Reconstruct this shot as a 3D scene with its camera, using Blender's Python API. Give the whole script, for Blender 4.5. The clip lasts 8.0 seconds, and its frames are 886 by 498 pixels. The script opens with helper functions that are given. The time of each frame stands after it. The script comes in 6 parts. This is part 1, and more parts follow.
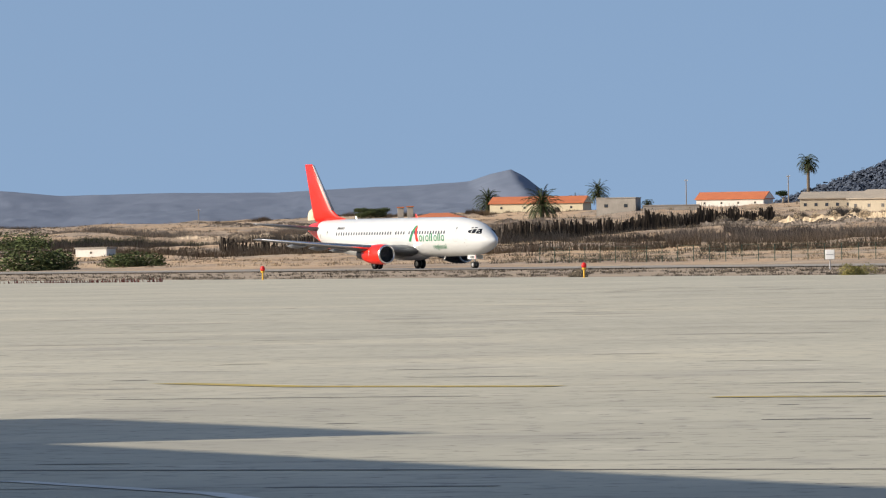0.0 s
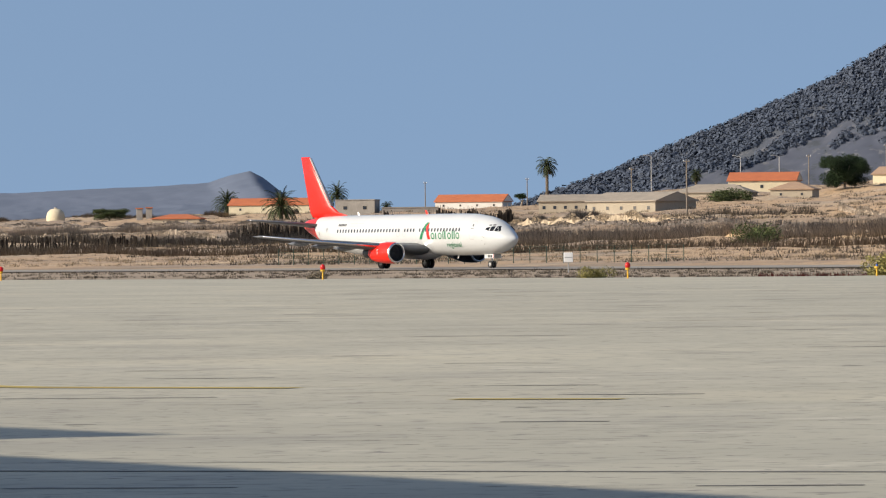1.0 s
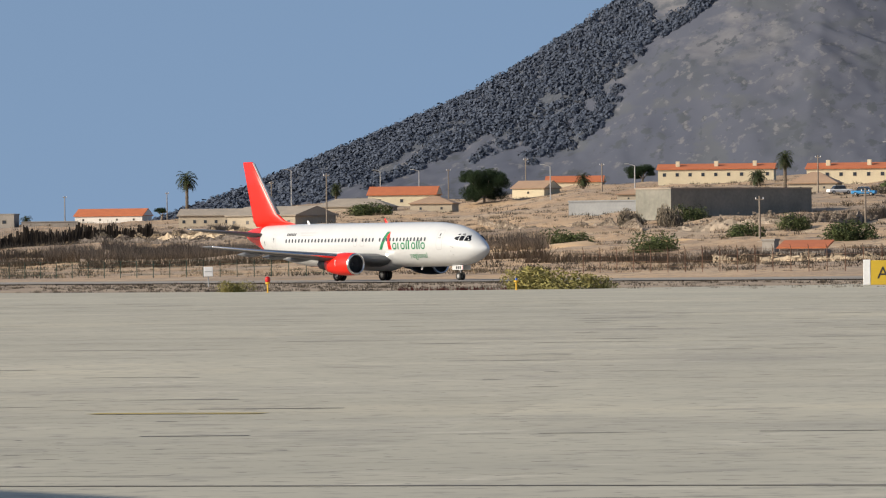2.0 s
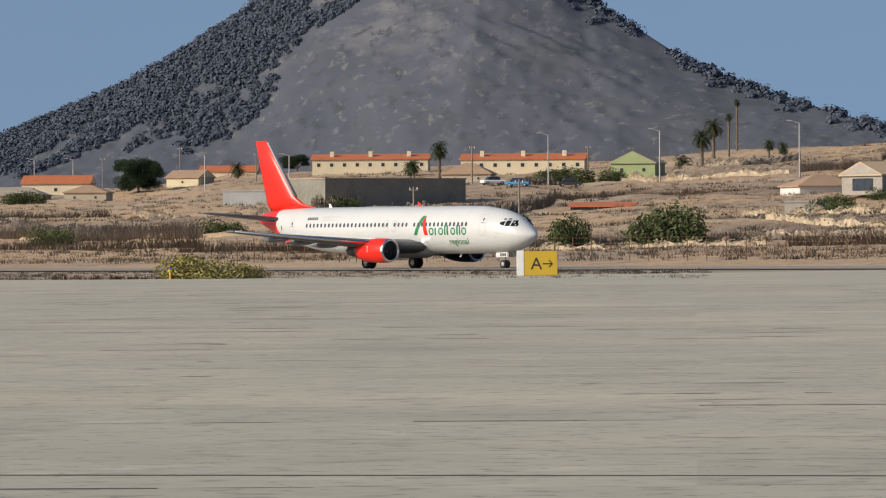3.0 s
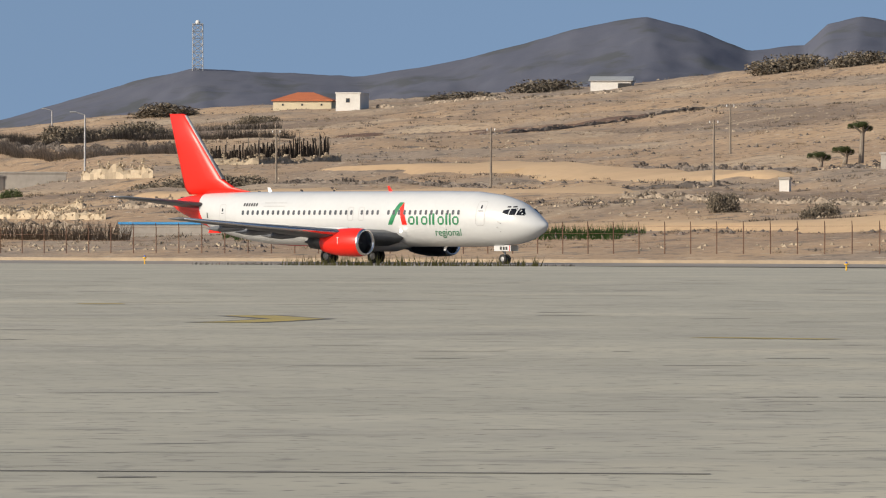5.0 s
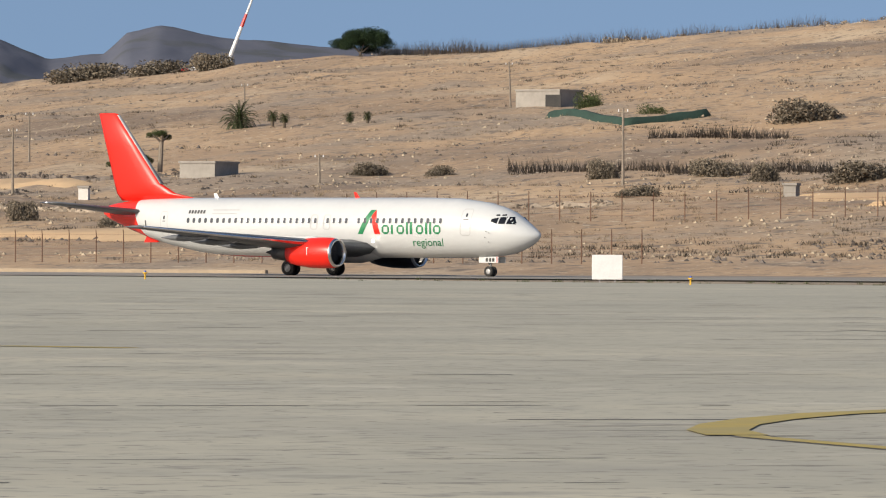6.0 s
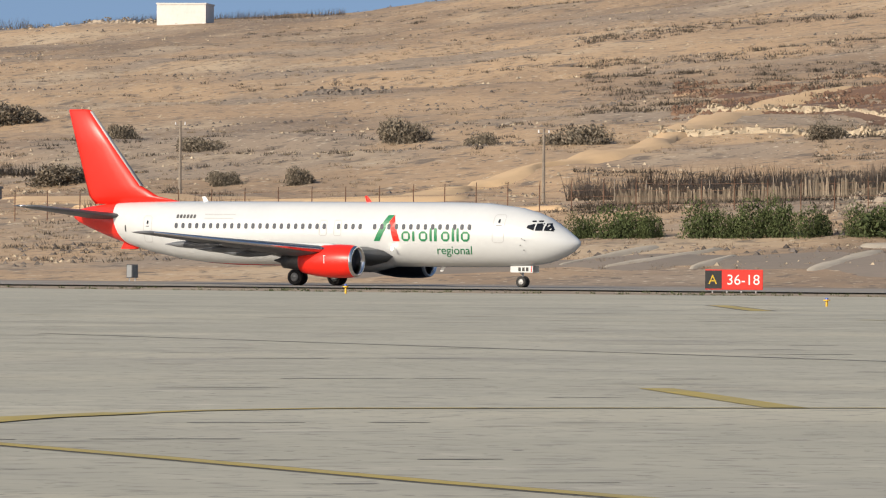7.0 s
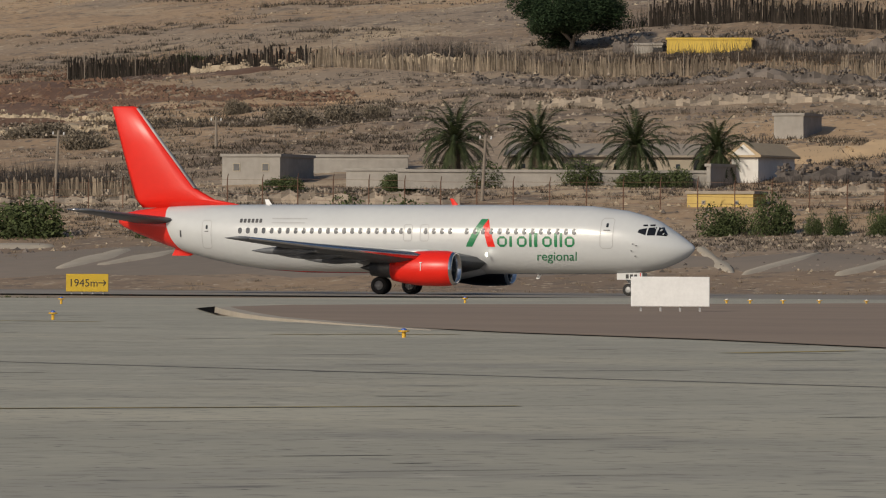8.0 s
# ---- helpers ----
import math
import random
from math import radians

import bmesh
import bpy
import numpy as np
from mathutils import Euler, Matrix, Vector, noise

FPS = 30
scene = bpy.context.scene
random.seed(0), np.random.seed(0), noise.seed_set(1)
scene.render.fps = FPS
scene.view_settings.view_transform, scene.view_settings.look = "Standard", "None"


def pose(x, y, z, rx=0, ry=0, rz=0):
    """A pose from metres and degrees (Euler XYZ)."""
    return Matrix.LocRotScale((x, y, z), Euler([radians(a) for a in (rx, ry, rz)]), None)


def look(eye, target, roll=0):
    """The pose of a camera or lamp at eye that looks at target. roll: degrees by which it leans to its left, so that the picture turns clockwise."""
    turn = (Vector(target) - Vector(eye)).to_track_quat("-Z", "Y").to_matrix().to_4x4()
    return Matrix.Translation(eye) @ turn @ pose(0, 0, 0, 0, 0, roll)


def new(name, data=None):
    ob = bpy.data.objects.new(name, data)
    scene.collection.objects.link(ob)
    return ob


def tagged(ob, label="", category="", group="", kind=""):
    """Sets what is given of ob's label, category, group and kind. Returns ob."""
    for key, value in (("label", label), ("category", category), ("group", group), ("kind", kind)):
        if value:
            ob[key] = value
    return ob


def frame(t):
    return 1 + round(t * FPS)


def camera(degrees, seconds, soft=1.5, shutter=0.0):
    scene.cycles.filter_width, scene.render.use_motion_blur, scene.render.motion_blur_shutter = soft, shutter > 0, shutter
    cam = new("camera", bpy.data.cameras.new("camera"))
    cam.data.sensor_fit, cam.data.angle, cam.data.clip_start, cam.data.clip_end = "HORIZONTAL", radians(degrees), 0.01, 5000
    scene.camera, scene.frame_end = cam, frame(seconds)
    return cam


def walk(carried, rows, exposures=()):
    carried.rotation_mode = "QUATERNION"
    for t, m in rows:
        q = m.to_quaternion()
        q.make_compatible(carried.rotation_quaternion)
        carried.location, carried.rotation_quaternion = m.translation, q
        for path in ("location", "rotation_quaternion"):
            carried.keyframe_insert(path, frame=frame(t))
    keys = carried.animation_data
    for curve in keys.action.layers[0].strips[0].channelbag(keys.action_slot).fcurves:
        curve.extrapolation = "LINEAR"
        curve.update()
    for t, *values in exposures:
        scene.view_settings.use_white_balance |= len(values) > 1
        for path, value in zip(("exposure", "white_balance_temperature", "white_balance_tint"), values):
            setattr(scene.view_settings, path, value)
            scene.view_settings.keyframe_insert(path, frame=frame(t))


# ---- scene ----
# One fixed standpoint beside the apron; the camera pans after the airliner.
EYE_Z = 1.82
cam = camera(7.546, 8.0, soft=1.15, shutter=0.0)


def aim(az, pitch, roll):
    """The camera's pose: azimuth clockwise from +y, pitch up, roll."""
    return pose(0, 0, EYE_Z, 90 + pitch, 0, -az) @ pose(0, 0, 0, 0, 0, roll)


EXPOSURES = ((0.0, 0.92), (1.0, 0.81), (2.5, 0.57), (3.0, 0.48), (4.0, 0.48), (4.5, 0.50), (5.2, 0.50), (6.5, 0.65), (7.0, 0.62), (7.5, 0.18), (8.0, -0.22))
walk(cam, [
    (0.0, aim(0.000, 0.017, -0.802)),
    (0.5, aim(0.986, -0.039, -0.404)),
    (1.0, aim(2.227, 0.006, -0.576)),
    (2.5, aim(6.819, 0.093, -0.489)),
    (3.0, aim(8.247, -0.016, -0.386)),
    (3.5, aim(9.988, 0.090, -0.270)),
    (4.0, aim(12.189, 0.107, 0.008)),
    (4.5, aim(14.629, -0.033, -0.087)),
    (5.0, aim(17.073, -0.086, 0.096)),
    (5.2, aim(18.197, -0.036, 0.129)),
    (6.3, aim(25.041, -0.007, 0.270)),
    (6.5, aim(26.420, -0.003, 0.270)),
    (7.0, aim(29.847, 0.076, 0.447)),
    (7.5, aim(33.651, 0.089, 0.440)),
    (8.0, aim(37.360, 0.128, 0.297)),
], EXPOSURES)

# ---- light ----
SUN_AZ, SUN_EL = -106.0, 26.0
world = bpy.data.worlds.new("sky_world")
scene.world = world
world.use_nodes = True
wn = world.node_tree
sky = wn.nodes.new("ShaderNodeTexSky")
sky.sky_type, sky.sun_disc = "NISHITA", False
sky.sun_elevation, sky.sun_rotation = radians(SUN_EL), radians(SUN_AZ)
sky.altitude, sky.air_density, sky.dust_density, sky.ozone_density = 50, 1.0, 2.3, 1.2
# The clear sky stays blue down to the hills: look it up a little higher than the horizon.
tcw, lift, norm = wn.nodes.new("ShaderNodeTexCoord"), wn.nodes.new("ShaderNodeVectorMath"), wn.nodes.new("ShaderNodeVectorMath")
lift.operation, norm.operation = "ADD", "NORMALIZE"
lift.inputs[1].default_value = (0, 0, 0.32)
wn.links.new(tcw.outputs["Generated"], lift.inputs[0])
wn.links.new(lift.outputs[0], norm.inputs[0])
wn.links.new(norm.outputs[0], sky.inputs["Vector"])
wn.links.new(sky.outputs[0], wn.nodes["Background"].inputs[0])
wn.nodes["Background"].inputs[1].default_value = 0.095
sun_data = bpy.data.lights.new("sun", "SUN")
sun_data.energy, sun_data.angle, sun_data.color = 3.2, radians(0.6), (1.0, 0.90, 0.75)
sun = new("sun", sun_data)
sun.matrix_basis = look((0, 0, 0), (-math.sin(radians(SUN_AZ)), -math.cos(radians(SUN_AZ)), -math.tan(radians(SUN_EL))))


# ---- materials ----
def mat(name, color, rough=0.8, color2=None, scale=1.0, fine=12.0, amount=0.5, bump=0.0, metal=0.0, stretch=(1, 1, 1), rand=0.0, coat=0.0, spec=0.5):
    """A surface that varies between two colours at two scales, in metres, with fine relief."""
    m = bpy.data.materials.new(name)
    m.use_nodes = True
    nt, n, l = m.node_tree, m.node_tree.nodes, m.node_tree.links
    b = n["Principled BSDF"]
    b.inputs["Roughness"].default_value, b.inputs["Metallic"].default_value = rough, metal
    b.inputs["Coat Weight"].default_value = coat
    b.inputs["Specular IOR Level"].default_value = spec
    c2 = color2 or tuple(c * 0.7 for c in color)
    tc, mp = n.new("ShaderNodeTexCoord"), n.new("ShaderNodeMapping")
    mp.inputs["Scale"].default_value = stretch
    l.new(tc.outputs["Object"], mp.inputs["Vector"])
    a, f = n.new("ShaderNodeTexNoise"), n.new("ShaderNodeTexNoise")
    a.inputs["Scale"].default_value, a.inputs["Detail"].default_value = scale, 6
    f.inputs["Scale"].default_value, f.inputs["Detail"].default_value = fine, 4
    for t in (a, f):
        l.new(mp.outputs[0], t.inputs["Vector"])
    add = n.new("ShaderNodeMath")
    add.operation = "MULTIPLY_ADD"
    add.inputs[1].default_value = 0.6
    l.new(f.outputs[0], add.inputs[0])
    l.new(a.outputs[0], add.inputs[2])
    ramp = n.new("ShaderNodeValToRGB")
    ramp.color_ramp.elements[0].position, ramp.color_ramp.elements[1].position = 0.8 - amount * 0.5, 0.8 + amount * 0.5
    ramp.color_ramp.elements[0].color, ramp.color_ramp.elements[1].color = (*color, 1), (*c2, 1)
    l.new(add.outputs[0], ramp.inputs[0])
    out = ramp.outputs[0]
    if rand:
        info, hsv, mr = n.new("ShaderNodeNewGeometry"), n.new("ShaderNodeHueSaturation"), n.new("ShaderNodeMapRange")
        mr.inputs[3].default_value, mr.inputs[4].default_value = 1 - rand, 1 + rand
        l.new(info.outputs["Random Per Island"], mr.inputs[0])
        l.new(mr.outputs[0], hsv.inputs["Value"])
        l.new(out, hsv.inputs["Color"])
        out = hsv.outputs[0]
    l.new(out, b.inputs["Base Color"])
    if bump:
        bn = n.new("ShaderNodeBump")
        bn.inputs["Strength"].default_value, bn.inputs["Distance"].default_value = 1.0, bump
        l.new(add.outputs[0], bn.inputs["Height"])
        l.new(bn.outputs[0], b.inputs["Normal"])
    return m


def mix_in(m, color, scale, low, high, stretch=(1, 1, 1), detail=8, rough=0.6, above=None):
    """Lay patches of another colour over a material, where a noise of that scale passes low to high."""
    nt, n, l = m.node_tree, m.node_tree.nodes, m.node_tree.links
    b = n["Principled BSDF"]
    old = b.inputs["Base Color"].links[0].from_socket
    tc, mp, no, ra, mx = n.new("ShaderNodeTexCoord"), n.new("ShaderNodeMapping"), n.new("ShaderNodeTexNoise"), n.new("ShaderNodeMapRange"), n.new("ShaderNodeMix")
    mx.data_type = "RGBA"
    mp.inputs["Scale"].default_value = stretch
    mp.inputs["Location"].default_value = (scale * 31.7, scale * 11.3, 0)
    no.inputs["Scale"].default_value, no.inputs["Detail"].default_value, no.inputs["Roughness"].default_value = scale, detail, rough
    ra.inputs[1].default_value, ra.inputs[2].default_value = low, high
    l.new(tc.outputs["Object"], mp.inputs["Vector"])
    l.new(mp.outputs[0], no.inputs["Vector"])
    l.new(no.outputs[0], ra.inputs[0])
    share = ra.outputs[0]
    if above:
        sep, rise, mul = n.new("ShaderNodeSeparateXYZ"), n.new("ShaderNodeMapRange"), n.new("ShaderNodeMath")
        mul.operation = "MULTIPLY"
        rise.inputs[1].default_value, rise.inputs[2].default_value = above
        l.new(tc.outputs["Object"], sep.inputs[0])
        l.new(sep.outputs[2], rise.inputs[0])
        l.new(share, mul.inputs[0])
        l.new(rise.outputs[0], mul.inputs[1])
        share = mul.outputs[0]
    l.new(share, mx.inputs[0])
    l.new(old, mx.inputs[6])
    mx.inputs[7].default_value = (*color, 1)
    l.new(mx.outputs[2], b.inputs["Base Color"])
    return m


EARTH = mat("dry_earth", (0.50, 0.34, 0.195), 0.95, (0.37, 0.25, 0.15), 0.02, 0.35, 0.5, 0.12)
mix_in(EARTH, (0.225, 0.16, 0.107), 0.012, 0.5, 0.62)
mix_in(EARTH, (0.31, 0.235, 0.165), 0.022, 0.5, 0.6)
mix_in(EARTH, (0.50, 0.38, 0.25), 0.03, 0.55, 0.7)
mix_in(EARTH, (0.17, 0.13, 0.095), 0.25, 0.56, 0.66)
mix_in(EARTH, (0.52, 0.43, 0.31), 0.6, 0.62, 0.7)
mix_in(EARTH, (0.15, 0.115, 0.085), 0.9, 0.57, 0.66, detail=4)
mix_in(EARTH, (0.55, 0.46, 0.34), 1.3, 0.62, 0.7, detail=3)
VERGE = mat("verge_earth", (0.33, 0.25, 0.17), 0.95, (0.24, 0.185, 0.13), 0.08, 1.2, 0.5, 0.05)
mix_in(VERGE, (0.40, 0.31, 0.21), 0.15, 0.5, 0.62)
CONCRETE = mat("apron_concrete", (0.44, 0.41, 0.315), 0.85, (0.385, 0.36, 0.28), 0.05, 0.6, 0.6, 0.0)
mix_in(CONCRETE, (0.34, 0.317, 0.255), 0.12, 0.52, 0.66)
mix_in(CONCRETE, (0.48, 0.44, 0.33), 0.07, 0.52, 0.66)
mix_in(CONCRETE, (0.29, 0.27, 0.22), 0.45, 0.58, 0.72)
mix_in(CONCRETE, (0.49, 0.455, 0.36), 0.5, 0.58, 0.70)
mix_in(CONCRETE, (0.15, 0.138, 0.115), 0.28, 0.64, 0.72, (1, 3, 1))
mix_in(CONCRETE, (0.25, 0.23, 0.19), 2.3, 0.54, 0.7, detail=3)
mix_in(CONCRETE, (0.12, 0.11, 0.095), 3.5, 0.66, 0.72, detail=2)


def slab_tones(m, size, turn, low, high):
    """Each cast slab has a tone of its own."""
    n, l = m.node_tree.nodes, m.node_tree.links
    b = n["Principled BSDF"]
    old = b.inputs["Base Color"].links[0].from_socket
    tc, mp, fl, wh, ra, hs = (n.new("ShaderNode" + k) for k in ("TexCoord", "Mapping", "VectorMath", "TexWhiteNoise", "MapRange", "HueSaturation"))
    mp.inputs["Rotation"].default_value = (0, 0, radians(turn))
    mp.inputs["Scale"].default_value = (1 / size, 1 / size, 0)
    fl.operation = "FLOOR"
    ra.inputs[3].default_value, ra.inputs[4].default_value = low, high
    l.new(tc.outputs["Object"], mp.inputs["Vector"])
    l.new(mp.outputs[0], fl.inputs[0])
    l.new(fl.outputs[0], wh.inputs["Vector"])
    l.new(wh.outputs["Value"], ra.inputs[0])
    l.new(ra.outputs[0], hs.inputs["Value"])
    l.new(old, hs.inputs["Color"])
    l.new(hs.outputs[0], b.inputs["Base Color"])


slab_tones(CONCRETE, 6.25, 10.4, 0.96, 1.07)
ASPHALT = mat("runway_asphalt", (0.30, 0.265, 0.22), 0.9, (0.24, 0.215, 0.18), 0.05, 0.8, 0.6)
TAR = mat("tar_seam", (0.075, 0.07, 0.062), 0.85, (0.19, 0.175, 0.145), 0.3, 1.5, 0.5)
PAINT_Y = mat("worn_yellow_paint", (0.50, 0.36, 0.06), 0.7, (0.36, 0.29, 0.11), 0.4, 2.0, 0.6)
PAINT_DARK = mat("black_paint_outline", (0.10, 0.095, 0.085), 0.8, (0.17, 0.16, 0.14), 0.5, 3)
PAINT_W = mat("worn_white_paint", (0.62, 0.60, 0.55), 0.7, (0.45, 0.43, 0.39), 0.4, 2.0)
TRACK = mat("sandy_track", (0.60, 0.42, 0.24), 0.95, (0.50, 0.34, 0.195), 0.05, 0.7, 0.6, 0.08)
PLOUGH = mat("ploughed_earth", (0.105, 0.055, 0.034), 0.95, (0.17, 0.10, 0.065), 0.06, 0.6, 0.5, 0.2)
mix_in(PLOUGH, (0.33, 0.225, 0.14), 0.09, 0.55, 0.62)
mix_in(PLOUGH, (0.40, 0.31, 0.21), 0.5, 0.6, 0.68)
PALE_CUT = mat("pale_broken_concrete", (0.44, 0.38, 0.30), 0.9, (0.36, 0.31, 0.24), 0.2, 1.5)
SHOULDER = mat("grey_shoulder", (0.20, 0.165, 0.13), 0.95, (0.25, 0.20, 0.155), 0.05, 0.7)
# Scrub and rock colours of the mountains, blued to carry the aerial haze.
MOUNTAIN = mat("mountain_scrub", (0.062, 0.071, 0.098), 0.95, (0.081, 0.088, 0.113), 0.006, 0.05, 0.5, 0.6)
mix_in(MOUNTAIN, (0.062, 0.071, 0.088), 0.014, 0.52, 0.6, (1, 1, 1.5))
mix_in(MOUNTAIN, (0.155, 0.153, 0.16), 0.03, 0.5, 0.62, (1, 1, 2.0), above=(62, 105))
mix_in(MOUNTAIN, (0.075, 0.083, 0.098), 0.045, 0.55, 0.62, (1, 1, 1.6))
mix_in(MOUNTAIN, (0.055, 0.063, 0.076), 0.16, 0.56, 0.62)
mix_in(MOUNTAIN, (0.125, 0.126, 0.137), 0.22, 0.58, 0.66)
FARHILL = mat("hazed_far_hill", (0.125, 0.15, 0.205), 0.95, (0.105, 0.13, 0.18), 0.004, 0.05, 0.5, 1.0)
SCRUB = mat("hazed_scrub_hill", (0.078, 0.086, 0.118), 0.95, (0.102, 0.107, 0.135), 0.006, 0.06, 0.5, 1.0)
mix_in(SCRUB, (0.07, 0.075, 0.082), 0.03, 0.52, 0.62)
WHITE = mat("aircraft_white", (0.56, 0.575, 0.57), 0.26, (0.52, 0.53, 0.53), 0.4, 3, 0.8, coat=0.3)
RED = mat("aircraft_red", (0.76, 0.022, 0.012), 0.34, (0.68, 0.02, 0.011), 0.5, 3, 0.8, spec=0.35)
TIPSHADE = mat("painted_tip_shade", (0.012, 0.012, 0.012), 1.0, (0.018, 0.017, 0.016), 0.5, 3, spec=0.0)
KERBSAND = mat("sandy_kerb", (0.38, 0.30, 0.21), 0.9, (0.29, 0.23, 0.165), 0.3, 2.0)
WINGGREY = mat("wing_grey", (0.14, 0.148, 0.16), 0.4, (0.10, 0.105, 0.112), 0.7, 5, 0.7)
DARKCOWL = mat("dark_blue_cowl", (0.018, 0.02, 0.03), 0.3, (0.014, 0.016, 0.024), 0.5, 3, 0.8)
CABINGLASS = mat("cabin_glass", (0.085, 0.09, 0.10), 0.12, (0.06, 0.065, 0.075), 1, 4)
CHROME = mat("polished_metal", (0.72, 0.72, 0.72), 0.22, (0.62, 0.62, 0.62), 2, 9, metal=1.0)
DARKMETAL = mat("dark_metal", (0.06, 0.06, 0.065), 0.5, (0.10, 0.10, 0.10), 2, 9, metal=0.6)
BLACK = mat("black_rubber", (0.018, 0.018, 0.018), 0.8, (0.03, 0.028, 0.026), 3, 20)
GLASS = mat("dark_glass", (0.04, 0.044, 0.05), 0.08, (0.02, 0.024, 0.03), 1, 4)
COCKPIT = mat("cockpit_glass", (0.008, 0.009, 0.011), 0.1, (0.012, 0.013, 0.016), 1, 4)
PANEL = mat("panel_line_grey", (0.42, 0.42, 0.42), 0.5, (0.36, 0.36, 0.36), 2, 8)
GREEN = mat("livery_green", (0.015, 0.20, 0.075), 0.35, (0.013, 0.17, 0.065), 1, 6)
LAMP = bpy.data.materials.new("landing_light")
LAMP.use_nodes = True
LAMP.node_tree.nodes["Principled BSDF"].inputs["Emission Color"].default_value = (1, 0.92, 0.8, 1)
LAMP.node_tree.nodes["Principled BSDF"].inputs["Emission Strength"].default_value = 6
REDLENS = mat("red_lens", (0.60, 0.015, 0.012), 0.25, (0.5, 0.012, 0.01), 5, 20)
BLUELENS = mat("blue_lens", (0.05, 0.12, 0.45), 0.25, (0.04, 0.1, 0.38), 5, 20)
YELLOW = mat("yellow_enamel", (0.72, 0.42, 0.03), 0.45, (0.62, 0.36, 0.03), 3, 12)
SIGNRED = mat("sign_red", (0.70, 0.045, 0.03), 0.4, (0.62, 0.04, 0.028), 2, 8)
SIGNYELLOW = mat("sign_yellow", (0.52, 0.36, 0.03), 0.4, (0.58, 0.38, 0.03), 2, 8)
SIGNBLACK = mat("sign_black", (0.02, 0.02, 0.02), 0.5, (0.03, 0.03, 0.03), 2, 8)
SIGNWHITE = mat("sign_white", (0.78, 0.78, 0.77), 0.5, (0.70, 0.70, 0.69), 2, 8)
CREAM = mat("cream_plaster", (0.62, 0.54, 0.38), 0.9, (0.54, 0.47, 0.33), 0.3, 2.5)
WHITEWALL = mat("whitewash", (0.68, 0.66, 0.62), 0.9, (0.58, 0.56, 0.52), 0.3, 2.5)
BEIGE = mat("beige_plaster", (0.42, 0.36, 0.27), 0.9, (0.35, 0.30, 0.23), 0.3, 2.5)
GREYWALL = mat("bare_concrete_wall", (0.34, 0.315, 0.28), 0.92, (0.25, 0.23, 0.205), 0.4, 2.0)
# Greenish-grey concrete, darkened in colour for the shade on the warehouse front.
SHADEDWALL = mat("shade_dark_concrete_wall", (0.25, 0.24, 0.205), 0.92, (0.16, 0.16, 0.135), 0.3, 2.0)
LIMEWALL = mat("lime_green_plaster", (0.31, 0.37, 0.18), 0.9, (0.26, 0.32, 0.15), 0.3, 2.5)
YELLOWWALL = mat("ochre_yellow_plaster", (0.55, 0.40, 0.13), 0.85, (0.48, 0.34, 0.11), 0.3, 2.5)
TILE = mat("orange_roof_tile", (0.50, 0.15, 0.055), 0.85, (0.40, 0.12, 0.05), 0.5, 4.0, 0.7, 0.03)
TILEBROWN = mat("brown_roof_tile", (0.40, 0.27, 0.17), 0.9, (0.32, 0.21, 0.14), 0.5, 4.0, 0.7, 0.03)
TILEPALE = mat("pale_ochre_roof_tile", (0.50, 0.38, 0.24), 0.9, (0.42, 0.32, 0.205), 0.5, 4.0, 0.7, 0.03)
FIBRE = mat("fibre_cement_roof", (0.36, 0.30, 0.235), 0.9, (0.27, 0.235, 0.19), 0.4, 3.0)
METALSHEET = mat("grey_sheet_metal", (0.36, 0.37, 0.37), 0.55, (0.28, 0.29, 0.29), 0.5, 3.0)
YELLOWSHEET = mat("yellow_sheet_metal", (0.60, 0.42, 0.06), 0.6, (0.52, 0.36, 0.06), 0.5, 3.0)
BLUESHEET = mat("blue_liner", (0.05, 0.28, 0.56), 0.5, (0.04, 0.22, 0.46), 0.5, 3.0)
# Near-black colour for the shade inside doorways and the open shelter.
OPENSHADE = mat("opening_shade", (0.03, 0.03, 0.03), 0.9, (0.045, 0.042, 0.04), 1, 5)
WOOD = mat("weathered_pole_wood", (0.26, 0.22, 0.175), 0.9, (0.18, 0.15, 0.12), 1, 6)
STEELPOLE = mat("galvanised_steel", (0.40, 0.40, 0.40), 0.5, (0.33, 0.33, 0.33), 2, 9, metal=0.3)
RUST = mat("rusty_iron", (0.16, 0.085, 0.05), 0.9, (0.11, 0.06, 0.04), 2, 9)
STONE = mat("dry_stone", (0.30, 0.245, 0.185), 0.95, (0.20, 0.165, 0.13), 0.6, 5, 0.6, rand=0.45)
PALESTONE = mat("pale_stone", (0.42, 0.34, 0.24), 0.95, (0.31, 0.25, 0.175), 0.6, 5, 0.6, rand=0.3)
DARKSTONE = mat("dark_stone", (0.15, 0.125, 0.105), 0.95, (0.10, 0.085, 0.075), 0.6, 5, 0.6, rand=0.45)
REED = mat("dry_reed", (0.42, 0.345, 0.255), 0.95, (0.27, 0.225, 0.17), 0.5, 4, 0.6, rand=0.5, spec=0.15)
TUFT = mat("dry_grass_tuft", (0.27, 0.205, 0.13), 0.95, (0.17, 0.13, 0.09), 0.1, 1, 0.6, rand=0.5, spec=0.15)
DRYBUSH = mat("dry_bush", (0.21, 0.175, 0.13), 0.95, (0.135, 0.115, 0.088), 0.6, 5, 0.6, rand=0.5, spec=0.15)
LEAF = mat("green_leaf", (0.085, 0.105, 0.04), 0.75, (0.05, 0.064, 0.026), 0.6, 5, 0.6, rand=0.5, spec=0.15)
# Pine colour made paler and bluer, as haze over the distance.
MTPINE = mat("hazed_pine", (0.078, 0.094, 0.128), 0.95, (0.064, 0.078, 0.108), 0.05, 0.5, 0.6, rand=0.2, spec=0.15)
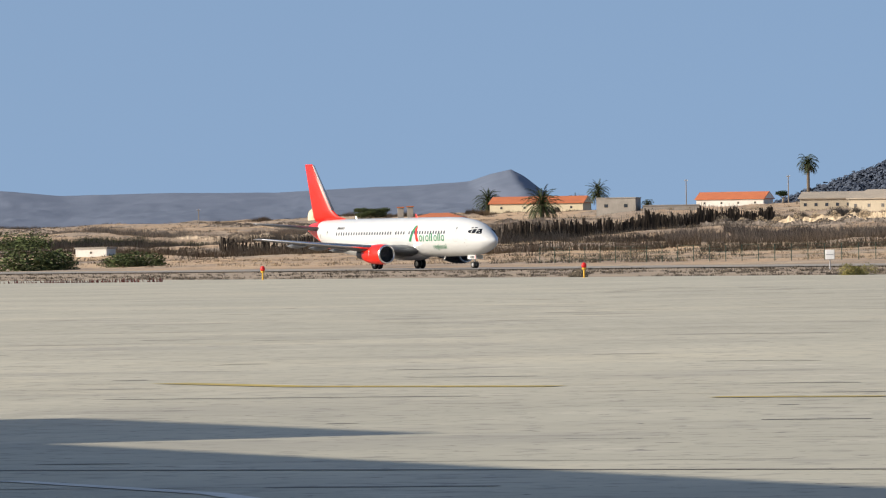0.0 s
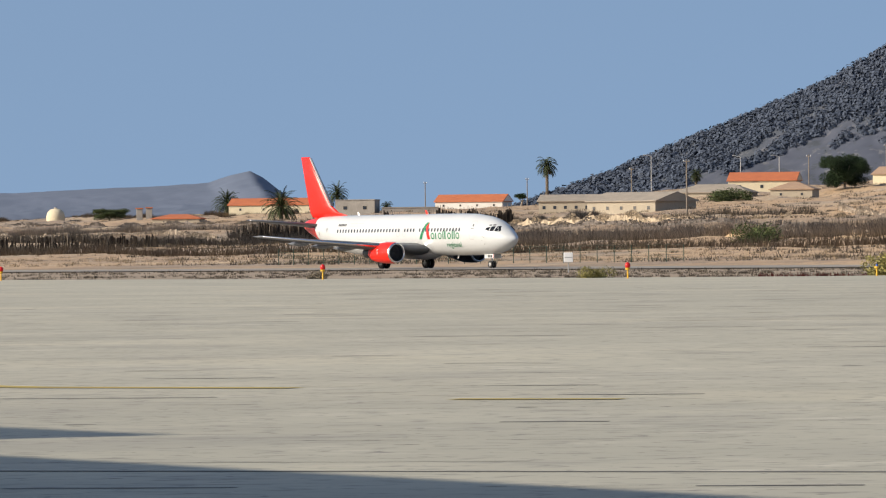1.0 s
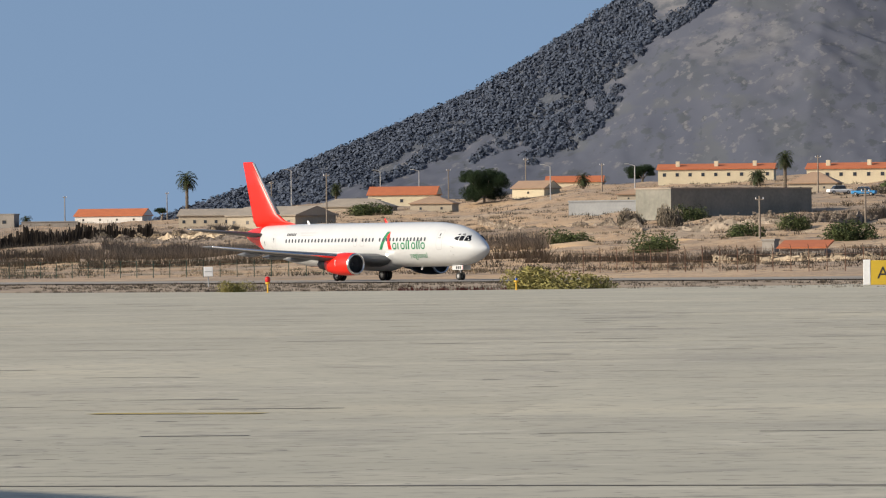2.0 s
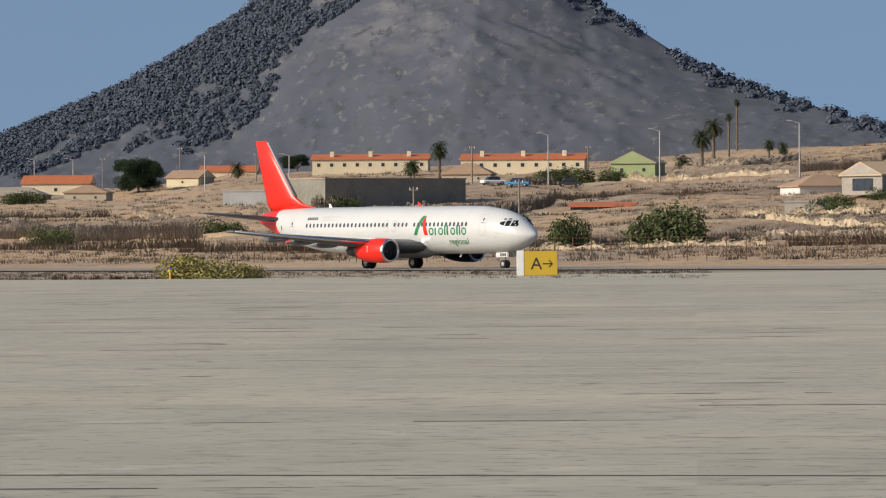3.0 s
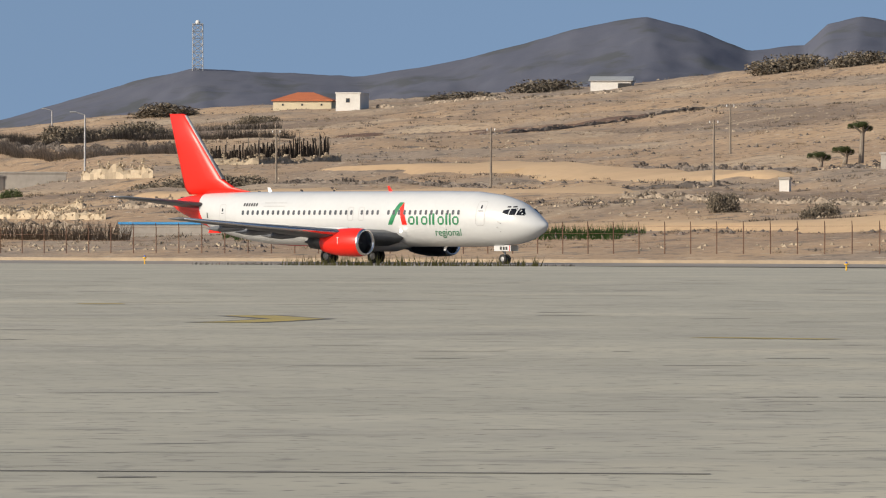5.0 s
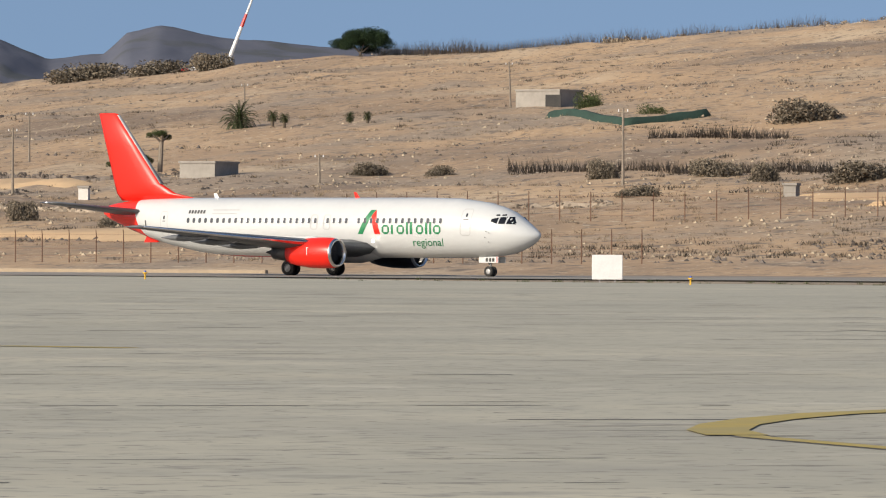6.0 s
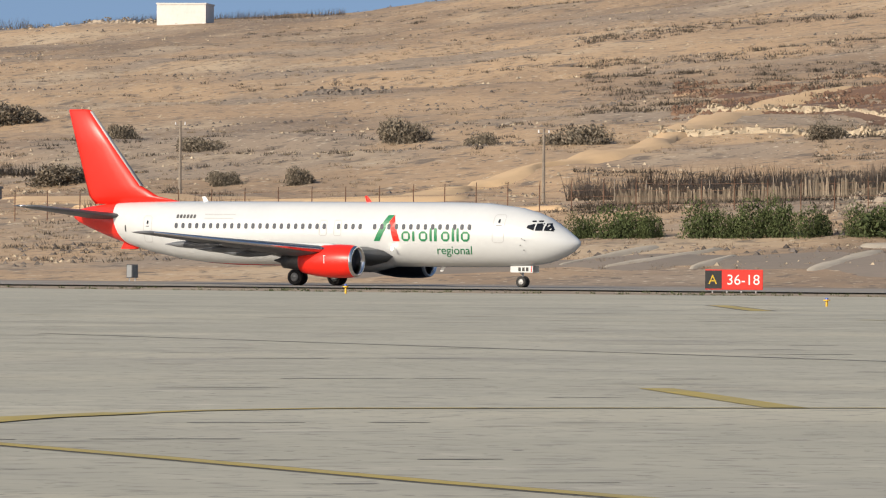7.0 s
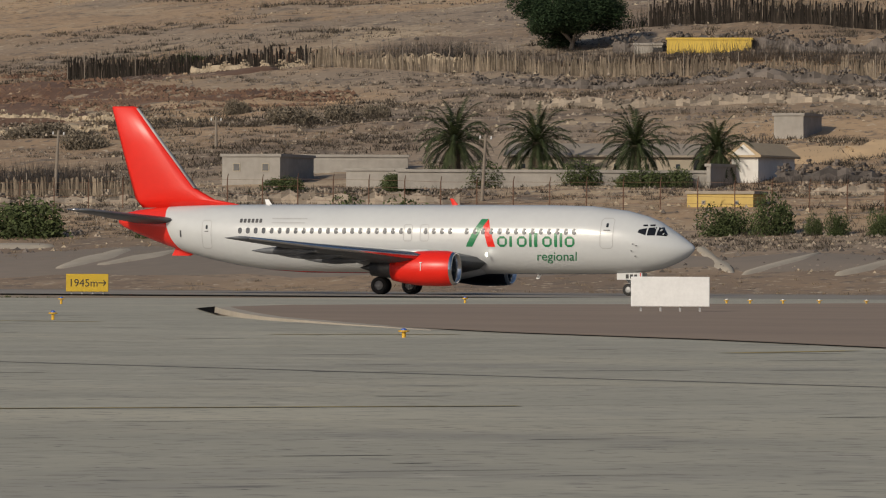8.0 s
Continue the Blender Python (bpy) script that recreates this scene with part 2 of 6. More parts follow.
DARKSCRUB = mat("dark_scrub", (0.085, 0.07, 0.053), 0.95, (0.06, 0.05, 0.04), 0.1, 1, 0.6, rand=0.5, spec=0.15)
ISLAND = mat("island_earth", (0.32, 0.235, 0.165), 0.95, (0.25, 0.185, 0.135), 0.1, 1.0, 0.6)
DARKLEAF = mat("pine_needles", (0.03, 0.05, 0.022), 0.8, (0.02, 0.035, 0.016), 0.6, 5, 0.6, rand=0.5, spec=0.15)
OLIVE = mat("yellow_green_shrub", (0.30, 0.26, 0.09), 0.85, (0.19, 0.175, 0.065), 0.6, 5, 0.6, rand=0.45, spec=0.15)
FROND = mat("palm_frond", (0.052, 0.066, 0.026), 0.6, (0.026, 0.034, 0.015), 0.6, 5, 0.6, rand=0.4, spec=0.15)
DEADFROND = mat("dead_frond", (0.20, 0.15, 0.09), 0.9, (0.13, 0.10, 0.065), 0.6, 5, 0.6, rand=0.4, spec=0.15)
BARK = mat("palm_bark", (0.17, 0.135, 0.10), 0.95, (0.10, 0.08, 0.06), 1.5, 6, 0.6)
GRASS = mat("fresh_green_grass", (0.12, 0.22, 0.05), 0.9, (0.08, 0.15, 0.04), 0.5, 4, 0.6, rand=0.4, spec=0.15)
REDWEED = mat("red_succulent", (0.22, 0.05, 0.035), 0.9, (0.14, 0.04, 0.03), 0.6, 5, 0.6, rand=0.4)
BRUSH = mat("dark_brushwood", (0.045, 0.036, 0.029), 0.95, (0.024, 0.02, 0.017), 0.5, 4, 0.6, rand=0.5, spec=0.15)
REEDMAT = mat("dry_reed_mat", (0.24, 0.195, 0.145), 0.95, (0.13, 0.105, 0.08), 0.5, 4, 0.6, rand=0.45, spec=0.15)
NET = mat("green_shade_net", (0.025, 0.06, 0.045), 0.9, (0.018, 0.04, 0.03), 0.5, 4)


# ---- helpers of the scene ----
def part(name, bm, material, parent=None, label="", smooth=False):
    me = bpy.data.meshes.new(name)
    if smooth:
        for f in bm.faces:
            f.smooth = True
    bm.to_mesh(me)
    bm.free()
    for m in (material if isinstance(material, (list, tuple)) else [material]):
        me.materials.append(m)
    ob = new(name, me)
    if parent is not None:
        ob.parent = parent
    if label:
        tagged(ob, label)
    return ob


def raw(name, verts, faces, material, parent=None, label="", smooth=False):
    me = bpy.data.meshes.new(name)
    me.from_pydata(verts, [], faces)
    if smooth:
        me.polygons.foreach_set("use_smooth", [True] * len(me.polygons))
    me.materials.append(material)
    ob = new(name, me)
    if parent is not None:
        ob.parent = parent
    if label:
        tagged(ob, label)
    return ob


def thing(name, m, label, category, group="", kind=""):
    e = new(name)
    e.matrix_basis = m
    return tagged(e, label, category, group, kind)


def box(bm, x0, x1, y0, y1, z0, z1, bevel=0.0):
    vs = [bm.verts.new(p) for p in ((x0, y0, z0), (x1, y0, z0), (x1, y1, z0), (x0, y1, z0), (x0, y0, z1), (x1, y0, z1), (x1, y1, z1), (x0, y1, z1))]
    fs = [bm.faces.new([vs[i] for i in f]) for f in ((3, 2, 1, 0), (4, 5, 6, 7), (0, 1, 5, 4), (1, 2, 6, 5), (2, 3, 7, 6), (3, 0, 4, 7))]
    if bevel:
        es = list({e for f in fs for e in f.edges})
        bmesh.ops.bevel(bm, geom=es, offset=bevel, segments=1, affect="EDGES")
    return bm


def cube(x0, x1, y0, y1, z0, z1, bevel=0.0):
    return box(bmesh.new(), x0, x1, y0, y1, z0, z1, bevel)


def tube(bm, a, b, r0, r1=None, n=8, caps=True):
    a, b = Vector(a), Vector(b)
    r1 = r0 if r1 is None else r1
    q = (b - a).to_track_quat("Z", "Y")
    ra = [bm.verts.new(a + q @ Vector((r0 * math.cos(2 * math.pi * i / n), r0 * math.sin(2 * math.pi * i / n), 0))) for i in range(n)]
    rb = [bm.verts.new(b + q @ Vector((r1 * math.cos(2 * math.pi * i / n), r1 * math.sin(2 * math.pi * i / n), 0))) for i in range(n)]
    for i in range(n):
        bm.faces.new((ra[i], ra[(i + 1) % n], rb[(i + 1) % n], rb[i]))
    if caps:
        bm.faces.new(ra[::-1])
        bm.faces.new(rb)
    return bm


def spin(bm, profile, axis="x", n=24, origin=(0, 0, 0), squash=None):
    """Turn a profile of (along, radius) round an axis through origin."""
    rings = []
    for d, r in profile:
        ring = []
        for i in range(n):
            a = 2 * math.pi * i / n
            c, s = r * math.cos(a), r * math.sin(a)
            if squash and s < 0:
                s *= squash
            p = {"x": (d, c, s), "y": (c, d, s), "z": (c, s, d)}[axis]
            ring.append(bm.verts.new(Vector(p) + Vector(origin)))
        rings.append(ring)
    for p, q in zip(rings, rings[1:]):
        for i in range(n):
            bm.faces.new((p[i], p[(i + 1) % n], q[(i + 1) % n], q[i]))
    return bm


# ---- the plan: runway axis (s along it, q across it), hillside beyond ----
HEADING = radians(147.300)
UX, UY = math.sin(HEADING), math.cos(HEADING)
NX, NY = -UY, UX


def sq(s, q, z=0.0):
    return (s * UX + q * NX, s * UY + q * NY, z)


CREST = ((-40, .2), (-4, .23), (-1.4, .275), (1.5, .33), (3, .37), (4.5, .5), (5.5, .5), (6.5, .62), (8, .68), (9.5, .68), (10.5, .76), (11.5, .8),
         (12.5, .88), (13.4, .94), (14.2, 1.05), (15.4, 1.12), (17.1, 1.22), (18.75, 1.32), (20.7, 1.49), (22, 1.62), (23.6, 1.73),
         (26.2, 1.93), (29, 2.12), (32, 2.45), (36, 2.85), (40, 3.1), (60, 3.3))
FOOT_Q, CREST_Q = 412.0, 1010.0


def slope_z(x, y):
    """The even hillside: it climbs from the far side of the runway to a crest."""
    q = x * NX + y * NY
    if q <= FOOT_Q:
        return 0.0
    az = math.degrees(math.atan2(x, y))
    az = min(59.9, max(-39.9, az))
    for (a0, e0), (a1, e1) in zip(CREST, CREST[1:]):
        if a0 <= az <= a1:
            el = e0 + (e1 - e0) * (az - a0) / (a1 - a0)
            break
    share = math.sin(math.radians(az)) * NX + math.cos(math.radians(az)) * NY
    dc = CREST_Q / max(share, 0.2)
    zc = 1.82 + dc * math.tan(math.radians(el))
    k = (q - FOOT_Q) / (CREST_Q - FOOT_Q)
    if k <= 1:
        return zc * k
    return zc * max(0.0, 1 - 0.45 * (k - 1))


def rough_z(x, y):
    """Uneven ground: terraces and humps on top of the even slope."""
    z = slope_z(x, y)
    q = x * NX + y * NY
    k = min(1.0, max(0.0, (q - 425) / 120))
    if k > 0:
        p = Vector((x * UX + y * UY, q * 2.2, 0))
        z += k * (1.6 * noise.noise(p * 0.012) + 0.8 * noise.noise(p * 0.045) + 0.35 * noise.noise(p * 0.17))
    return z


def plot(az, d, z=None, turn=0.0):
    """A pose on the ground at an azimuth and distance from the standpoint, its front turned to it."""
    x, y = d * math.sin(radians(az)), d * math.cos(radians(az))
    return pose(x, y, rough_z(x, y) if z is None else z, 0, 0, -az + turn)


def sheet(name, ring, z, material, label, category="ground"):
    bm = bmesh.new()
    bm.faces.new([bm.verts.new(p) for p in ring])
    bmesh.ops.triangulate(bm, faces=bm.faces[:])
    bmesh.ops.recalc_face_normals(bm, faces=bm.faces[:])
    if bm.faces and bm.faces[0].normal.z < 0:
        bmesh.ops.reverse_faces(bm, faces=bm.faces[:])
    ob = part(name, bm, material)
    ob.location.z = z
    return tagged(ob, label, category, kind="structure")


# ---- ground ----
def ground_sheet():
    n, verts, faces = 72, [(0, 0, -0.05)], []
    radii = (60, 200, 420, 900, 2000, 4900)
    for r in radii:
        for i in range(n):
            a = 2 * math.pi * i / n
            verts.append((r * math.sin(a), r * math.cos(a), -0.05))
    for i in range(n):
        faces.append((0, 1 + (i + 1) % n, 1 + i))
        for k in range(len(radii) - 1):
            a, b = 1 + k * n, 1 + (k + 1) * n
            faces.append((a + i, a + (i + 1) % n, b + (i + 1) % n, b + i))
    tagged(raw("ground", verts, faces, VERGE), "dry brown earth reaching to the horizon", "ground", kind="structure")


def hillside():
    cols, rows, verts, faces = 520, 170, [], []
    for j in range(rows + 1):
        q = 404 + (1500 - 404) * (j / rows) ** 1.5
        for i in range(cols + 1):
            az = radians(-9 + 56 * i / cols)
            d = q / (math.sin(az) * NX + math.cos(az) * NY)
            x, y = d * math.sin(az), d * math.cos(az)
            verts.append((x, y, rough_z(x, y) - (0.4 if j == 0 else 0)))
    w = cols + 1
    for j in range(rows):
        for i in range(cols):
            a = j * w + i
            faces.append((a, a + 1, a + 1 + w, a + w))
    tagged(raw("hillside", verts, faces, EARTH, smooth=True), "bare terraced hillside of ochre earth and dry stubble", "hillside", kind="structure")


def ridge_point(table, d, reach, rough, floor, power, crag, az, k):
    """A point of a range of hills: azimuth, and k from its foot (0) over the skyline (0.75) to its back (1)."""
    a0, a1 = table[0][0], table[-1][0]
    wander = az + max(0.0, 0.75 - k) * 1.2 * noise.noise(Vector((az * .55, k * 2.5, d * .01)))
    wander = min(a1, max(a0, wander))
    for (p, e), (p2, e2) in zip(table, table[1:]):
        if p <= wander <= p2:
            el = e + (e2 - e) * (wander - p) / (p2 - p)
            break
    if crag:
        d -= 12 * max(0.0, az - 7.2) ** 1.4
    zc = 1.82 + d * math.tan(radians(el))
    f = min(1.0, k / 0.75)
    if k <= 0.75:
        dd, h = d - reach * (1 - f), floor + (zc - floor) * f ** power
    else:
        b = (k - 0.75) / 0.25
        dd, h = d + reach * 0.5 * b, zc - (zc - floor) * b
    x, y = dd * math.sin(radians(az)), dd * math.cos(radians(az))
    p = Vector((x, y, h * 1.5)) * 0.004
    gully = noise.noise(p * 3.1) + 0.6 * noise.noise(p * 8) + 0.4 * noise.noise(p * 21) + 0.25 * noise.noise(p * 50)
    h += rough * gully * (1 - 0.8 * f ** 6) * min(1, 4 * k)
    if crag:
        w = max(0.0, 1 - abs(az - 9.0) / 1.7) * min(1.0, max(0.0, (f - .4) / .25)) * (1 - .75 * f ** 10)
        q = Vector((x * .9 + h * 1.4, y * .4, h * .7))
        h += crag * w * (1.1 * abs(noise.noise(q * .022)) + .7 * abs(noise.noise(q * .06)) + .35 * noise.noise(q * .16) - .5)
    return x, y, h


def ridge(name, table, d, reach, material, label, rough=6.0, floor=0.0, power=1.25, crag=0.0, cols=320, rows=100):
    """A range of hills whose skyline follows a table of azimuth and height angle, at a distance d."""
    verts, faces = [], []
    a0, a1 = table[0][0], table[-1][0]
    for j in range(rows + 1):
        for i in range(cols + 1):
            verts.append(ridge_point(table, d, reach, rough, floor, power, crag, a0 + (a1 - a0) * i / cols, j / rows))
    w = cols + 1
    for j in range(rows):
        for i in range(cols):
            a = j * w + i
            faces.append((a, a + 1, a + 1 + w, a + w))
    return tagged(raw(name, verts, faces, material, smooth=True), label, "mountain", kind="structure")


PEAK = ((1.6, 0.0), (2.6, 0.25), (3.3, .5), (3.76, .67), (4.49, .96), (5.46, 1.36), (6.14, 1.742), (6.82, 2.19), (7.3, 2.5), (7.9, 2.8), (8.5, 2.85), (9.0, 2.5),
        (9.4, 2.18), (9.83, 1.91), (10.28, 1.63), (10.6, 1.47), (11.28, 1.22), (12.19, .96), (13.0, .7), (14.2, .3), (15, 0))
ground_sheet()
hillside()
PEAK_FORM = (PEAK, 2700, 135, 2.2, 0.0, 1.05, 4.5)
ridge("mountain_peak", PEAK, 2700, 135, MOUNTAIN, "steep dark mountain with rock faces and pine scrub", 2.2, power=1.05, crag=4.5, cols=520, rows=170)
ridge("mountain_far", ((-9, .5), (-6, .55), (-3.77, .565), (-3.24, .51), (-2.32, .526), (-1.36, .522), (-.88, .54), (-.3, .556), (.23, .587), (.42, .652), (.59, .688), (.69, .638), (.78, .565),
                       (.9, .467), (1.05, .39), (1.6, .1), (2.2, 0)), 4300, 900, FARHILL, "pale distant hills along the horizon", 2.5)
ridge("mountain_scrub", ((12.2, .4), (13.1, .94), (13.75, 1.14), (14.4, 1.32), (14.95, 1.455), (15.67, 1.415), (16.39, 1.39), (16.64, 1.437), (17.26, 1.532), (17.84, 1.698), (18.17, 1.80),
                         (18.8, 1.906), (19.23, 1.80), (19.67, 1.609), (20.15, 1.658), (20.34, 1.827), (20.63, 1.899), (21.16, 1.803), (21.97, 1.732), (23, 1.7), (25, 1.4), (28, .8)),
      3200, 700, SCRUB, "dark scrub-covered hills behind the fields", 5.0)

sheet("apron", [sq(*p) for p in ((-900, 243), (-330, 241), (-313, 246), (-319, 297), (-338, 346), (-300, 347), (-245, 337), (-216, 318), (-182, 306), (-157, 304), (-132, 308), (-116, 348),
                                 (200, 348), (200, 60), (150, -90), (-900, -90))], 0.03, CONCRETE, "grey-beige concrete apron with stains and worn joints", "apron")
sheet("runway", [sq(*p) for p in ((-2200, 347), (1500, 347), (1500, 393), (-2200, 393))], 0.035, ASPHALT, "grey asphalt runway", "runway")
sheet("taxiway_island", [sq(*p) for p in ((-99.7, 248), (-86.2, 214.6), (-76.7, 195.6), (-68.8, 181.9), (-58.0, 164.8), (-48.7, 152.8), (-40.7, 140.4), (-20, 150), (0, 230), (-60, 322), (-89.6, 309), (-95.2, 286),
                                          (-99.9, 278), (-103.3, 266))], 0.06, ISLAND, "brown earth island between the taxiway pavements", "ground")
# Shade at the island's dark end, laid down as a flat black sheet.
sheet("asphalt_wedge", [sq(*p) for p in ((-97.4, 240.5), (-85.3, 212.6), (-87.5, 219), (-101.0, 251.5))], 0.066, TIPSHADE, "flat black patch for the shade at the tip of the earth island", "ground")
sheet("shoulder", [sq(*p) for p in ((-262, 396), (200, 396), (200, 428), (-250, 428))], 0.02, SHOULDER, "grey-brown graded strip beyond the runway", "ground")


def band(name, pts, width, z, material, label, category="marking"):
    """A flat strip of even width along points of the plan."""
    verts, faces = [], []
    p = [Vector(sq(*a)) for a in pts]
    for i, c in enumerate(p):
        t = (p[min(i + 1, len(p) - 1)] - p[max(i - 1, 0)]).normalized()
        side = Vector((-t.y, t.x, 0)) * width / 2
        verts += [c + side, c - side]
    for i in range(len(p) - 1):
        faces.append((2 * i, 2 * i + 1, 2 * i + 3, 2 * i + 2))
    ob = raw(name, verts, faces, material)
    ob.location.z = z
    return tagged(ob, label, category, kind="structure")


def taxi_line(pts, width=0.3, border=True):
    if border:
        band("taxi_line_border", pts, width * 1.45, 0.034, PAINT_DARK, "faded black border of a yellow taxi line")
    band("taxi_line", pts, width, 0.038, PAINT_Y, "worn yellow taxi line on concrete")


taxi_line([(-36.4, 71.3), (-37.8, 69.7), (-38.3, 67.5), (-38.1, 64.3), (-37.4, 61.5), (-36.5, 58.9), (-35.4, 56.9), (-33.8, 55), (-29.6, 51.6), (-24.6, 47.4), (-15, 40)])
band("taxi_line", [(-38.2, 65.8), (-38.0, 63.3), (-37.3, 60.9), (-36.4, 58.7), (-35.3, 56.7), (-34.2, 55.3)], 0.62, 0.042, PAINT_Y, "broad worn yellow bend of a taxi line")
taxi_line([(-36.5, 71.2), (-33, 75), (-28, 80)], 0.2)
taxi_line([(-40.3, 84), (-33.7, 74)], 0.5, False)
taxi_line([(-80.6, 47.2), (-76.7, 46.9), (-73, 48.6)], 0.6, False)
taxi_line([(-65.7, 46.0), (-63.9, 47.2)], 0.5, False)
taxi_line([(-126, 133.6), (-125.2, 134.5)], 1.6)
taxi_line([(-104, 116), (-99.2, 112.3), (-97, 108.5), (-95.8, 106)], 1.2)
taxi_line([(-75.4, 96.4), (-72.4, 96.4)], 0.8, False)
taxi_line([(-112.3, 239.7), (-99.3, 215.6)], 0.8)
taxi_line([(-82.8, 186.9), (-78.6, 186.2)], 0.7)
taxi_line([(-61.5, 157), (-57.8, 160.5)], 0.6)
taxi_line([(-41.2, 130.8), (-40.2, 136.1)], 0.5)
band("apron_line", [(-49, 24.5), (-46.8, 26.0), (-43.1, 25.6), (-40, 24.6)], 0.22, 0.036, PAINT_W, "worn white painted line on the apron")
kerb = bmesh.new()
rows = [[kerb.verts.new(sq(a, b + k, z)) for k, z in ((-.05, 0.0), (0.0, h), (1.4, h), (1.5, 0.0))] for a, b, h in ((-88.2, 219.6, .27), (-85.0, 212.4, .24), (-80.8, 203.6, .18), (-76.7, 195.4, .13), (-68.8, 181.7, .07), (-62, 170, .04))]
for p, r in zip(rows, rows[1:]):
    for k in range(3):
        kerb.faces.new((p[k], r[k], r[k + 1], p[k + 1]))
kerb.faces.new(rows[0])
bmesh.ops.recalc_face_normals(kerb, faces=kerb.faces[:])
tagged(part("island_kerb", kerb, PALE_CUT), "pale raised concrete edge of the earth island", "kerb", kind="structure")


def joints():
    """Worn slab joints: dark crumbling seams in uneven lengths and widths, one line every slab, with cracks between."""
    verts, faces = [], []
    rng = random.Random(4)
    along, across = Vector((0.984, -0.18, 0)), Vector((0.18, 0.984, 0))
    for n in range(14, 150):
        main = n % 3 == 0
        t, shift = -45.0, 0.0
        while t < 330:
            length = rng.uniform(.2, 2.0) if main else rng.uniform(.3, 2.5)
            shift = max(-.25, min(.25, shift + rng.gauss(0, .05)))
            if rng.random() < (.5 if main else .05):
                w = rng.choice((.03, .04, .05, .07, .2) if main else (.03, .04, .06, .12)) * max(1.0, n * 2.083 / 55)
                o = across * (n * 2.083 + (shift if main else rng.uniform(-.8, .8)))
                a, b = o + along * t, o + along * (t + length)
                q = a.x * NX + a.y * NY, b.x * NX + b.y * NY
                if 20 < min(q) and max(q) < 235 and max(-a.x * UX - a.y * UY, -b.x * UX - b.y * UY) < 330:
                    i = len(verts)
                    wa, wb = w * rng.uniform(.1, 1), w * rng.uniform(.1, 1)
                    m = a.lerp(b, rng.uniform(.3, .7))
                    verts.extend([a - across * wa / 2, a + across * wa / 2, m + across * w / 2, b + across * wb / 2, b - across * wb / 2, m - across * w / 2])
                    faces.append((i, i + 5, i + 4, i + 3, i + 2, i + 1))
            t += length
    ob = raw("apron_joints", verts, faces, TAR)
    ob.location.z = 0.033
    tagged(ob, "dark tar-filled joints between concrete slabs", "joint", kind="structure")


joints()
band("apron_seam", [(-78.5, 131.4), (-48.6, 110.4), (-27.8, 95.7), (-10, 83)], 0.35, 0.034, TAR, "long dark tar seam across the taxiway", "joint")
band("apron_seam", [(-60, 19.4), (-48, 28.3), (-38, 35.8), (-31.5, 40.4)], 0.16, 0.034, TAR, "straight dark drain seam across the near apron", "joint")
band("apron_edge", [(-900, 243.2), (-330, 241.2)], 1.1, 0.034, TAR, "dark crumbling edge of the apron concrete", "joint")
# Unseen terminal beside the standpoint, placed and shaped for its shadow over the near apron.
terminal = cube(-15, 0, 0, 40, 0, 9.5, 0.1)
wall = part("terminal_wall", terminal, WHITEWALL)
wall.matrix_basis = pose(-9.6, 32.4, 0, 0, 0, 25.6)
# Roof block added for the second, pointed shadow.
roof_block = part("roof_block", cube(-14, -1.05, 30.2, 39.5, 9.5, 12, 0.05), WHITEWALL, wall)
tagged(wall, "unseen plain pale terminal building beside the apron", "building", kind="structure")


# ---- the airliner: x forward from the nose tip, z up from the ground ----
HULL = ((0, 2.78, 2.74, .02), (-.06, 2.9, 2.58, .17), (-.2, 3.03, 2.45, .34), (-.5, 3.25, 2.2, .62), (-1, 3.62, 1.92, .92), (-1.6, 4.0, 1.68, 1.18), (-2.1, 4.32, 1.53, 1.35), (-2.8, 4.6, 1.4, 1.52), (-4, 4.92, 1.28, 1.73),
        (-6.2, 5.19, 1.23, 1.87), (-8.9, 5.25, 1.22, 1.88), (-12, 5.25, 1.22, 1.88), (-16, 5.25, 1.22, 1.88), (-20, 5.25, 1.22, 1.88), (-24, 5.25, 1.24, 1.88), (-26, 5.25, 1.36, 1.85), (-28, 5.24, 1.6, 1.74), (-30, 5.22, 1.98, 1.53),
        (-32, 5.16, 2.5, 1.2), (-33.5, 5.06, 3.0, .88), (-34.8, 4.9, 3.5, .55), (-35.6, 4.72, 3.85, .3), (-36.0, 4.5, 4.1, .1))


def hull_at(x):
    for a, b in zip(HULL, HULL[1:]):
        if b[0] <= x <= a[0]:
            k = (a[0] - x) / (a[0] - b[0])
            return [p + (q - p) * k for p, q in zip(a[1:], b[1:])]
    return HULL[-1][1:]


def skin(x, z, gap=0.012):
    """The y of the starboard skin at x and height z."""
    top, low, half = hull_at(x)
    c, h = (top + low) / 2, (top - low) / 2
    return -half * math.sqrt(max(0.02, 1 - ((z - c) / h) ** 2)) - gap


def decal(name, polys, material, parent, label="", gap=0.012):
    """A painted or let-in shape on the starboard skin, from outlines in x and z."""
    bm = bmesh.new()
    for poly in polys:
        bm.faces.new([bm.verts.new((x, 0, z)) for x, z in poly])
    bmesh.ops.triangulate(bm, faces=bm.faces[:])
    for _ in range(2):
        bmesh.ops.subdivide_edges(bm, edges=[e for e in bm.edges if e.calc_length() > 0.25], cuts=1, use_grid_fill=False)
        bmesh.ops.triangulate(bm, faces=bm.faces[:])
    for v in bm.verts:
        v.co.y = skin(v.co.x, v.co.z, gap)
    return part(name, bm, material, parent, label)


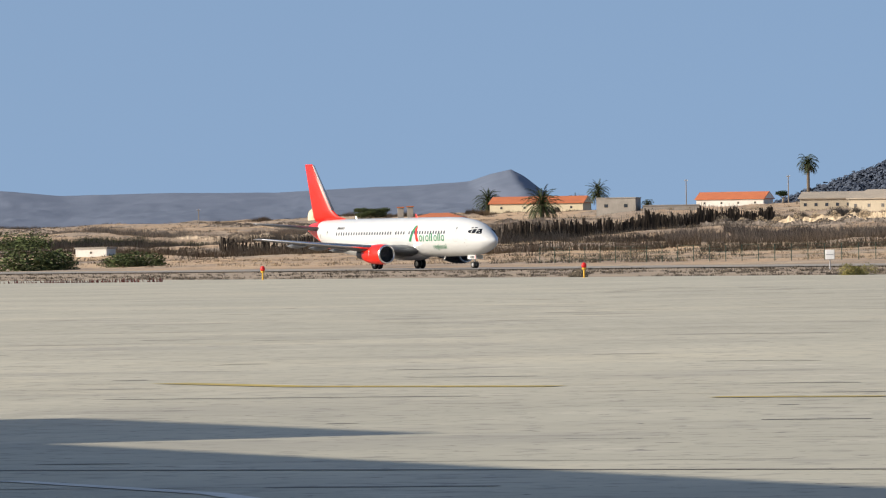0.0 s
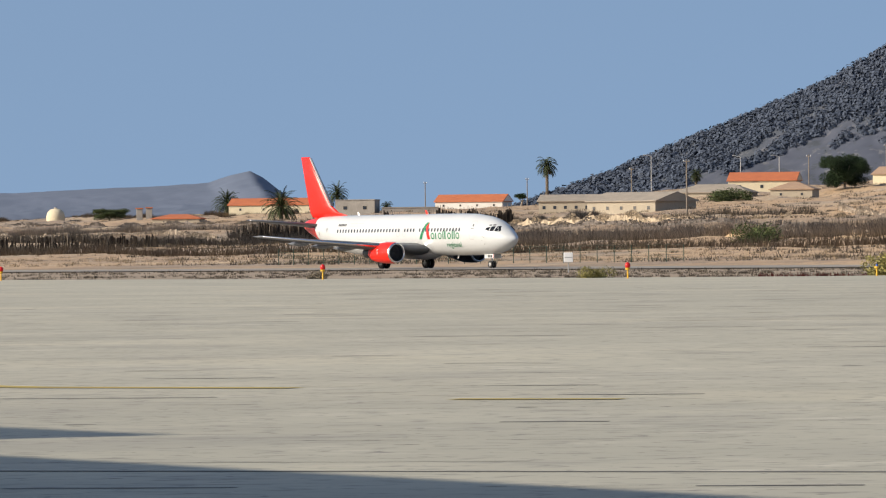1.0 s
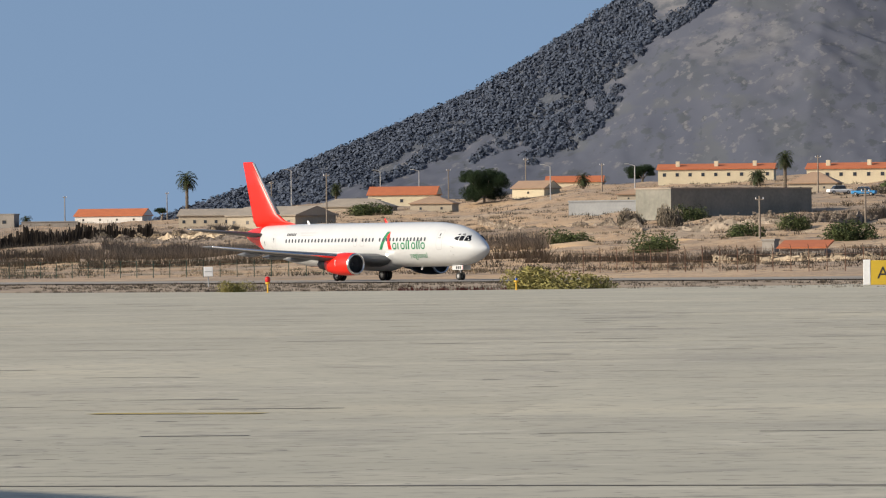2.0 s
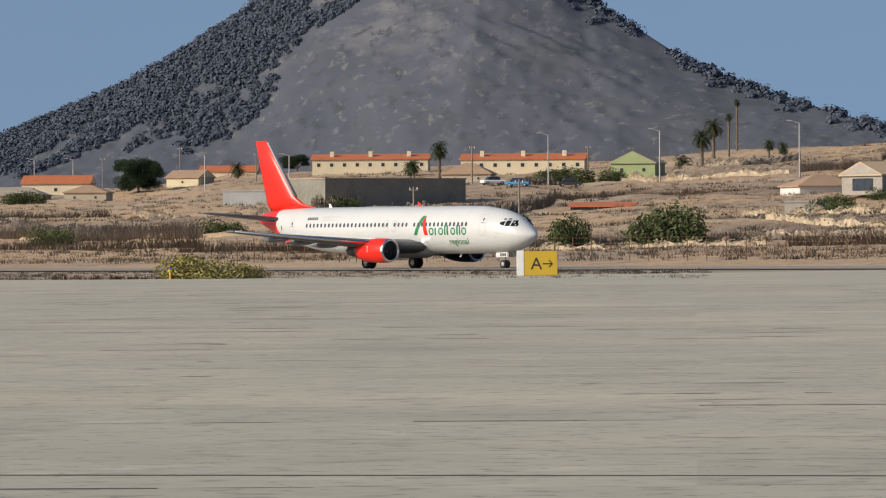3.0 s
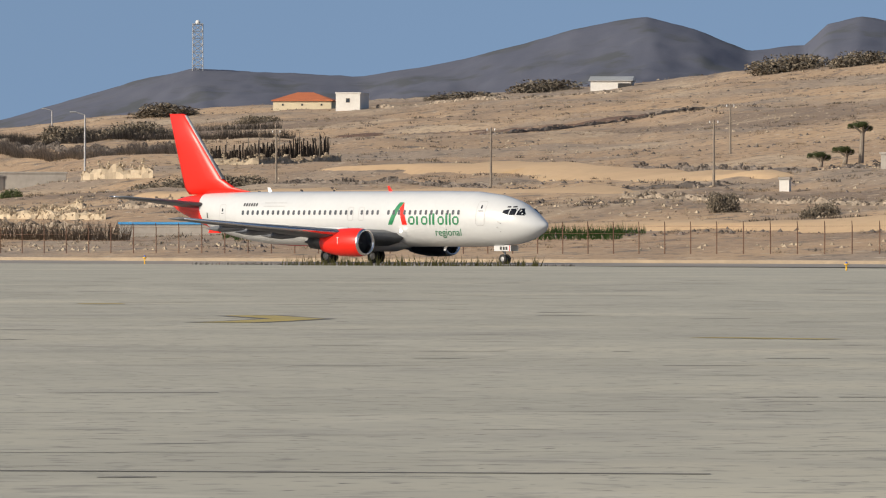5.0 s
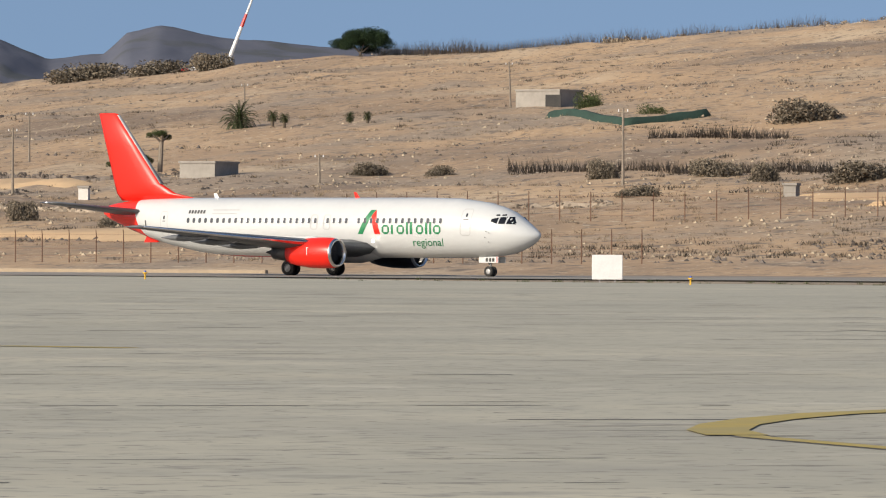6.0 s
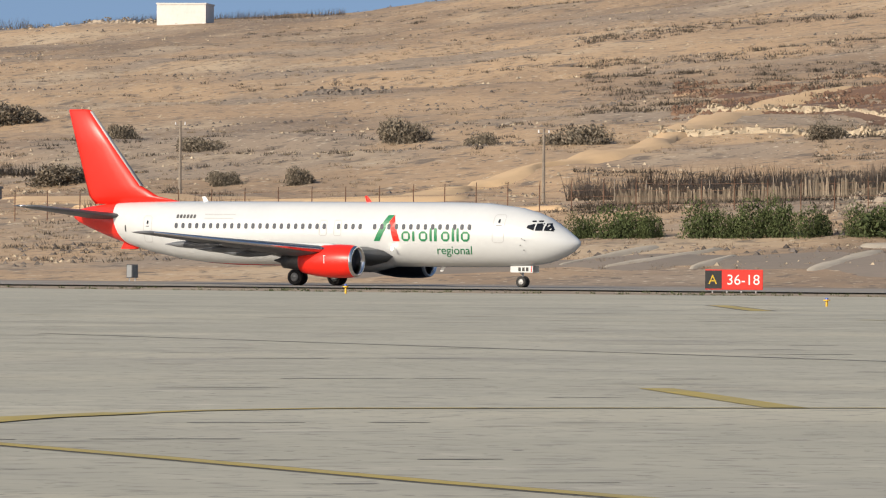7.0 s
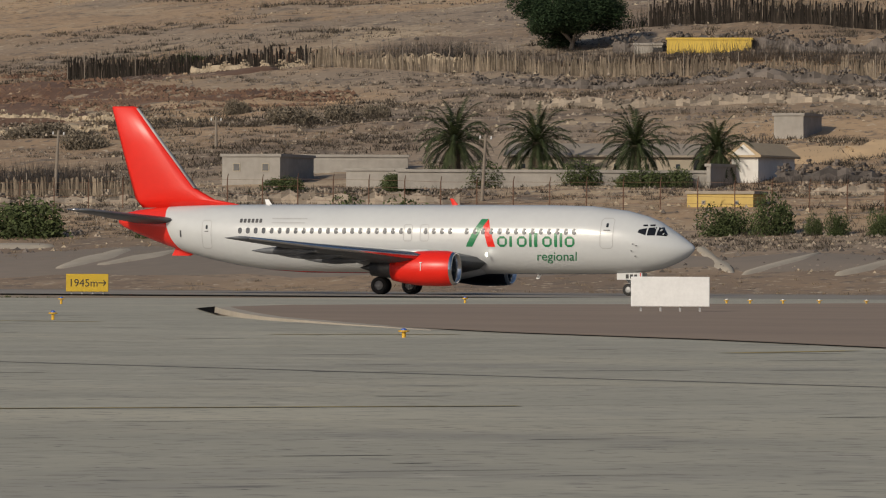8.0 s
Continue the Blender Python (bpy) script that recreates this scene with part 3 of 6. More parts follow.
def rect(x0, x1, z0, z1, r=0.0):
    if not r:
        return [(x0, z0), (x1, z0), (x1, z1), (x0, z1)]
    out = []
    for cx, cz, a in ((x1 - r, z0 + r, -90), (x1 - r, z1 - r, 0), (x0 + r, z1 - r, 90), (x0 + r, z0 + r, 180)):
        out += [(cx + r * math.cos(radians(a + k)), cz + r * math.sin(radians(a + k))) for k in (0, 30, 60, 90)]
    return out


def ring(x0, x1, z0, z1, r, w):
    """The outline of a door, as four thin bars."""
    return [rect(x0 + r, x1 - r, z1 - w, z1), rect(x0 + r, x1 - r, z0, z0 + w), rect(x0, x0 + w, z0 + r, z1 - r), rect(x1 - w, x1, z0 + r, z1 - r),
            [(x0, z0 + r), (x0 + r, z0), (x0 + r, z0 + w), (x0 + w, z0 + r)], [(x1 - w, z0 + r), (x1 - r, z0 + w), (x1 - r, z0), (x1, z0 + r)],
            [(x0, z1 - r), (x0 + w, z1 - r), (x0 + r, z1 - w), (x0 + r, z1)], [(x1 - w, z1 - r), (x1, z1 - r), (x1 - r, z1), (x1 - r, z1 - w)]]


def loft(stations, n=14):
    """A wing-like body: stations of (leading edge, trailing x, y, z, thickness) or, upright, along z."""
    bm, rings = bmesh.new(), []
    for (lx, tx, y, z, th, upright) in stations:
        r = []
        for i in range(n):
            a = 2 * math.pi * i / n
            k = 0.5 - 0.5 * math.cos(a)
            t = th * math.sin(a) * (1.35 - 0.8 * k) * 0.62
            x = lx + (tx - lx) * k
            r.append(bm.verts.new((x, y + t, z) if upright else (x, y, z + t)))
        rings.append(r)
    for p, q in zip(rings, rings[1:]):
        for i in range(n):
            bm.faces.new((p[i], p[(i + 1) % n], q[(i + 1) % n], q[i]))
    bm.faces.new(rings[0])
    bm.faces.new(rings[-1][::-1])
    bmesh.ops.recalc_face_normals(bm, faces=bm.faces[:])
    return bm


def text_mesh(text, size, material, name, parent, label=""):
    """Lettering as a flat mesh in x and y, left edge at 0, baseline at 0."""
    cu = bpy.data.curves.new(name, "FONT")
    cu.body, cu.size = text, size
    tmp = new(name, cu)
    me = bpy.data.meshes.new_from_object(tmp)
    bpy.data.objects.remove(tmp)
    me.materials.clear()
    me.materials.append(material)
    ob = new(name, me)
    ob.parent = parent
    if label:
        tagged(ob, label)
    return ob


def hull_paint():
    """White with the tail and its sweep under the belly in red."""
    m = WHITE.copy()
    m.name = "aircraft_white_red_tail"
    n, l = m.node_tree.nodes, m.node_tree.links
    b = n["Principled BSDF"]
    old = b.inputs["Base Color"].links[0].from_socket
    tc, sep = n.new("ShaderNodeTexCoord"), n.new("ShaderNodeSeparateXYZ")
    l.new(tc.outputs["Object"], sep.inputs[0])

    def op(kind, a, c):
        k = n.new("ShaderNodeMath")
        k.operation = kind
        for i, v in enumerate((a, c)):
            if isinstance(v, (int, float)):
                k.inputs[i].default_value = v
            else:
                l.new(v, k.inputs[i])
        return k.outputs[0]
    z = op("MAXIMUM", op("SUBTRACT", sep.outputs[2], 1.1), 0.05)
    edge = op("SUBTRACT", op("DIVIDE", 2.2, z), 33.3)
    mask = op("LESS_THAN", sep.outputs[0], edge)
    mx = n.new("ShaderNodeMix")
    mx.data_type = "RGBA"
    l.new(mask, mx.inputs[0])
    l.new(old, mx.inputs[6])
    mx.inputs[7].default_value = (0.70, 0.03, 0.018, 1)
    l.new(mx.outputs[2], b.inputs["Base Color"])
    return m


def build_airliner():
    jet = thing("airliner", pose(0, 0, 0), "white twin-engine jet airliner with red tail, rolling along the runway", "airplane")
    # fuselage
    bm, rings, n = bmesh.new(), [], 48
    xs = sorted({s[0] for s in HULL} | {-i * 0.6 for i in range(11, 60)}, reverse=True)
    for x in xs:
        top, low, half = hull_at(x)
        c, h = (top + low) / 2, (top - low) / 2
        rings.append([bm.verts.new((x, half * math.cos(2 * math.pi * i / n), c + h * math.sin(2 * math.pi * i / n))) for i in range(n)])
    for p, q in zip(rings, rings[1:]):
        for i in range(n):
            bm.faces.new((p[i], p[(i + 1) % n], q[(i + 1) % n], q[i]))
    bm.faces.new(rings[0])
    bm.faces.new(rings[-1][::-1])
    bmesh.ops.recalc_face_normals(bm, faces=bm.faces[:])
    hull = part("fuselage", bm, hull_paint(), jet, "white fuselage with red tail cone", smooth=True)
    bm = bmesh.new()
    spin(bm, [(-11.6, .05), (-12.6, .7), (-14.5, 1.25), (-17.5, 1.2), (-19.5, .8), (-21.2, .05)], "x", 24, (0, 0, 1.75), 0.72)
    for v in bm.verts:
        v.co.y *= 1.45
    part("belly_fairing", bm, WHITE, jet, smooth=True)
    # fin with its dorsal fillet, and the stabilisers
    part("fin", loft([(-27.3, -34.5, 0, 5.05, .1, True), (-29.9, -34.95, 0, 5.55, .3, True), (-31.1, -35.15, 0, 6.2, .42, True), (-33.2, -35.9, 0, 8.8, .32, True), (-34.85, -36.5, 0, 11.0, .22, True), (-35.1, -36.45, 0, 11.08, .08, True)]), RED, jet, "glossy red tail fin", smooth=True)
    # Pale grey strip: the highlight along the fin's leading edge, put into colour.
    part("fin_leading_edge", loft([(-31.0, -31.25, 0, 6.2, .3, True), (-33.1, -33.3, 0, 8.8, .25, True), (-34.76, -34.98, 0, 10.95, .2, True)], 8), PANEL, jet, "bright leading edge strip", smooth=True)
    for side in (-1, 1):
        part("stabiliser", loft([(-31.8, -35.3, side * .5, 4.25, .36, False), (-35.2, -36.7, side * 6.1, 4.84, .16, False), (-35.6, -36.75, side * 6.35, 4.87, .05, False)]), WINGGREY, jet, smooth=True)
        part("stabiliser_tip", loft([(-35.15, -35.4, side * 5.4, 4.8, .16, False), (-35.9, -36.75, side * 6.38, 4.88, .1, False)], 8), CHROME, jet, smooth=True)
        wing = part("wing", loft([(-12.3, -20.2, side * 1.4, 1.85, 1.0, False), (-14.3, -20.1, side * 4.8, 2.12, .62, False), (-19.0, -21.6, side * 10, 2.72, .34, False), (-22.0, -23.5, side * 14.2, 3.2, .18, False), (-22.6, -23.5, side * 14.42, 3.22, .05, False)]), WINGGREY, jet, smooth=True)
        # The wing's leading edge is bare metal.
        part("leading_edge", loft([(-14.25, -14.6, side * 4.8, 2.12, .3, False), (-18.95, -19.2, side * 10, 2.72, .2, False), (-21.95, -22.15, side * 14.2, 3.2, .12, False)], 8), CHROME, wing, "bright leading edge strip", smooth=True)
        for yy, xa, zz in ((6.3, -19.6, 2.0), (8.3, -20.4, 2.25), (10.4, -21.3, 2.5)):
            bm = bmesh.new()
            spin(bm, [(1.9, .02), (1.0, .2), (-.2, .27), (-1.2, .18), (-2.1, .02)], "x", 10, (xa, side * yy, zz))
            part("flap_fairing", bm, WINGGREY, wing, smooth=True)
        part("aileron_gap", cube(-22.7, -19.9, side * 9.2 - .02, side * 9.2 + .02, 2.55, 2.66), DARKMETAL, wing)
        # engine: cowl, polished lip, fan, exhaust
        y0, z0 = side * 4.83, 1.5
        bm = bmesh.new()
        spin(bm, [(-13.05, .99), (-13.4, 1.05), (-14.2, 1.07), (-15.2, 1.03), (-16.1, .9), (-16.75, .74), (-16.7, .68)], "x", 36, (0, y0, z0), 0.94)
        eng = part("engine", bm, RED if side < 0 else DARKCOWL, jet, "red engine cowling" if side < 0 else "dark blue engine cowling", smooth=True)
        bm = bmesh.new()
        spin(bm, [(-13.06, .995), (-12.93, .96), (-12.87, .89), (-12.93, .82), (-13.2, .78), (-13.6, .77)], "x", 36, (0, y0, z0), 0.94)
        part("intake_lip", bm, CHROME, eng, "polished metal intake lip", smooth=True)
        bm = bmesh.new()
        spin(bm, [(-13.6, .78), (-13.75, .3), (-13.75, .25), (-13.3, .02)], "x", 36, (0, y0, z0), 0.94)
        part("fan", bm, DARKMETAL, eng, smooth=True)
        for k in range(24):
            a = 2 * math.pi * k / 24
            bm = bmesh.new()
            vs = [bm.verts.new((-13.62 + dx, y0 + r * math.cos(a + da), z0 + r * math.sin(a + da) * (0.94 if math.sin(a + da) < 0 else 1))) for r, da, dx in ((.28, -.05, .06), (.75, -.09, .1), (.75, .09, -.02), (.28, .05, 0))]
            bm.faces.new(vs)
            part("fan_blade", bm, DARKMETAL, eng)
        bm = bmesh.new()
        spin(bm, [(-16.6, .62), (-17.4, .55), (-18.1, .46), (-18.0, .4)], "x", 24, (0, y0, z0 + .05))
        spin(bm, [(-17.6, .3), (-18.2, .22), (-18.8, .03)], "x", 24, (0, y0, z0 + .05))
        part("exhaust_nozzle", bm, DARKMETAL, eng, "dark metal exhaust nozzle", smooth=True)
        part("pylon", loft([(-13.9, -17.9, y0, 2.3, .3, True), (-14.6, -18.6, y0, 2.62, .3, True)]), WHITE, jet, smooth=True)
        bm = bmesh.new()
        box(bm, -14.8, -14.64, y0 + side * 1.0 - .04, y0 + side * 1.0 + .1, z0 + .35, z0 + .39)
        box(bm, -14.74, -14.70, y0 + side * 1.03 - .04, y0 + side * 1.03 + .08, z0 - .1, z0 + .35)
        part("cowl_latch", bm, SIGNWHITE, eng)
        # main gear
        gear = part("main_gear", tube(tube(bmesh.new(), (-18.35, side * 2.6, 2.0), (-18.35, side * 2.6, .52), .11), (-18.35, side * 2.6, 1.5), (-18.35, side * 1.4, 1.6), .07), STEELPOLE, jet)
        for off in (-.28, .28):
            y = side * 2.6 + off
            bm = bmesh.new()
            spin(bm, [(-.16, .27), (-.18, .40), (-.13, .5), (0, .515), (.13, .5), (.18, .40), (.16, .27)], "y", 28, (-18.35, y, .52))
            tyre = part("wheel", bm, BLACK, gear, "black rubber tyre", smooth=True)
            bm = bmesh.new()
            spin(bm, [(-.14, .02), (-.15, .12), (-.11, .15), (-.13, .28), (.13, .28), (.11, .15), (.15, .12), (.14, .02)], "y", 20, (-18.35, y, .52))
            part("rim", bm, STEELPOLE, gear, "pale metal wheel rim", smooth=True)
        bm = bmesh.new()
        spin(bm, [(0, .13), (.05, .12), (.08, .02)], "x", 14, (-12.05, side * 2.05, 2.35))
        part("landing_light", bm, LAMP, jet, "lit landing light in the wing root")
    # nose gear with its door plates
    gear = part("nose_gear", tube(tube(bmesh.new(), (-3.95, 0, 1.4), (-3.95, 0, .36), .075), (-3.95, 0, .75), (-4.6, 0, 1.35), .05), STEELPOLE, jet)
    for off in (-.2, .2):
        bm = bmesh.new()
        spin(bm, [(-.1, .18), (-.11, .28), (-.07, .345), (.07, .345), (.11, .28), (.1, .18)], "y", 24, (-3.95, off, .35))
        part("wheel", bm, BLACK, gear, "black rubber tyre", smooth=True)
        bm = bmesh.new()
        spin(bm, [(-.1, .02), (-.08, .1), (-.09, .19), (.09, .19), (.08, .1), (.1, .02)], "y", 18, (-3.95, off, .35))
        part("rim", bm, STEELPOLE, gear, "pale metal wheel rim", smooth=True)
    for side in (-1, 1):
        door = part("gear_door", cube(-4.6, -3.05, side * .42 - .02, side * .42 + .02, .92, 1.34, .01), WHITE, jet, "white nose gear door")
        if side < 0:
            bm = bmesh.new()
            for k in range(3):
                box(bm, -4.05 + k * .26, -3.87 + k * .26, -.45, -.441, 1.0, 1.24)
            part("marking_bar", bm, SIGNBLACK, door, "short dark marking")
            part("marking_bar", cube(-3.18, -3.12, -.45, -.441, .95, 1.32), REDLENS, door, "red stripe")
    # cockpit glazing
    for name, poly in (("cockpit_window", [(-1.62, 3.62), (-2.2, 3.66), (-2.16, 4.18), (-1.98, 4.12)]), ("cockpit_window", [(-2.28, 3.66), (-2.72, 3.66), (-2.68, 4.14), (-2.26, 4.18)]), ("cockpit_window", [(-2.8, 3.67), (-3.25, 3.84), (-3.2, 4.02), (-2.76, 4.13)]),
                       ("eyebrow_window", [(-2.35, 4.25), (-2.62, 4.24), (-2.65, 4.34), (-2.4, 4.36)]), ("eyebrow_window", [(-2.75, 4.24), (-3.0, 4.24), (-3.0, 4.34), (-2.78, 4.35)])):
        poly = [(x + .24, z - .16 - (z - 3.62) * .08) for x, z in poly]
        decal(name, [poly], COCKPIT, jet, "dark glass pane")
        if name == "cockpit_window":
            bm = bmesh.new()
            bm.faces.new([bm.verts.new((x, -skin(x, z), z)) for x, z in poly])
            part(name, bm, GLASS, jet, "dark glass pane")
    bm = bmesh.new()
    bm.faces.new([bm.verts.new(p) for p in ((-1.40, -.95, 3.54), (-1.24, -.08, 3.58), (-1.62, -.08, 3.99), (-1.76, -.82, 3.96))])
    bm.faces.new([bm.verts.new(p) for p in ((-1.40, .95, 3.54), (-1.24, .08, 3.58), (-1.62, .08, 3.99), (-1.76, .82, 3.96))])
    part("windscreen", bm, COCKPIT, jet, "dark glass windscreen")
    # cabin windows on the starboard skin
    first = None
    for i in range(42):
        x = -6.75 - i * 0.508
        if i in (14,) or -17.6 < x < -15.7 and i % 4 == 3:
            continue
        if x < -23.5:
            decal("cabin_window", [rect(x - .12, x + .12, 3.52, 3.87, .1)], CABINGLASS, jet)
        elif first is None:
            first = decal("cabin_window", [rect(x - .12, x + .12, 3.52, 3.87, .1)], CABINGLASS, jet, "", .035)
            x_first = x
        else:
            w = new("cabin_window", first.data)
            w.parent, w.location.x = jet, x - x_first
    for name, (x0, x1, z0, z1), r in (("front_door", (-5.2, -4.4, 2.72, 4.5), .14), ("aft_door", (-30.1, -29.45, 2.62, 4.32), .12), ("exit_hatch", (-17.27, -16.72, 3.1, 4.1), .1), ("exit_hatch", (-16.24, -15.69, 3.1, 4.1), .1)):
        d = decal(name, ring(x0, x1, z0, z1, r, .045), PANEL, jet, "grey door outline", .014)
        if "door" in name:
            decal("door_handle", [rect(x0 + .2, x1 - .2, (z0 + z1) / 2 + .15, (z0 + z1) / 2 + .2)], DARKMETAL, d, "", .016)
            decal("door_window", [rect((x0 + x1) / 2 - .07, (x0 + x1) / 2 + .07, z1 - .55, z1 - .3, .06)], GLASS, d, "", .016)
    # livery: two slanted strokes, letter bars, the script word, small marks
    decal("livery_stroke", [[(-13.4, 2.8), (-13.0, 2.8), (-12.1, 4.42), (-12.52, 4.42), (-12.9, 3.8)]], GREEN, jet, "slanted green stroke", .018)
    decal("livery_stroke", [[(-12.08, 4.42), (-12.36, 4.0), (-12.04, 2.8), (-11.58, 2.8)]], RED, jet, "slanted red stroke", .018)
    x, z0 = -11.45, 2.8
    for w, h in ((.6, .62), (.16, .62), (.6, .62), (.16, .82), (.2, .82), (.58, .62), (.18, .84), (.16, .82), (.6, .62)):
        if w < .3:
            shape = [rect(x, x + w, z0, z0 + h, .04)]
        else:
            shape = ring(x, x + w, z0, z0 + h, .17, .135)
        decal("livery_shape", shape, GREEN, jet, "rounded green livery shape", .018)
        x += w + (.3 if w == .16 and h < .7 or w == .2 else .15)
    word = text_mesh("regional", .74, GREEN, "lettering", jet, "green script lettering")
    span = max(v.co.x for v in word.data.vertices) - min(v.co.x for v in word.data.vertices)
    for v in word.data.vertices:
        x, z = -9.15 + v.co.x * 2.4 / span + v.co.y * .2, 2.02 + v.co.y
        v.co = (x, skin(x, z, .03), z)
    for k in range(6):
        decal("marking_bar", [rect(-27.65 + k * .25, -27.48 + k * .25, 4.16, 4.40, .05)], DARKMETAL, jet, "dark registration bar", .018)
    decal("marking_bar", [rect(-25.6, -23.4, 4.38, 4.44)], PANEL, jet, "thin grey line of small writing", .018)
    decal("marking_bar", [rect(-25.6, -23.5, 4.14, 4.19)], PANEL, jet, "thin grey line of small writing", .018)
    decal("marking_bar", [rect(-31.6, -31.5, 3.3, 3.7)], DARKMETAL, jet, "", .018)
    for x, z in ((-3.3, 3.0), (-3.1, 2.9), (-3.4, 2.6), (-3.2, 2.3)):
        bm = tube(bmesh.new(), (x, skin(x, z, 0), z), (x + .12, skin(x, z, 0) - .1, z), .02)
        part("probe", bm, DARKMETAL, jet)
    part("antenna", loft([(-26.2, -26.6, 0, 5.2, .05, True), (-26.45, -26.7, 0, 5.55, .03, True)], 8), SIGNWHITE, jet)
    part("tail_skid", loft([(-30.6, -32.4, 0, 2.6, .2, True), (-31.4, -32.6, 0, 2.2, .1, True)], 8), RED, jet)
    part("antenna", loft([(-14.5, -14.9, 0, 5.2, .05, True), (-14.85, -15.05, 0, 5.62, .03, True)], 8), RED, jet)
    part("drain_mast", loft([(-9.3, -9.6, 0, 1.25, .05, True), (-9.5, -9.7, 0, .95, .03, True)], 8), SIGNWHITE, jet)
    return jet


airliner = build_airliner()


# ---- signs and lights beside the pavement ----
def sign(m, w, h, lift, front, label, panels=(), text=(), side=None, thick=0.3):
    """A sign board on short legs, its face to -y. panels: (x0, x1, material); text: (words, x, size, material)."""
    s = thing("airfield_sign", m, label, "sign")
    board = part("board", cube(-w / 2, w / 2, 0, thick, lift, lift + h, .02), front, s)
    for x0, x1, mt in panels:
        part("panel", cube(x0, x1, -.006, .0, lift + .05 * h, lift + .95 * h), mt, board)
    if side:
        part("end_panel", cube(-w / 2 - .45, -w / 2 - .004, -.02, thick + .1, lift, lift + h + .05, .02), side, s, "white end of the sign box")
    if lift > 0.05:
        k = 4 if w > 2 else 2
        for i in range(k):
            x = -w / 2 + w * (i + .5) / k
            part("leg", cube(x - .04, x + .04, .1, .2, 0, lift), STEELPOLE, s)
    for words, x, size, mt in text:
        t = text_mesh(words, size, mt, "lettering", board)
        t.matrix_basis = pose(x, -.012, lift + h / 2 - size * .34, 90)
    return s


def at(az, d, z=0.0, turn=0.0):
    return plot(az, d, z, turn)


def arrow(parent, x, z, size, mt):
    bm = bmesh.new()
    box(bm, x, x + size * .9, -.014, -.008, z - size * .06, z + size * .06)
    for k in (-1, 1):
        vs = [bm.verts.new(p) for p in ((x + size, -.012, z), (x + size * .86, -.012, z), (x + size * .55, -.012, z + k * size * .36), (x + size * .7, -.012, z + k * size * .36))]
        bm.faces.new(vs if k > 0 else vs[::-1])
    part("arrow", bm, mt, parent)


s = sign(at(9.08, 412), 2.05, 1.5, 0.03, SIGNYELLOW, "yellow direction sign with black A and arrow, white end", text=(("A", -.62, 1.05, SIGNBLACK),), side=SIGNWHITE)
arrow(s.children[0], .12, .76, .62, SIGNBLACK)
s = sign(at(32.33, 372), 3.2, 1.12, .18, SIGNRED, "red runway holding sign reading A 36-18 on legs", ((-1.6, -.68, SIGNBLACK),), (("A", -1.42, .72, SIGNYELLOW), ("36-18", -.42, .80, SIGNWHITE)))
s = sign(at(34.33, 378), 2.38, 1.0, .16, SIGNYELLOW, "yellow sign reading 1945m with an arrow on legs", text=(("1945m", -1.05, .60, SIGNBLACK),))
arrow(s.children[0], .62, .66, .45, SIGNBLACK)
sign(at(24.45, 384), 1.75, 1.42, .14, SIGNWHITE, "blank white back of a sign on legs")
sign(at(39.3, 256), 3.0, 1.14, .24, SIGNWHITE, "wide blank white back of a sign on legs")
s = sign(at(27.2, 470), .8, .95, .25, DARKMETAL, "small dark double panel on posts beyond the runway", ((-.38, -.05, METALSHEET), (.02, .38, GLASS)))


def edge_light(m, lens, tall, label):
    e = thing("edge_light", m, label, "airfield light", "lights along the pavement")
    k = tall
    bm = bmesh.new()
    spin(bm, [(0, .02), (0, .14), (.03, .14), (.04, .05), (.45, .05), (.46, .09)], "z", 12)
    for v in bm.verts:
        v.co.z *= k
    part("stem", bm, YELLOW, e, "yellow stem")
    bm = bmesh.new()
    spin(bm, [(.44, .1), (.46, .14), (.53, .14), (.55, .1), (.55, .02)], "z", 12)
    for v in bm.verts:
        v.co.z *= k
    part("collar", bm, YELLOW, e)
    bm = bmesh.new()
    spin(bm, [(.55, .1), (.6, .13), (.72, .13), (.8, .08), (.82, .01)] if lens is REDLENS else [(.55, .07), (.62, .07), (.66, .05), (.68, .01)], "z", 12)
    for v in bm.verts:
        v.co.z *= k
        if lens is REDLENS:
            v.co.x *= 1.25
            v.co.y *= 1.25
    part("lens", bm, lens, e, "coloured glass lens", smooth=True)
    return e


for az, d in ((-1.54, 452), (1.20, 420), (3.80, 393), (-4.4, 490)):
    edge_light(at(az, d), REDLENS, 1.2, "red light on a yellow stem at the pavement edge")
for az, d, k in ((5.92, 393, 1.1), (14.53, 470, .95), (20.51, 388, .8), (25.16, 350, .75), (29.02, 330, .75), (33.12, 264, .55), (34.04, 208, .48), (34.11, 287, .5), (37.03, 163, .38), (37.55, 308, .5)):
    edge_light(at(az, d), BLUELENS, k, "small blue taxiway light on a yellow stem")

for az in (39.78, 39.98, 40.26, 40.57, 40.97):
    edge_light(at(az, 318), SIGNWHITE, .36, "low white runway edge light")


def marker_post(m):
    o = thing("marker_post", m, "short white marker post with red bands", "post")
    for z0, z1, mt in ((0, .35, SIGNWHITE), (.35, .7, REDLENS), (.7, 1.0, SIGNWHITE), (1.0, 1.2, REDLENS)):
        part("band", tube(bmesh.new(), (0, 0, z0), (0, 0, z1 - .004), .12, .12, 12), mt, o)


marker_post(plot(36.18, 483))


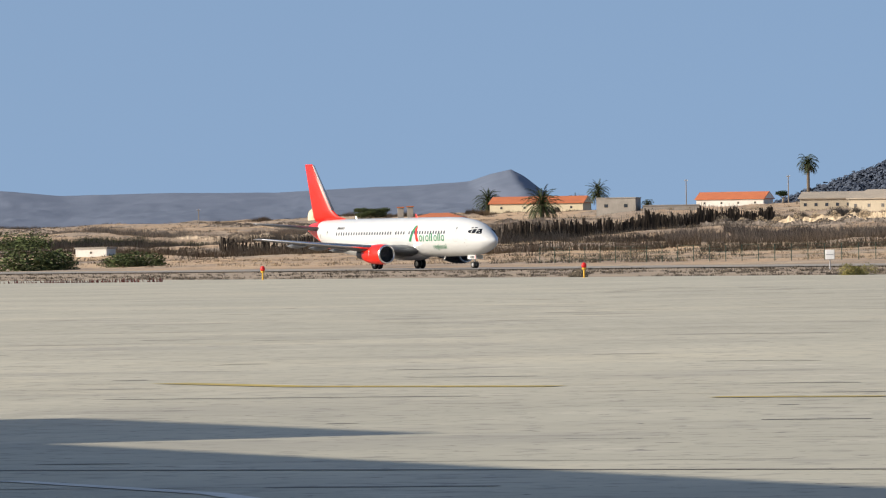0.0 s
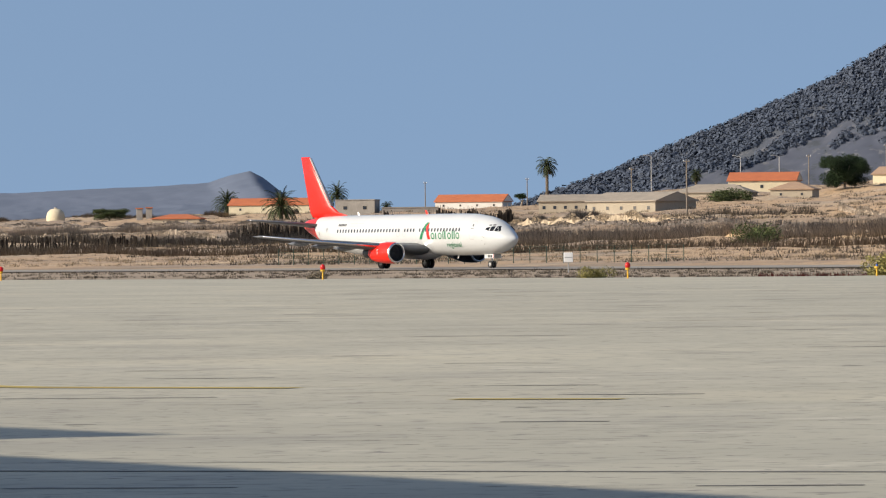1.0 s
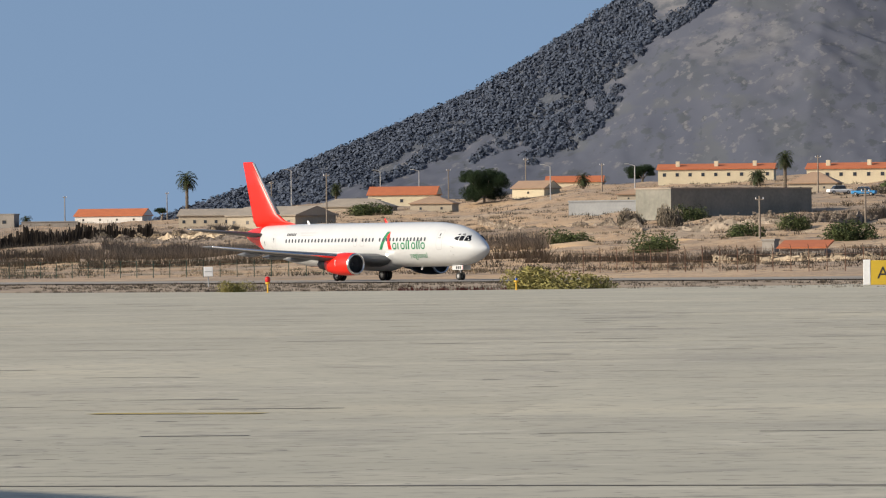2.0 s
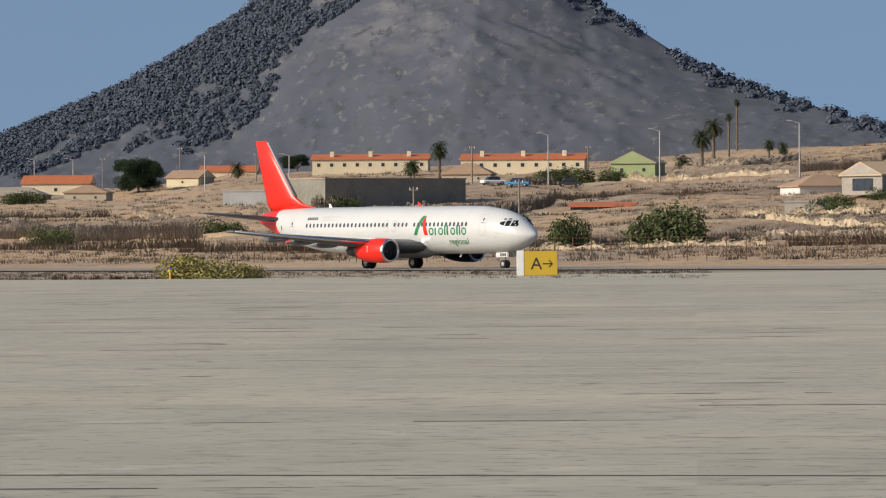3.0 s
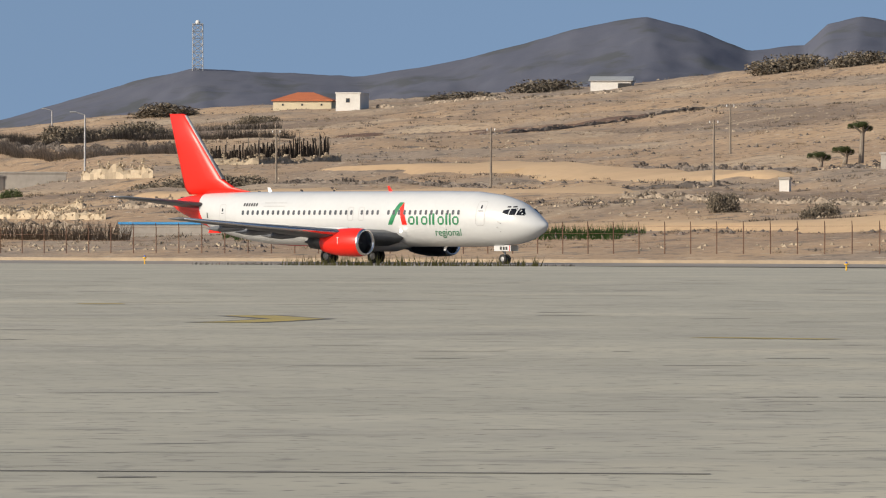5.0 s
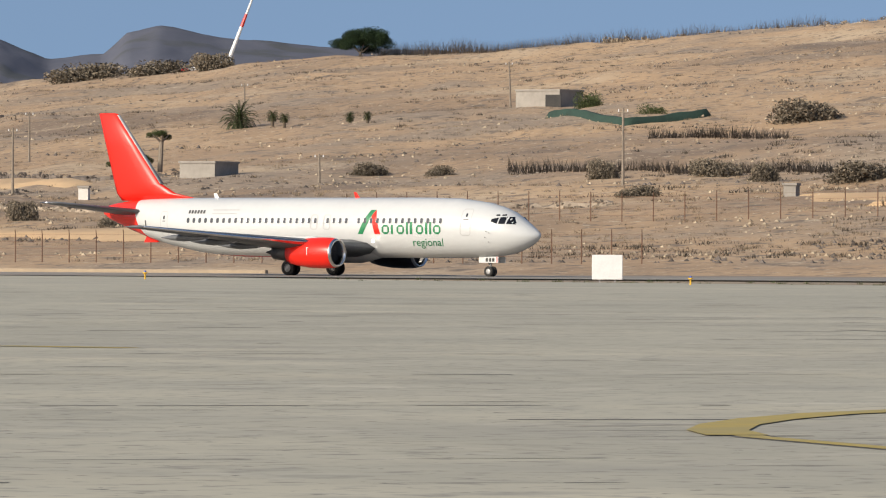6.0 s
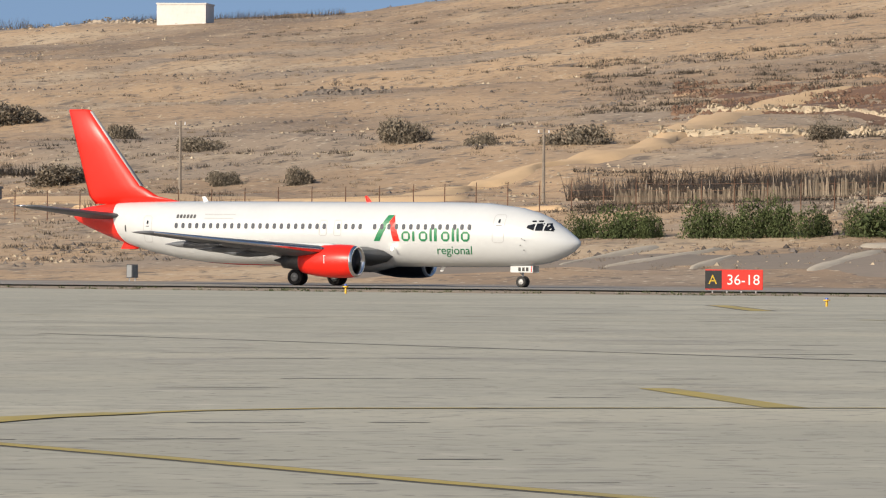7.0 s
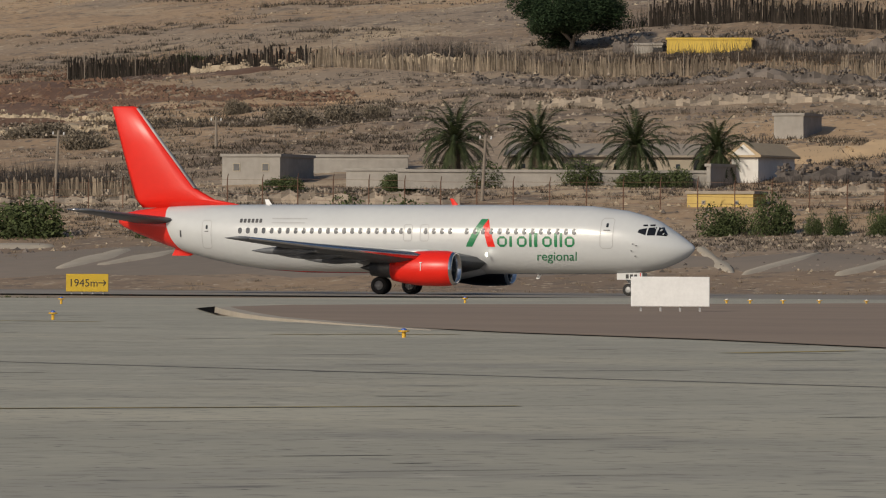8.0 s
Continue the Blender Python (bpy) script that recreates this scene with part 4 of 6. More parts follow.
# ---- poles ----
def pole(az, d, h, kind="wood", lean=0.0):
    p = thing("utility_pole" if kind == "wood" else "street_lamp", plot(az, d, None, 0) @ pose(0, 0, 0, 0, lean, 0), "weathered wooden pole standing in the fields" if kind == "wood" else "tall grey street lamp with one arm", "pole")
    part("mast", tube(bmesh.new(), (0, 0, -.4), (0, 0, h), .15, .1, 8), WOOD if kind == "wood" else STEELPOLE, p)
    if kind == "wood":
        part("crossarm", cube(-.5, .5, -.06, .06, h - .45, h - .33), WOOD, p)
        for x in (-.42, .42):
            part("insulator", tube(bmesh.new(), (x, 0, h - .33), (x, 0, h - .1), .06, .04, 6), SIGNWHITE, p)
    else:
        part("arm", tube(bmesh.new(), (0, 0, h), (-1.2, 0, h + .35), .07), STEELPOLE, p)
        part("lantern", cube(-2.0, -1.1, -.16, .16, h + .3, h + .46, .04), METALSHEET, p)
    return p


for az, d, h, kind in ((-2.08, 1891, 5.1, "wood"), (2.95, 1692, 7.8, "wood"), (2.08, 1693, 7.7, "wood"), (4.01, 1622, 8.5, "lamp"), (3.84, 1685, 7.4, "wood"), (4.77, 1590, 7.0, "lamp"),
                       (4.31, 1103, 9.7, "wood"), (5.1, 1545, 7.8, "lamp"), (5.35, 1475, 8.2, "wood"), (6.01, 1438, 8.7, "wood"), (6.22, 1377, 7.2, "lamp"), (6.66, 1397, 6.1, "wood"), (6.94, 1305, 5.7, "lamp"),
                       (8.5, 1172, 6.9, "wood"), (8.0, 777, 4.9, "wood"), (8.9, 778, 5.6, "wood"), (9.15, 1175, 9.1, "lamp"), (9.49, 1323, 6.5, "wood"), (10.1, 1141, 8.4, "lamp"), (11.29, 1064, 9.0, "lamp"), (12.22, 1095, 5.7, "wood"), (12.61, 1060, 7.0, "lamp"),
                       (14.02, 878, 7.4, "lamp"), (15.65, 778, 6.8, "wood"), (17.48, 740, 6.7, "wood"), (13.74, 1288, 3.0, "lamp"), (19.38, 695, 6.9, "wood"), (19.52, 793, 6.0, "wood"), (23.62, 878, 6.6, "wood"), (24.58, 631, 7.1, "wood"), (27.6, 593, 6.6, "wood"),
                       (30.7, 551, 6.1, "wood"), (34.05, 528, 5.3, "wood"), (35.42, 581, 2.7, "wood"), (37.69, 508, 5.1, "wood"), (21.35, 936, 4.1, "wood"), (21.99, 684, 3.0, "wood")):
    pole(az, d, h, kind, 3.0 if az in (34.05, 37.69) else -2.0 if az == 23.62 else 0.0)


# ---- houses ----
def house(az, d, w, h, depth, wall, roof, shape="gable", label="", turn=0.0, windows=0, rise=None, door=False, chimneys=0, name="house", z=None, win_z=.5):
    """Walls with openings of glass and frame, and a roof that is flat, gabled along x, gabled to the front, hipped or leaning."""
    o = thing(name, plot(az, d, z, turn) @ pose(0, 0, -.3), label, "building")
    h += .3
    part("wall", cube(-w / 2, w / 2, 0, depth, 0, h), wall, o)
    rise = rise if rise is not None else min(w, depth) * .22
    ov = .35
    bm = bmesh.new()
    t = .18
    if shape == "flat":
        box(bm, -w / 2 - .12, w / 2 + .12, -.12, depth + .12, h + .002, h + .22)
    else:
        if shape == "gable":
            low = [(-w / 2 - ov, -ov, h), (w / 2 + ov, -ov, h), (w / 2 + ov, depth + ov, h), (-w / 2 - ov, depth + ov, h)]
            top = [(-w / 2 - ov, depth / 2, h + rise), (w / 2 + ov, depth / 2, h + rise)]
        elif shape == "front":
            low = [(w / 2 + ov, -ov, h), (w / 2 + ov, depth + ov, h), (-w / 2 - ov, depth + ov, h), (-w / 2 - ov, -ov, h)]
            top = [(0, -ov, h + rise), (0, depth + ov, h + rise)]
        else:
            low = [(-w / 2 - ov, -ov, h), (w / 2 + ov, -ov, h), (w / 2 + ov, depth + ov, h), (-w / 2 - ov, depth + ov, h)]
            k = min(w, depth) * .45
            top = [(-w / 2 + k, depth / 2, h + rise), (w / 2 - k, depth / 2, h + rise)]
        if shape == "lean":
            vs = [bm.verts.new(p) for p in ((-w / 2 - ov, -ov, h + .02), (w / 2 + ov, -ov, h + .02), (w / 2 + ov, depth + ov, h + rise), (-w / 2 - ov, depth + ov, h + rise),
                                            (-w / 2 - ov, -ov, h + .02 + t), (w / 2 + ov, -ov, h + .02 + t), (w / 2 + ov, depth + ov, h + rise + t), (-w / 2 - ov, depth + ov, h + rise + t))]
            for f in ((3, 2, 1, 0), (4, 5, 6, 7), (0, 1, 5, 4), (1, 2, 6, 5), (2, 3, 7, 6), (3, 0, 4, 7)):
                bm.faces.new([vs[i] for i in f])
        else:
            a = [bm.verts.new((x, y, z + .01)) for x, y, z in low]
            b = [bm.verts.new((x, y, z + t)) for x, y, z in low]
            r = [bm.verts.new((x, y, z + t)) for x, y, z in top]
            bm.faces.new(a[::-1])
            for i in range(4):
                bm.faces.new((a[i], a[(i + 1) % 4], b[(i + 1) % 4], b[i]))
            bm.faces.new((b[0], b[1], r[1], r[0]))
            bm.faces.new((b[2], b[3], r[0], r[1]))
            bm.faces.new((b[1], b[2], r[1]))
            bm.faces.new((b[3], b[0], r[0]))
    part("roof", bm, roof, o)
    if shape == "gable":
        for x0 in (-w / 2 - ov - .01, w / 2 + ov + .01):
            bm = bmesh.new()
            bm.faces.new([bm.verts.new(q) for q in ((x0, .1, h + t), (x0, depth - .1, h + t), (x0, depth / 2, h + rise - .02))])
            part("gable_end", bm, wall, o)
    elif shape == "front":
        bm = bmesh.new()
        bm.faces.new([bm.verts.new(q) for q in ((-w / 2 + .1, -ov - .01, h + t), (w / 2 - .1, -ov - .01, h + t), (0, -ov - .01, h + rise))])
        part("gable_end", bm, wall, o)
    for i in range(windows):
        x = -w / 2 + w * (i + .5) / windows
        hw, hh = min(.55, h * .12), min(.9, h * .25)
        win = part("window", cube(x - hw, x + hw, -.04, .0, h * win_z, h * win_z + hh), BEIGE, o, "pale window frame")
        part("pane", cube(x - hw + .06, x + hw - .06, -.05, -.041, h * win_z + .06, h * win_z + hh - .06), GLASS, win)
    if door:
        # A panel on the wall, coloured as the shade within.
        part("door", cube(w * .18, w * .18 + min(w * .35, 3), -.03, 0, .3, min(h * .8, 2.6)), OPENSHADE, o, "dark panel for the shade in an open doorway")
    for i in range(chimneys):
        x = -w / 2 + w * (i + .5) / chimneys
        part("chimney", cube(x - .45, x + .45, depth * .2, depth * .2 + .8, h + rise * .2, h + rise + .7, .05), wall, o)
    return o


house(.8, 1687, 24.1, 2.3, 9, CREAM, TILE, "gable", "cream bungalow with orange tiled roof behind palms", -14, 4, 1.7)
house(1.48, 1539, 9.1, 4.0, 7, GREYWALL, GREYWALL, "flat", "bare grey concrete cube house", -10, 2)
house(2.45, 1704, 17.9, 2.0, 8, WHITEWALL, TILE, "gable", "white house with bright orange roof", -18, 4, 1.8)
house(1.95, 1538, 12.9, 1.2, 6, GREYWALL, GREYWALL, "flat", "low unfinished concrete shed", 0, 3)
house(3.32, 1336, 12.9, 2.7, 10, BEIGE, FIBRE, "gable", "long low shed with pale fibre cement roof", -8, 6, 1.3)
house(3.75, 1187, 14.5, 2.6, 13, BEIGE, FIBRE, "gable", "old beige barn with fibre cement roof and small windows", -34, 5, 1.6)
house(4.52, 1418, 16.1, 1.7, 9, BEIGE, FIBRE, "hip", "beige house with faded hipped roof", -12, 3, 1.7)
house(4.95, 1459, 14.7, 2.9, 9, CREAM, TILE, "gable", "cream house with orange tiled roof", -8, 3, 1.8)
house(5.2, 1372, 8.7, 2.1, 8, BEIGE, TILEBROWN, "hip", "small beige house with brown hipped roof", -10, 2, 1.5)
house(6.03, 1432, 7.5, 1.9, 8, CREAM, TILEBROWN, "gable", "small ochre house with dark gable", -25, 1, 1.6)
house(6.42, 1570, 13.2, 1.6, 8, CREAM, TILE, "gable", "cream house with a wide orange roof", -5, 3, 1.4)
house(6.98, 1263, 8.5, 1.5, 8, BEIGE, TILEBROWN, "hip", "beige bungalow with brown roof", -5, 2, 1.3)
house(7.85, 1013, 28.5, 4.3, 8, SHADEDWALL, FIBRE, "flat", "long bare concrete warehouse with flat roof", 42, 0, name="warehouse")
house(6.68, 1067, 11.7, 2.2, 6, METALSHEET, METALSHEET, "flat", "grey sheet metal shed", -12, 0, name="shed")
house(7.63, 1496, 25.8, 3.1, 9, CREAM, TILE, "gable", "long cream terrace with orange tiled roof", -4, 9, 1.2, chimneys=3, win_z=.55)
house(8.93, 1401, 25.9, 3.1, 9, CREAM, TILE, "gable", "long cream terrace with orange tiled roof and chimneys", -6, 9, 1.2, chimneys=3, win_z=.55)
house(8.45, 1221, 8.7, 1.6, 8, BEIGE, TILEBROWN, "hip", "beige bungalow with tiled hip roof", -8, 2, 2.0)
house(9.87, 1231, 8.3, 2.7, 9, LIMEWALL, FIBRE, "front", "lime green house with a broad gable to the front", -12, 2, 2.2)
house(8.36, 727, 4.8, 0.9, 5, GREYWALL, TILE, "lean", "small shed with faded red roof among shrubs", -8, 1, .8, name="shed")
house(8.07, 740, 1.4, 1.6, 1.5, GREYWALL, GREYWALL, "flat", "grey block pump house", -20, 0, name="shed")
house(9.6, 875, 8.1, 1.3, 5, OPENSHADE, TILE, "lean", "open shelter, its shaded inside a dark block, with a thin red roof", -6, 0, .5, name="shelter")
barn = house(12.53, 868, 20, 2.1, 9, GREYWALL, TILEPALE, "gable", "long grey barn with a pale tiled roof and creepers", 36, 4, 1.7, name="barn", chimneys=2)
part("window", cube(-10.03, -10.0, 2.0, 6.6, .5, 2.1), GLASS, barn, "dark glazed gable window")
house(13.12, 838, 6.5, 2.0, 5, GREYWALL, GREYWALL, "flat", "low grey flat-roofed annexe beside the barn", 20, 2, name="annexe")
house(11.55, 932, 9, .9, 8, WHITEWALL, TILEBROWN, "hip", "low house with a wide brown hipped roof", 20, 0, 1.6)
house(13.5, 839, 10.6, 1.8, .4, GREYWALL, GREYWALL, "flat", "free-standing concrete block wall", -6, 0, name="concrete_wall")
house(12.52, 719, 2.3, 1.2, 3, RUST, TILEBROWN, "lean", "small rusty red hut", -10, 1, .5, name="shed")
house(11.3, 816, 4.1, 1.5, 4, GREYWALL, GREYWALL, "flat", "roofless grey stone hut", -14, 1, name="shed")
house(15.87, 1269, 11.1, 1.5, 9, CREAM, TILE, "hip", "cream farmhouse with orange hipped roof on the crest", -8, 3, 1.6)
house(16.26, 1246, 4.6, 3.1, 8, WHITEWALL, WHITEWALL, "flat", "white cube house standing on the hill crest", -12, 1)
house(18.5, 1278, 7.7, 1.7, 6, WHITEWALL, METALSHEET, "gable", "white shed with rounded pale roof on the crest", -6, 0, .8, name="shed", door=True)
house(20.95, 712, 4.1, 1.6, 6, GREYWALL, GREYWALL, "flat", "bare concrete water tank house", -25, 0, name="tank_house")
house(19.98, 682, 1.0, 1.1, 1.2, WHITEWALL, GREYWALL, "flat", "small white meter cabinet", -10, 0, name="cabinet")
house(23.85, 852, 6.4, 2.1, 6, GREYWALL, GREYWALL, "flat", "grey block shed on the slope", -30, 0, name="shed", door=True)
house(27.6, 1109, 8.2, 3.2, 8, WHITEWALL, WHITEWALL, "flat", "white box house on the hilltop", -10, 0)
house(26.0, 593, 1.1, 1.2, 2, GREYWALL, GREYWALL, "flat", "small concrete cabinet behind the fence", -10, 0, name="cabinet")
house(35.72, 534, 4.9, 2.3, 8, GREYWALL, GREYWALL, "flat", "bare concrete hut with two small windows", -20, 2, name="hut", win_z=.55)
house(36.78, 528, 4.9, 1.3, 5, GREYWALL, GREYWALL, "flat", "low concrete shelter with a dark opening", -20, 0, name="hut", door=True)
house(36.6, 551, 8.8, 1.2, .4, GREYWALL, GREYWALL, "flat", "long grey garden wall", -4, 0, name="concrete_wall")
house(38.3, 519, 24.1, 1.0, .35, GREYWALL, GREYWALL, "flat", "long stained concrete wall round the palm garden", -2, 0, name="concrete_wall")
house(38.7, 535, 14.8, 1.6, 9, BEIGE, FIBRE, "gable", "low farmhouse in the shade of palms", -4, 6, 1.0)
house(39.93, 521, 2.2, 2.0, 8, WHITEWALL, TILEPALE, "front", "white gabled outbuilding beside the palm garden", -21, 0, 1.0)
house(39.78, 520, 5.5, 1.4, .35, GREYWALL, GREYWALL, "flat", "shaded return wall of the palm garden", 62, 0, name="concrete_wall")
house(39.72, 494, 5.0, 0.9, 4, YELLOWWALL, FIBRE, "flat", "low ochre yellow kiosk with small dark openings", -14, 2, name="kiosk", win_z=.35)
house(40.3, 564, 2.6, 2.0, 5, GREYWALL, GREYWALL, "flat", "pale grey block hut", -18, 0, name="hut")
house(39.62, 690, 8.7, 1.4, 4, YELLOWSHEET, YELLOWSHEET, "flat", "yellow sheet metal shipping container on the upper slope", -4, 0, name="container")
house(39.1, 695, 2.9, 0.9, 4, GREYWALL, GREYWALL, "flat", "small open grey shed", -4, 0, name="shed", door=True)
tank = house(15.0, 620, 15.1, 1.0, 10, GREYWALL, BLUESHEET, "flat", "long water basin with a blue rim", -10, 0, name="water_basin")


# ---- radar tower and wind turbine on the far hills ----
def radar_tower():
    o = thing("radar_tower", plot(14.98, 3190, 80.5), "slender lattice mast with a white dome on the hilltop", "tower")
    w, h = 2.5, 23
    for x in (-w, w):
        for y in (-w, w):
            part("leg", tube(bmesh.new(), (x, y, 0), (x * .9, y * .9, h), .22, .2, 6), STEELPOLE, o)
    for k in range(7):
        z0, z1 = h * k / 7, h * (k + 1) / 7
        bm = bmesh.new()
        for a, b in (((-w, -w), (w, -w)), ((w, -w), (w, w)), ((w, w), (-w, w)), ((-w, w), (-w, -w))):
            tube(bm, (*a, z0), (*b, z1), .13, .13, 5)
            tube(bm, (*b, z0), (*a, z1), .13, .13, 5)
            tube(bm, (*a, z1), (*b, z1), .15, .15, 5)
        part("bracing", bm, STEELPOLE, o)
    part("platform", cube(-2.6, 2.6, -2.6, 2.6, h, h + .3), METALSHEET, o)
    bm = bmesh.new()
    spin(bm, [(h + .3, .9), (h + .9, 1.2), (h + 1.5, 1.0), (h + 1.9, .5), (h + 2.0, .05)], "z", 16)
    part("dome", bm, WHITEWALL, o, "white radar dome", smooth=True)


radar_tower()


def wind_turbine():
    o = thing("wind_turbine", plot(21.12, 1950, 0, 0), "white wind turbine with red-banded blades behind the crest", "wind turbine")
    hub = 1.82 + 1950 * math.tan(radians(1.575))
    part("tower", tube(bmesh.new(), (0, 2, 0), (0, 2, hub - 1.2), 1.3, .9, 16), SIGNWHITE, o)
    part("nacelle", cube(-4.2, 3.6, 0.2, 3.2, hub - 1.2, hub + 1.2, .4), SIGNWHITE, o, "white nacelle with a blue band")
    part("nacelle_band", cube(-3.4, 2.0, .19, .2 - .02, hub - .3, hub + .4), BLUESHEET, o)
    rotor = part("rotor", spin(bmesh.new(), [(-1.4, .05), (-1.0, .7), (.2, 1.0)], "y", 16), SIGNWHITE, o, "slowly turning rotor")
    rotor.location = (2.8, 0, hub)
    for k in range(3):
        a = k * 2 * math.pi / 3
        m = Matrix.Rotation(a, 4, "Y")
        for z0, z1, c, mt in ((.6, 11.5, 1.0, SIGNWHITE), (11.5, 15.5, .8, REDLENS), (15.5, 24, .5, SIGNWHITE)):
            bm = bmesh.new()
            tube(bm, (0, -.6, z0), (0, -.6, z1), .55 * c + .1, .5 * c, 8)
            bm.transform(m)
            part("blade", bm, mt, rotor, "blade section")
    return rotor


rotor = wind_turbine()


# ---- plants ----
def leaf_cloud(n, rx, ry, rz, size, rng, up=0.0, hollow=0.55, lobes=5):
    """Loose leaves gathered in a few uneven lobes."""
    verts, faces = [], []
    c = [(rng.uniform(-.55, .55) * rx, rng.uniform(-.5, .5) * ry, rng.uniform(-.6, .4) * rz, rng.uniform(.38, .66)) for _ in range(lobes)]
    for _ in range(n):
        cx, cy, cz, k = rng.choice(c)
        v = Vector((rng.gauss(0, 1), rng.gauss(0, 1), rng.gauss(0, 1))).normalized() * (rng.uniform(hollow, 1.08))
        p = Vector((cx + v.x * rx * k, cy + v.y * ry * k, cz + v.z * rz * k))
        if p.z < -rz:
            p.z = -rz + rng.random() * .3 * rz
        a = Vector((rng.gauss(0, 1), rng.gauss(0, 1), rng.gauss(0, 1) + up)).normalized()
        b = a.cross(Vector((rng.gauss(0, 1), rng.gauss(0, 1), rng.gauss(0, 1)))).normalized()
        s = size * rng.uniform(.6, 1.4)
        i = len(verts)
        verts += [p - a * s, p + b * s * .45, p + a * s, p - b * s * .45]
        faces.append((i, i + 1, i + 2, i + 3))
    return verts, faces


def crown_mesh(name, n, rx, ry, rz, size, seed, material, up=0.0, lobes=5):
    me = bpy.data.meshes.new(name)
    v, f = leaf_cloud(n, rx, ry, rz, size, random.Random(seed), up, lobes=lobes)
    me.from_pydata(v, [], f)
    me.materials.append(material)
    return me


TWIGS = [crown_mesh("crown", 6000, 1, 1, 1, .065, s, DRYBUSH, 2.0, 12) for s in (1, 2, 3)]
LEAVES = [crown_mesh("crown", 5200, 1, 1, 1, .055, s, LEAF, 0, 11) for s in (4, 5, 6)]
PINES = [crown_mesh("crown", 6000, 1, 1, 1, .05, s, DARKLEAF, 0, 11) for s in (7, 8)]
SHRUBS = [crown_mesh("crown", 5000, 1, 1, 1, .05, s, OLIVE, .6, 12) for s in (9, 10)]
rng = random.Random(11)


def bush(az, d, w, h, kind, label, z=None):
    o = thing("bush", plot(az, d, z, rng.uniform(-40, 40)), label, "bush")
    c = new("crown", rng.choice(kind))
    c.parent, c.location.z = o, h * .12
    c.scale = (w / 2, w / 2 * .8, h * .86)
    bm = bmesh.new()
    for k in range(4):
        a = rng.uniform(0, 6.28)
        tube(bm, (0, 0, -.2), (w * .2 * math.cos(a), w * .2 * math.sin(a), h * .5), .05, .02, 5)
    part("stem", bm, WOOD, o)
    return o


for az, d, w, h in ((6.9, 972, 4.9, 3.5), (7.23, 980, 4.5, 4), (16.63, 618, 3.6, 1.5), (14.68, 1260, 15.9, 2.8), (15.53, 1187, 9.0, 2.2), (19.48, 624, 3.5, 2.2),
                    (20.27, 609, 3.7, 1.6), (21.21, 597, 5.3, 1.8), (14.78, 791, 10.0, 2.0), (15.34, 765, 8.4, 2.2), (26.11, 761, 9.6, 2.7), (27.12, 700, 3.8, 2.0),
                    (24.4, 657, 3.9, 2.2), (25.36, 644, 6.0, 1.9), (25.77, 632, 3.7, 2.1), (26.59, 615, 7.8, 1.9), (27.79, 662, 6.1, 1.8), (27.99, 603, 3.6, 1.5), (28.61, 598, 3.2, 1.8),
                    (29.5, 652, 6.0, 2.5), (30.16, 643, 3.2, 1.6), (30.98, 626, 6.8, 2.3), (24.69, 607, 4.1, 1.3), (35.6, 637, 3.2, 1.6), (36.8, 618, 3.1, 1.5), (36.08, 604, 6.1, 1.7),
                    (2.39, 1071, 5.0, 3.1), (17.9, 1296, 16.4, 3.3), (17.2, 1287, 15.2, 2.2), (20.0, 1260, 15.9, 3.6), (20.6, 1238, 13.5, 3.7), (21.1, 1222, 9.2, 3.5), (33.1, 603, 4.6, 1.5), (33.9, 602, 6.1, 1.7),
                    (9.1, 1190, 9.0, 2.4), (34.3, 590, 5.0, 1.9), (23.0, 685, 3.5, 1.7), (22.4, 692, 5.2, 1.6), (36.5, 615, 4.1, 1.6), (13.0, 1228, 7.2, 3), (13.9, 1109, 11.2, 3.5), (14.4, 1106, 11.2, 3.5)):
    bush(az, d, w, h, TWIGS, "dry grey-brown bush on the slope")
for az, d, w, h in ((9.35, 698, 5.3, 4.0), (10.17, 683, 10.3, 5.1), (12.29, 686, 3.9, 2.9), (11.53, 791, 5.3, 2.5), (12.5, 860, 8.7, 2.0), (24.28, 846, 3.6, 2.4), (24.83, 799, 4.0, 1.7),
                    (28.67, 491, 6.2, 2.7), (29.41, 502, 5.5, 2.4), (30.13, 505, 3.4, 2.2), (13.4, 768, 3.2, 1.5), (6.35, 820, 7.6, 2.3), (9.3, 1202, 13.1, 3.4), (9.7, 1204, 6.1, 3.0), (7.4, 995, 5.9, 2.8), (15.4, 712, 3.6, 1.4),
                    (7.9, 792, 5.3, 2.7), (8.8, 765, 7.1, 2.8), (12.25, 858, 7.5, 2.3), (12.7, 850, 6.5, 2.1), (12.0, 862, 4.5, 1.8), (37.0, 521, 3.4, 1.9), (37.75, 520, 4.4, 2.2), (38.55, 519, 4.0, 2.3), (39.05, 518, 4.5, 1.8), (-3.45, 850, 12, 3.6), (-2.6, 860, 9, 2.4), (38.2, 523, 3.5, 1.8), (38.9, 520, 3.9, 1.5), (39.35, 518, 3.1, 1.9), (37.3, 528, 2.2, 2.0), (36.0, 527, 4.0, 1.3), (4.7, 1269, 9.6, 2.8), (11.6, 849, 6.4, 2.6), (8.3, 845, 5.0, 2.4), (7.1, 763, 5.8, 2.6), (4.9, 811, 6.1, 2.7), (-3.6, 1133, 11.4, 3.8), (35.2, 731, 3.7, 1.1)):
    bush(az, d, w, h, LEAVES, "leafy green shrub on dry ground")
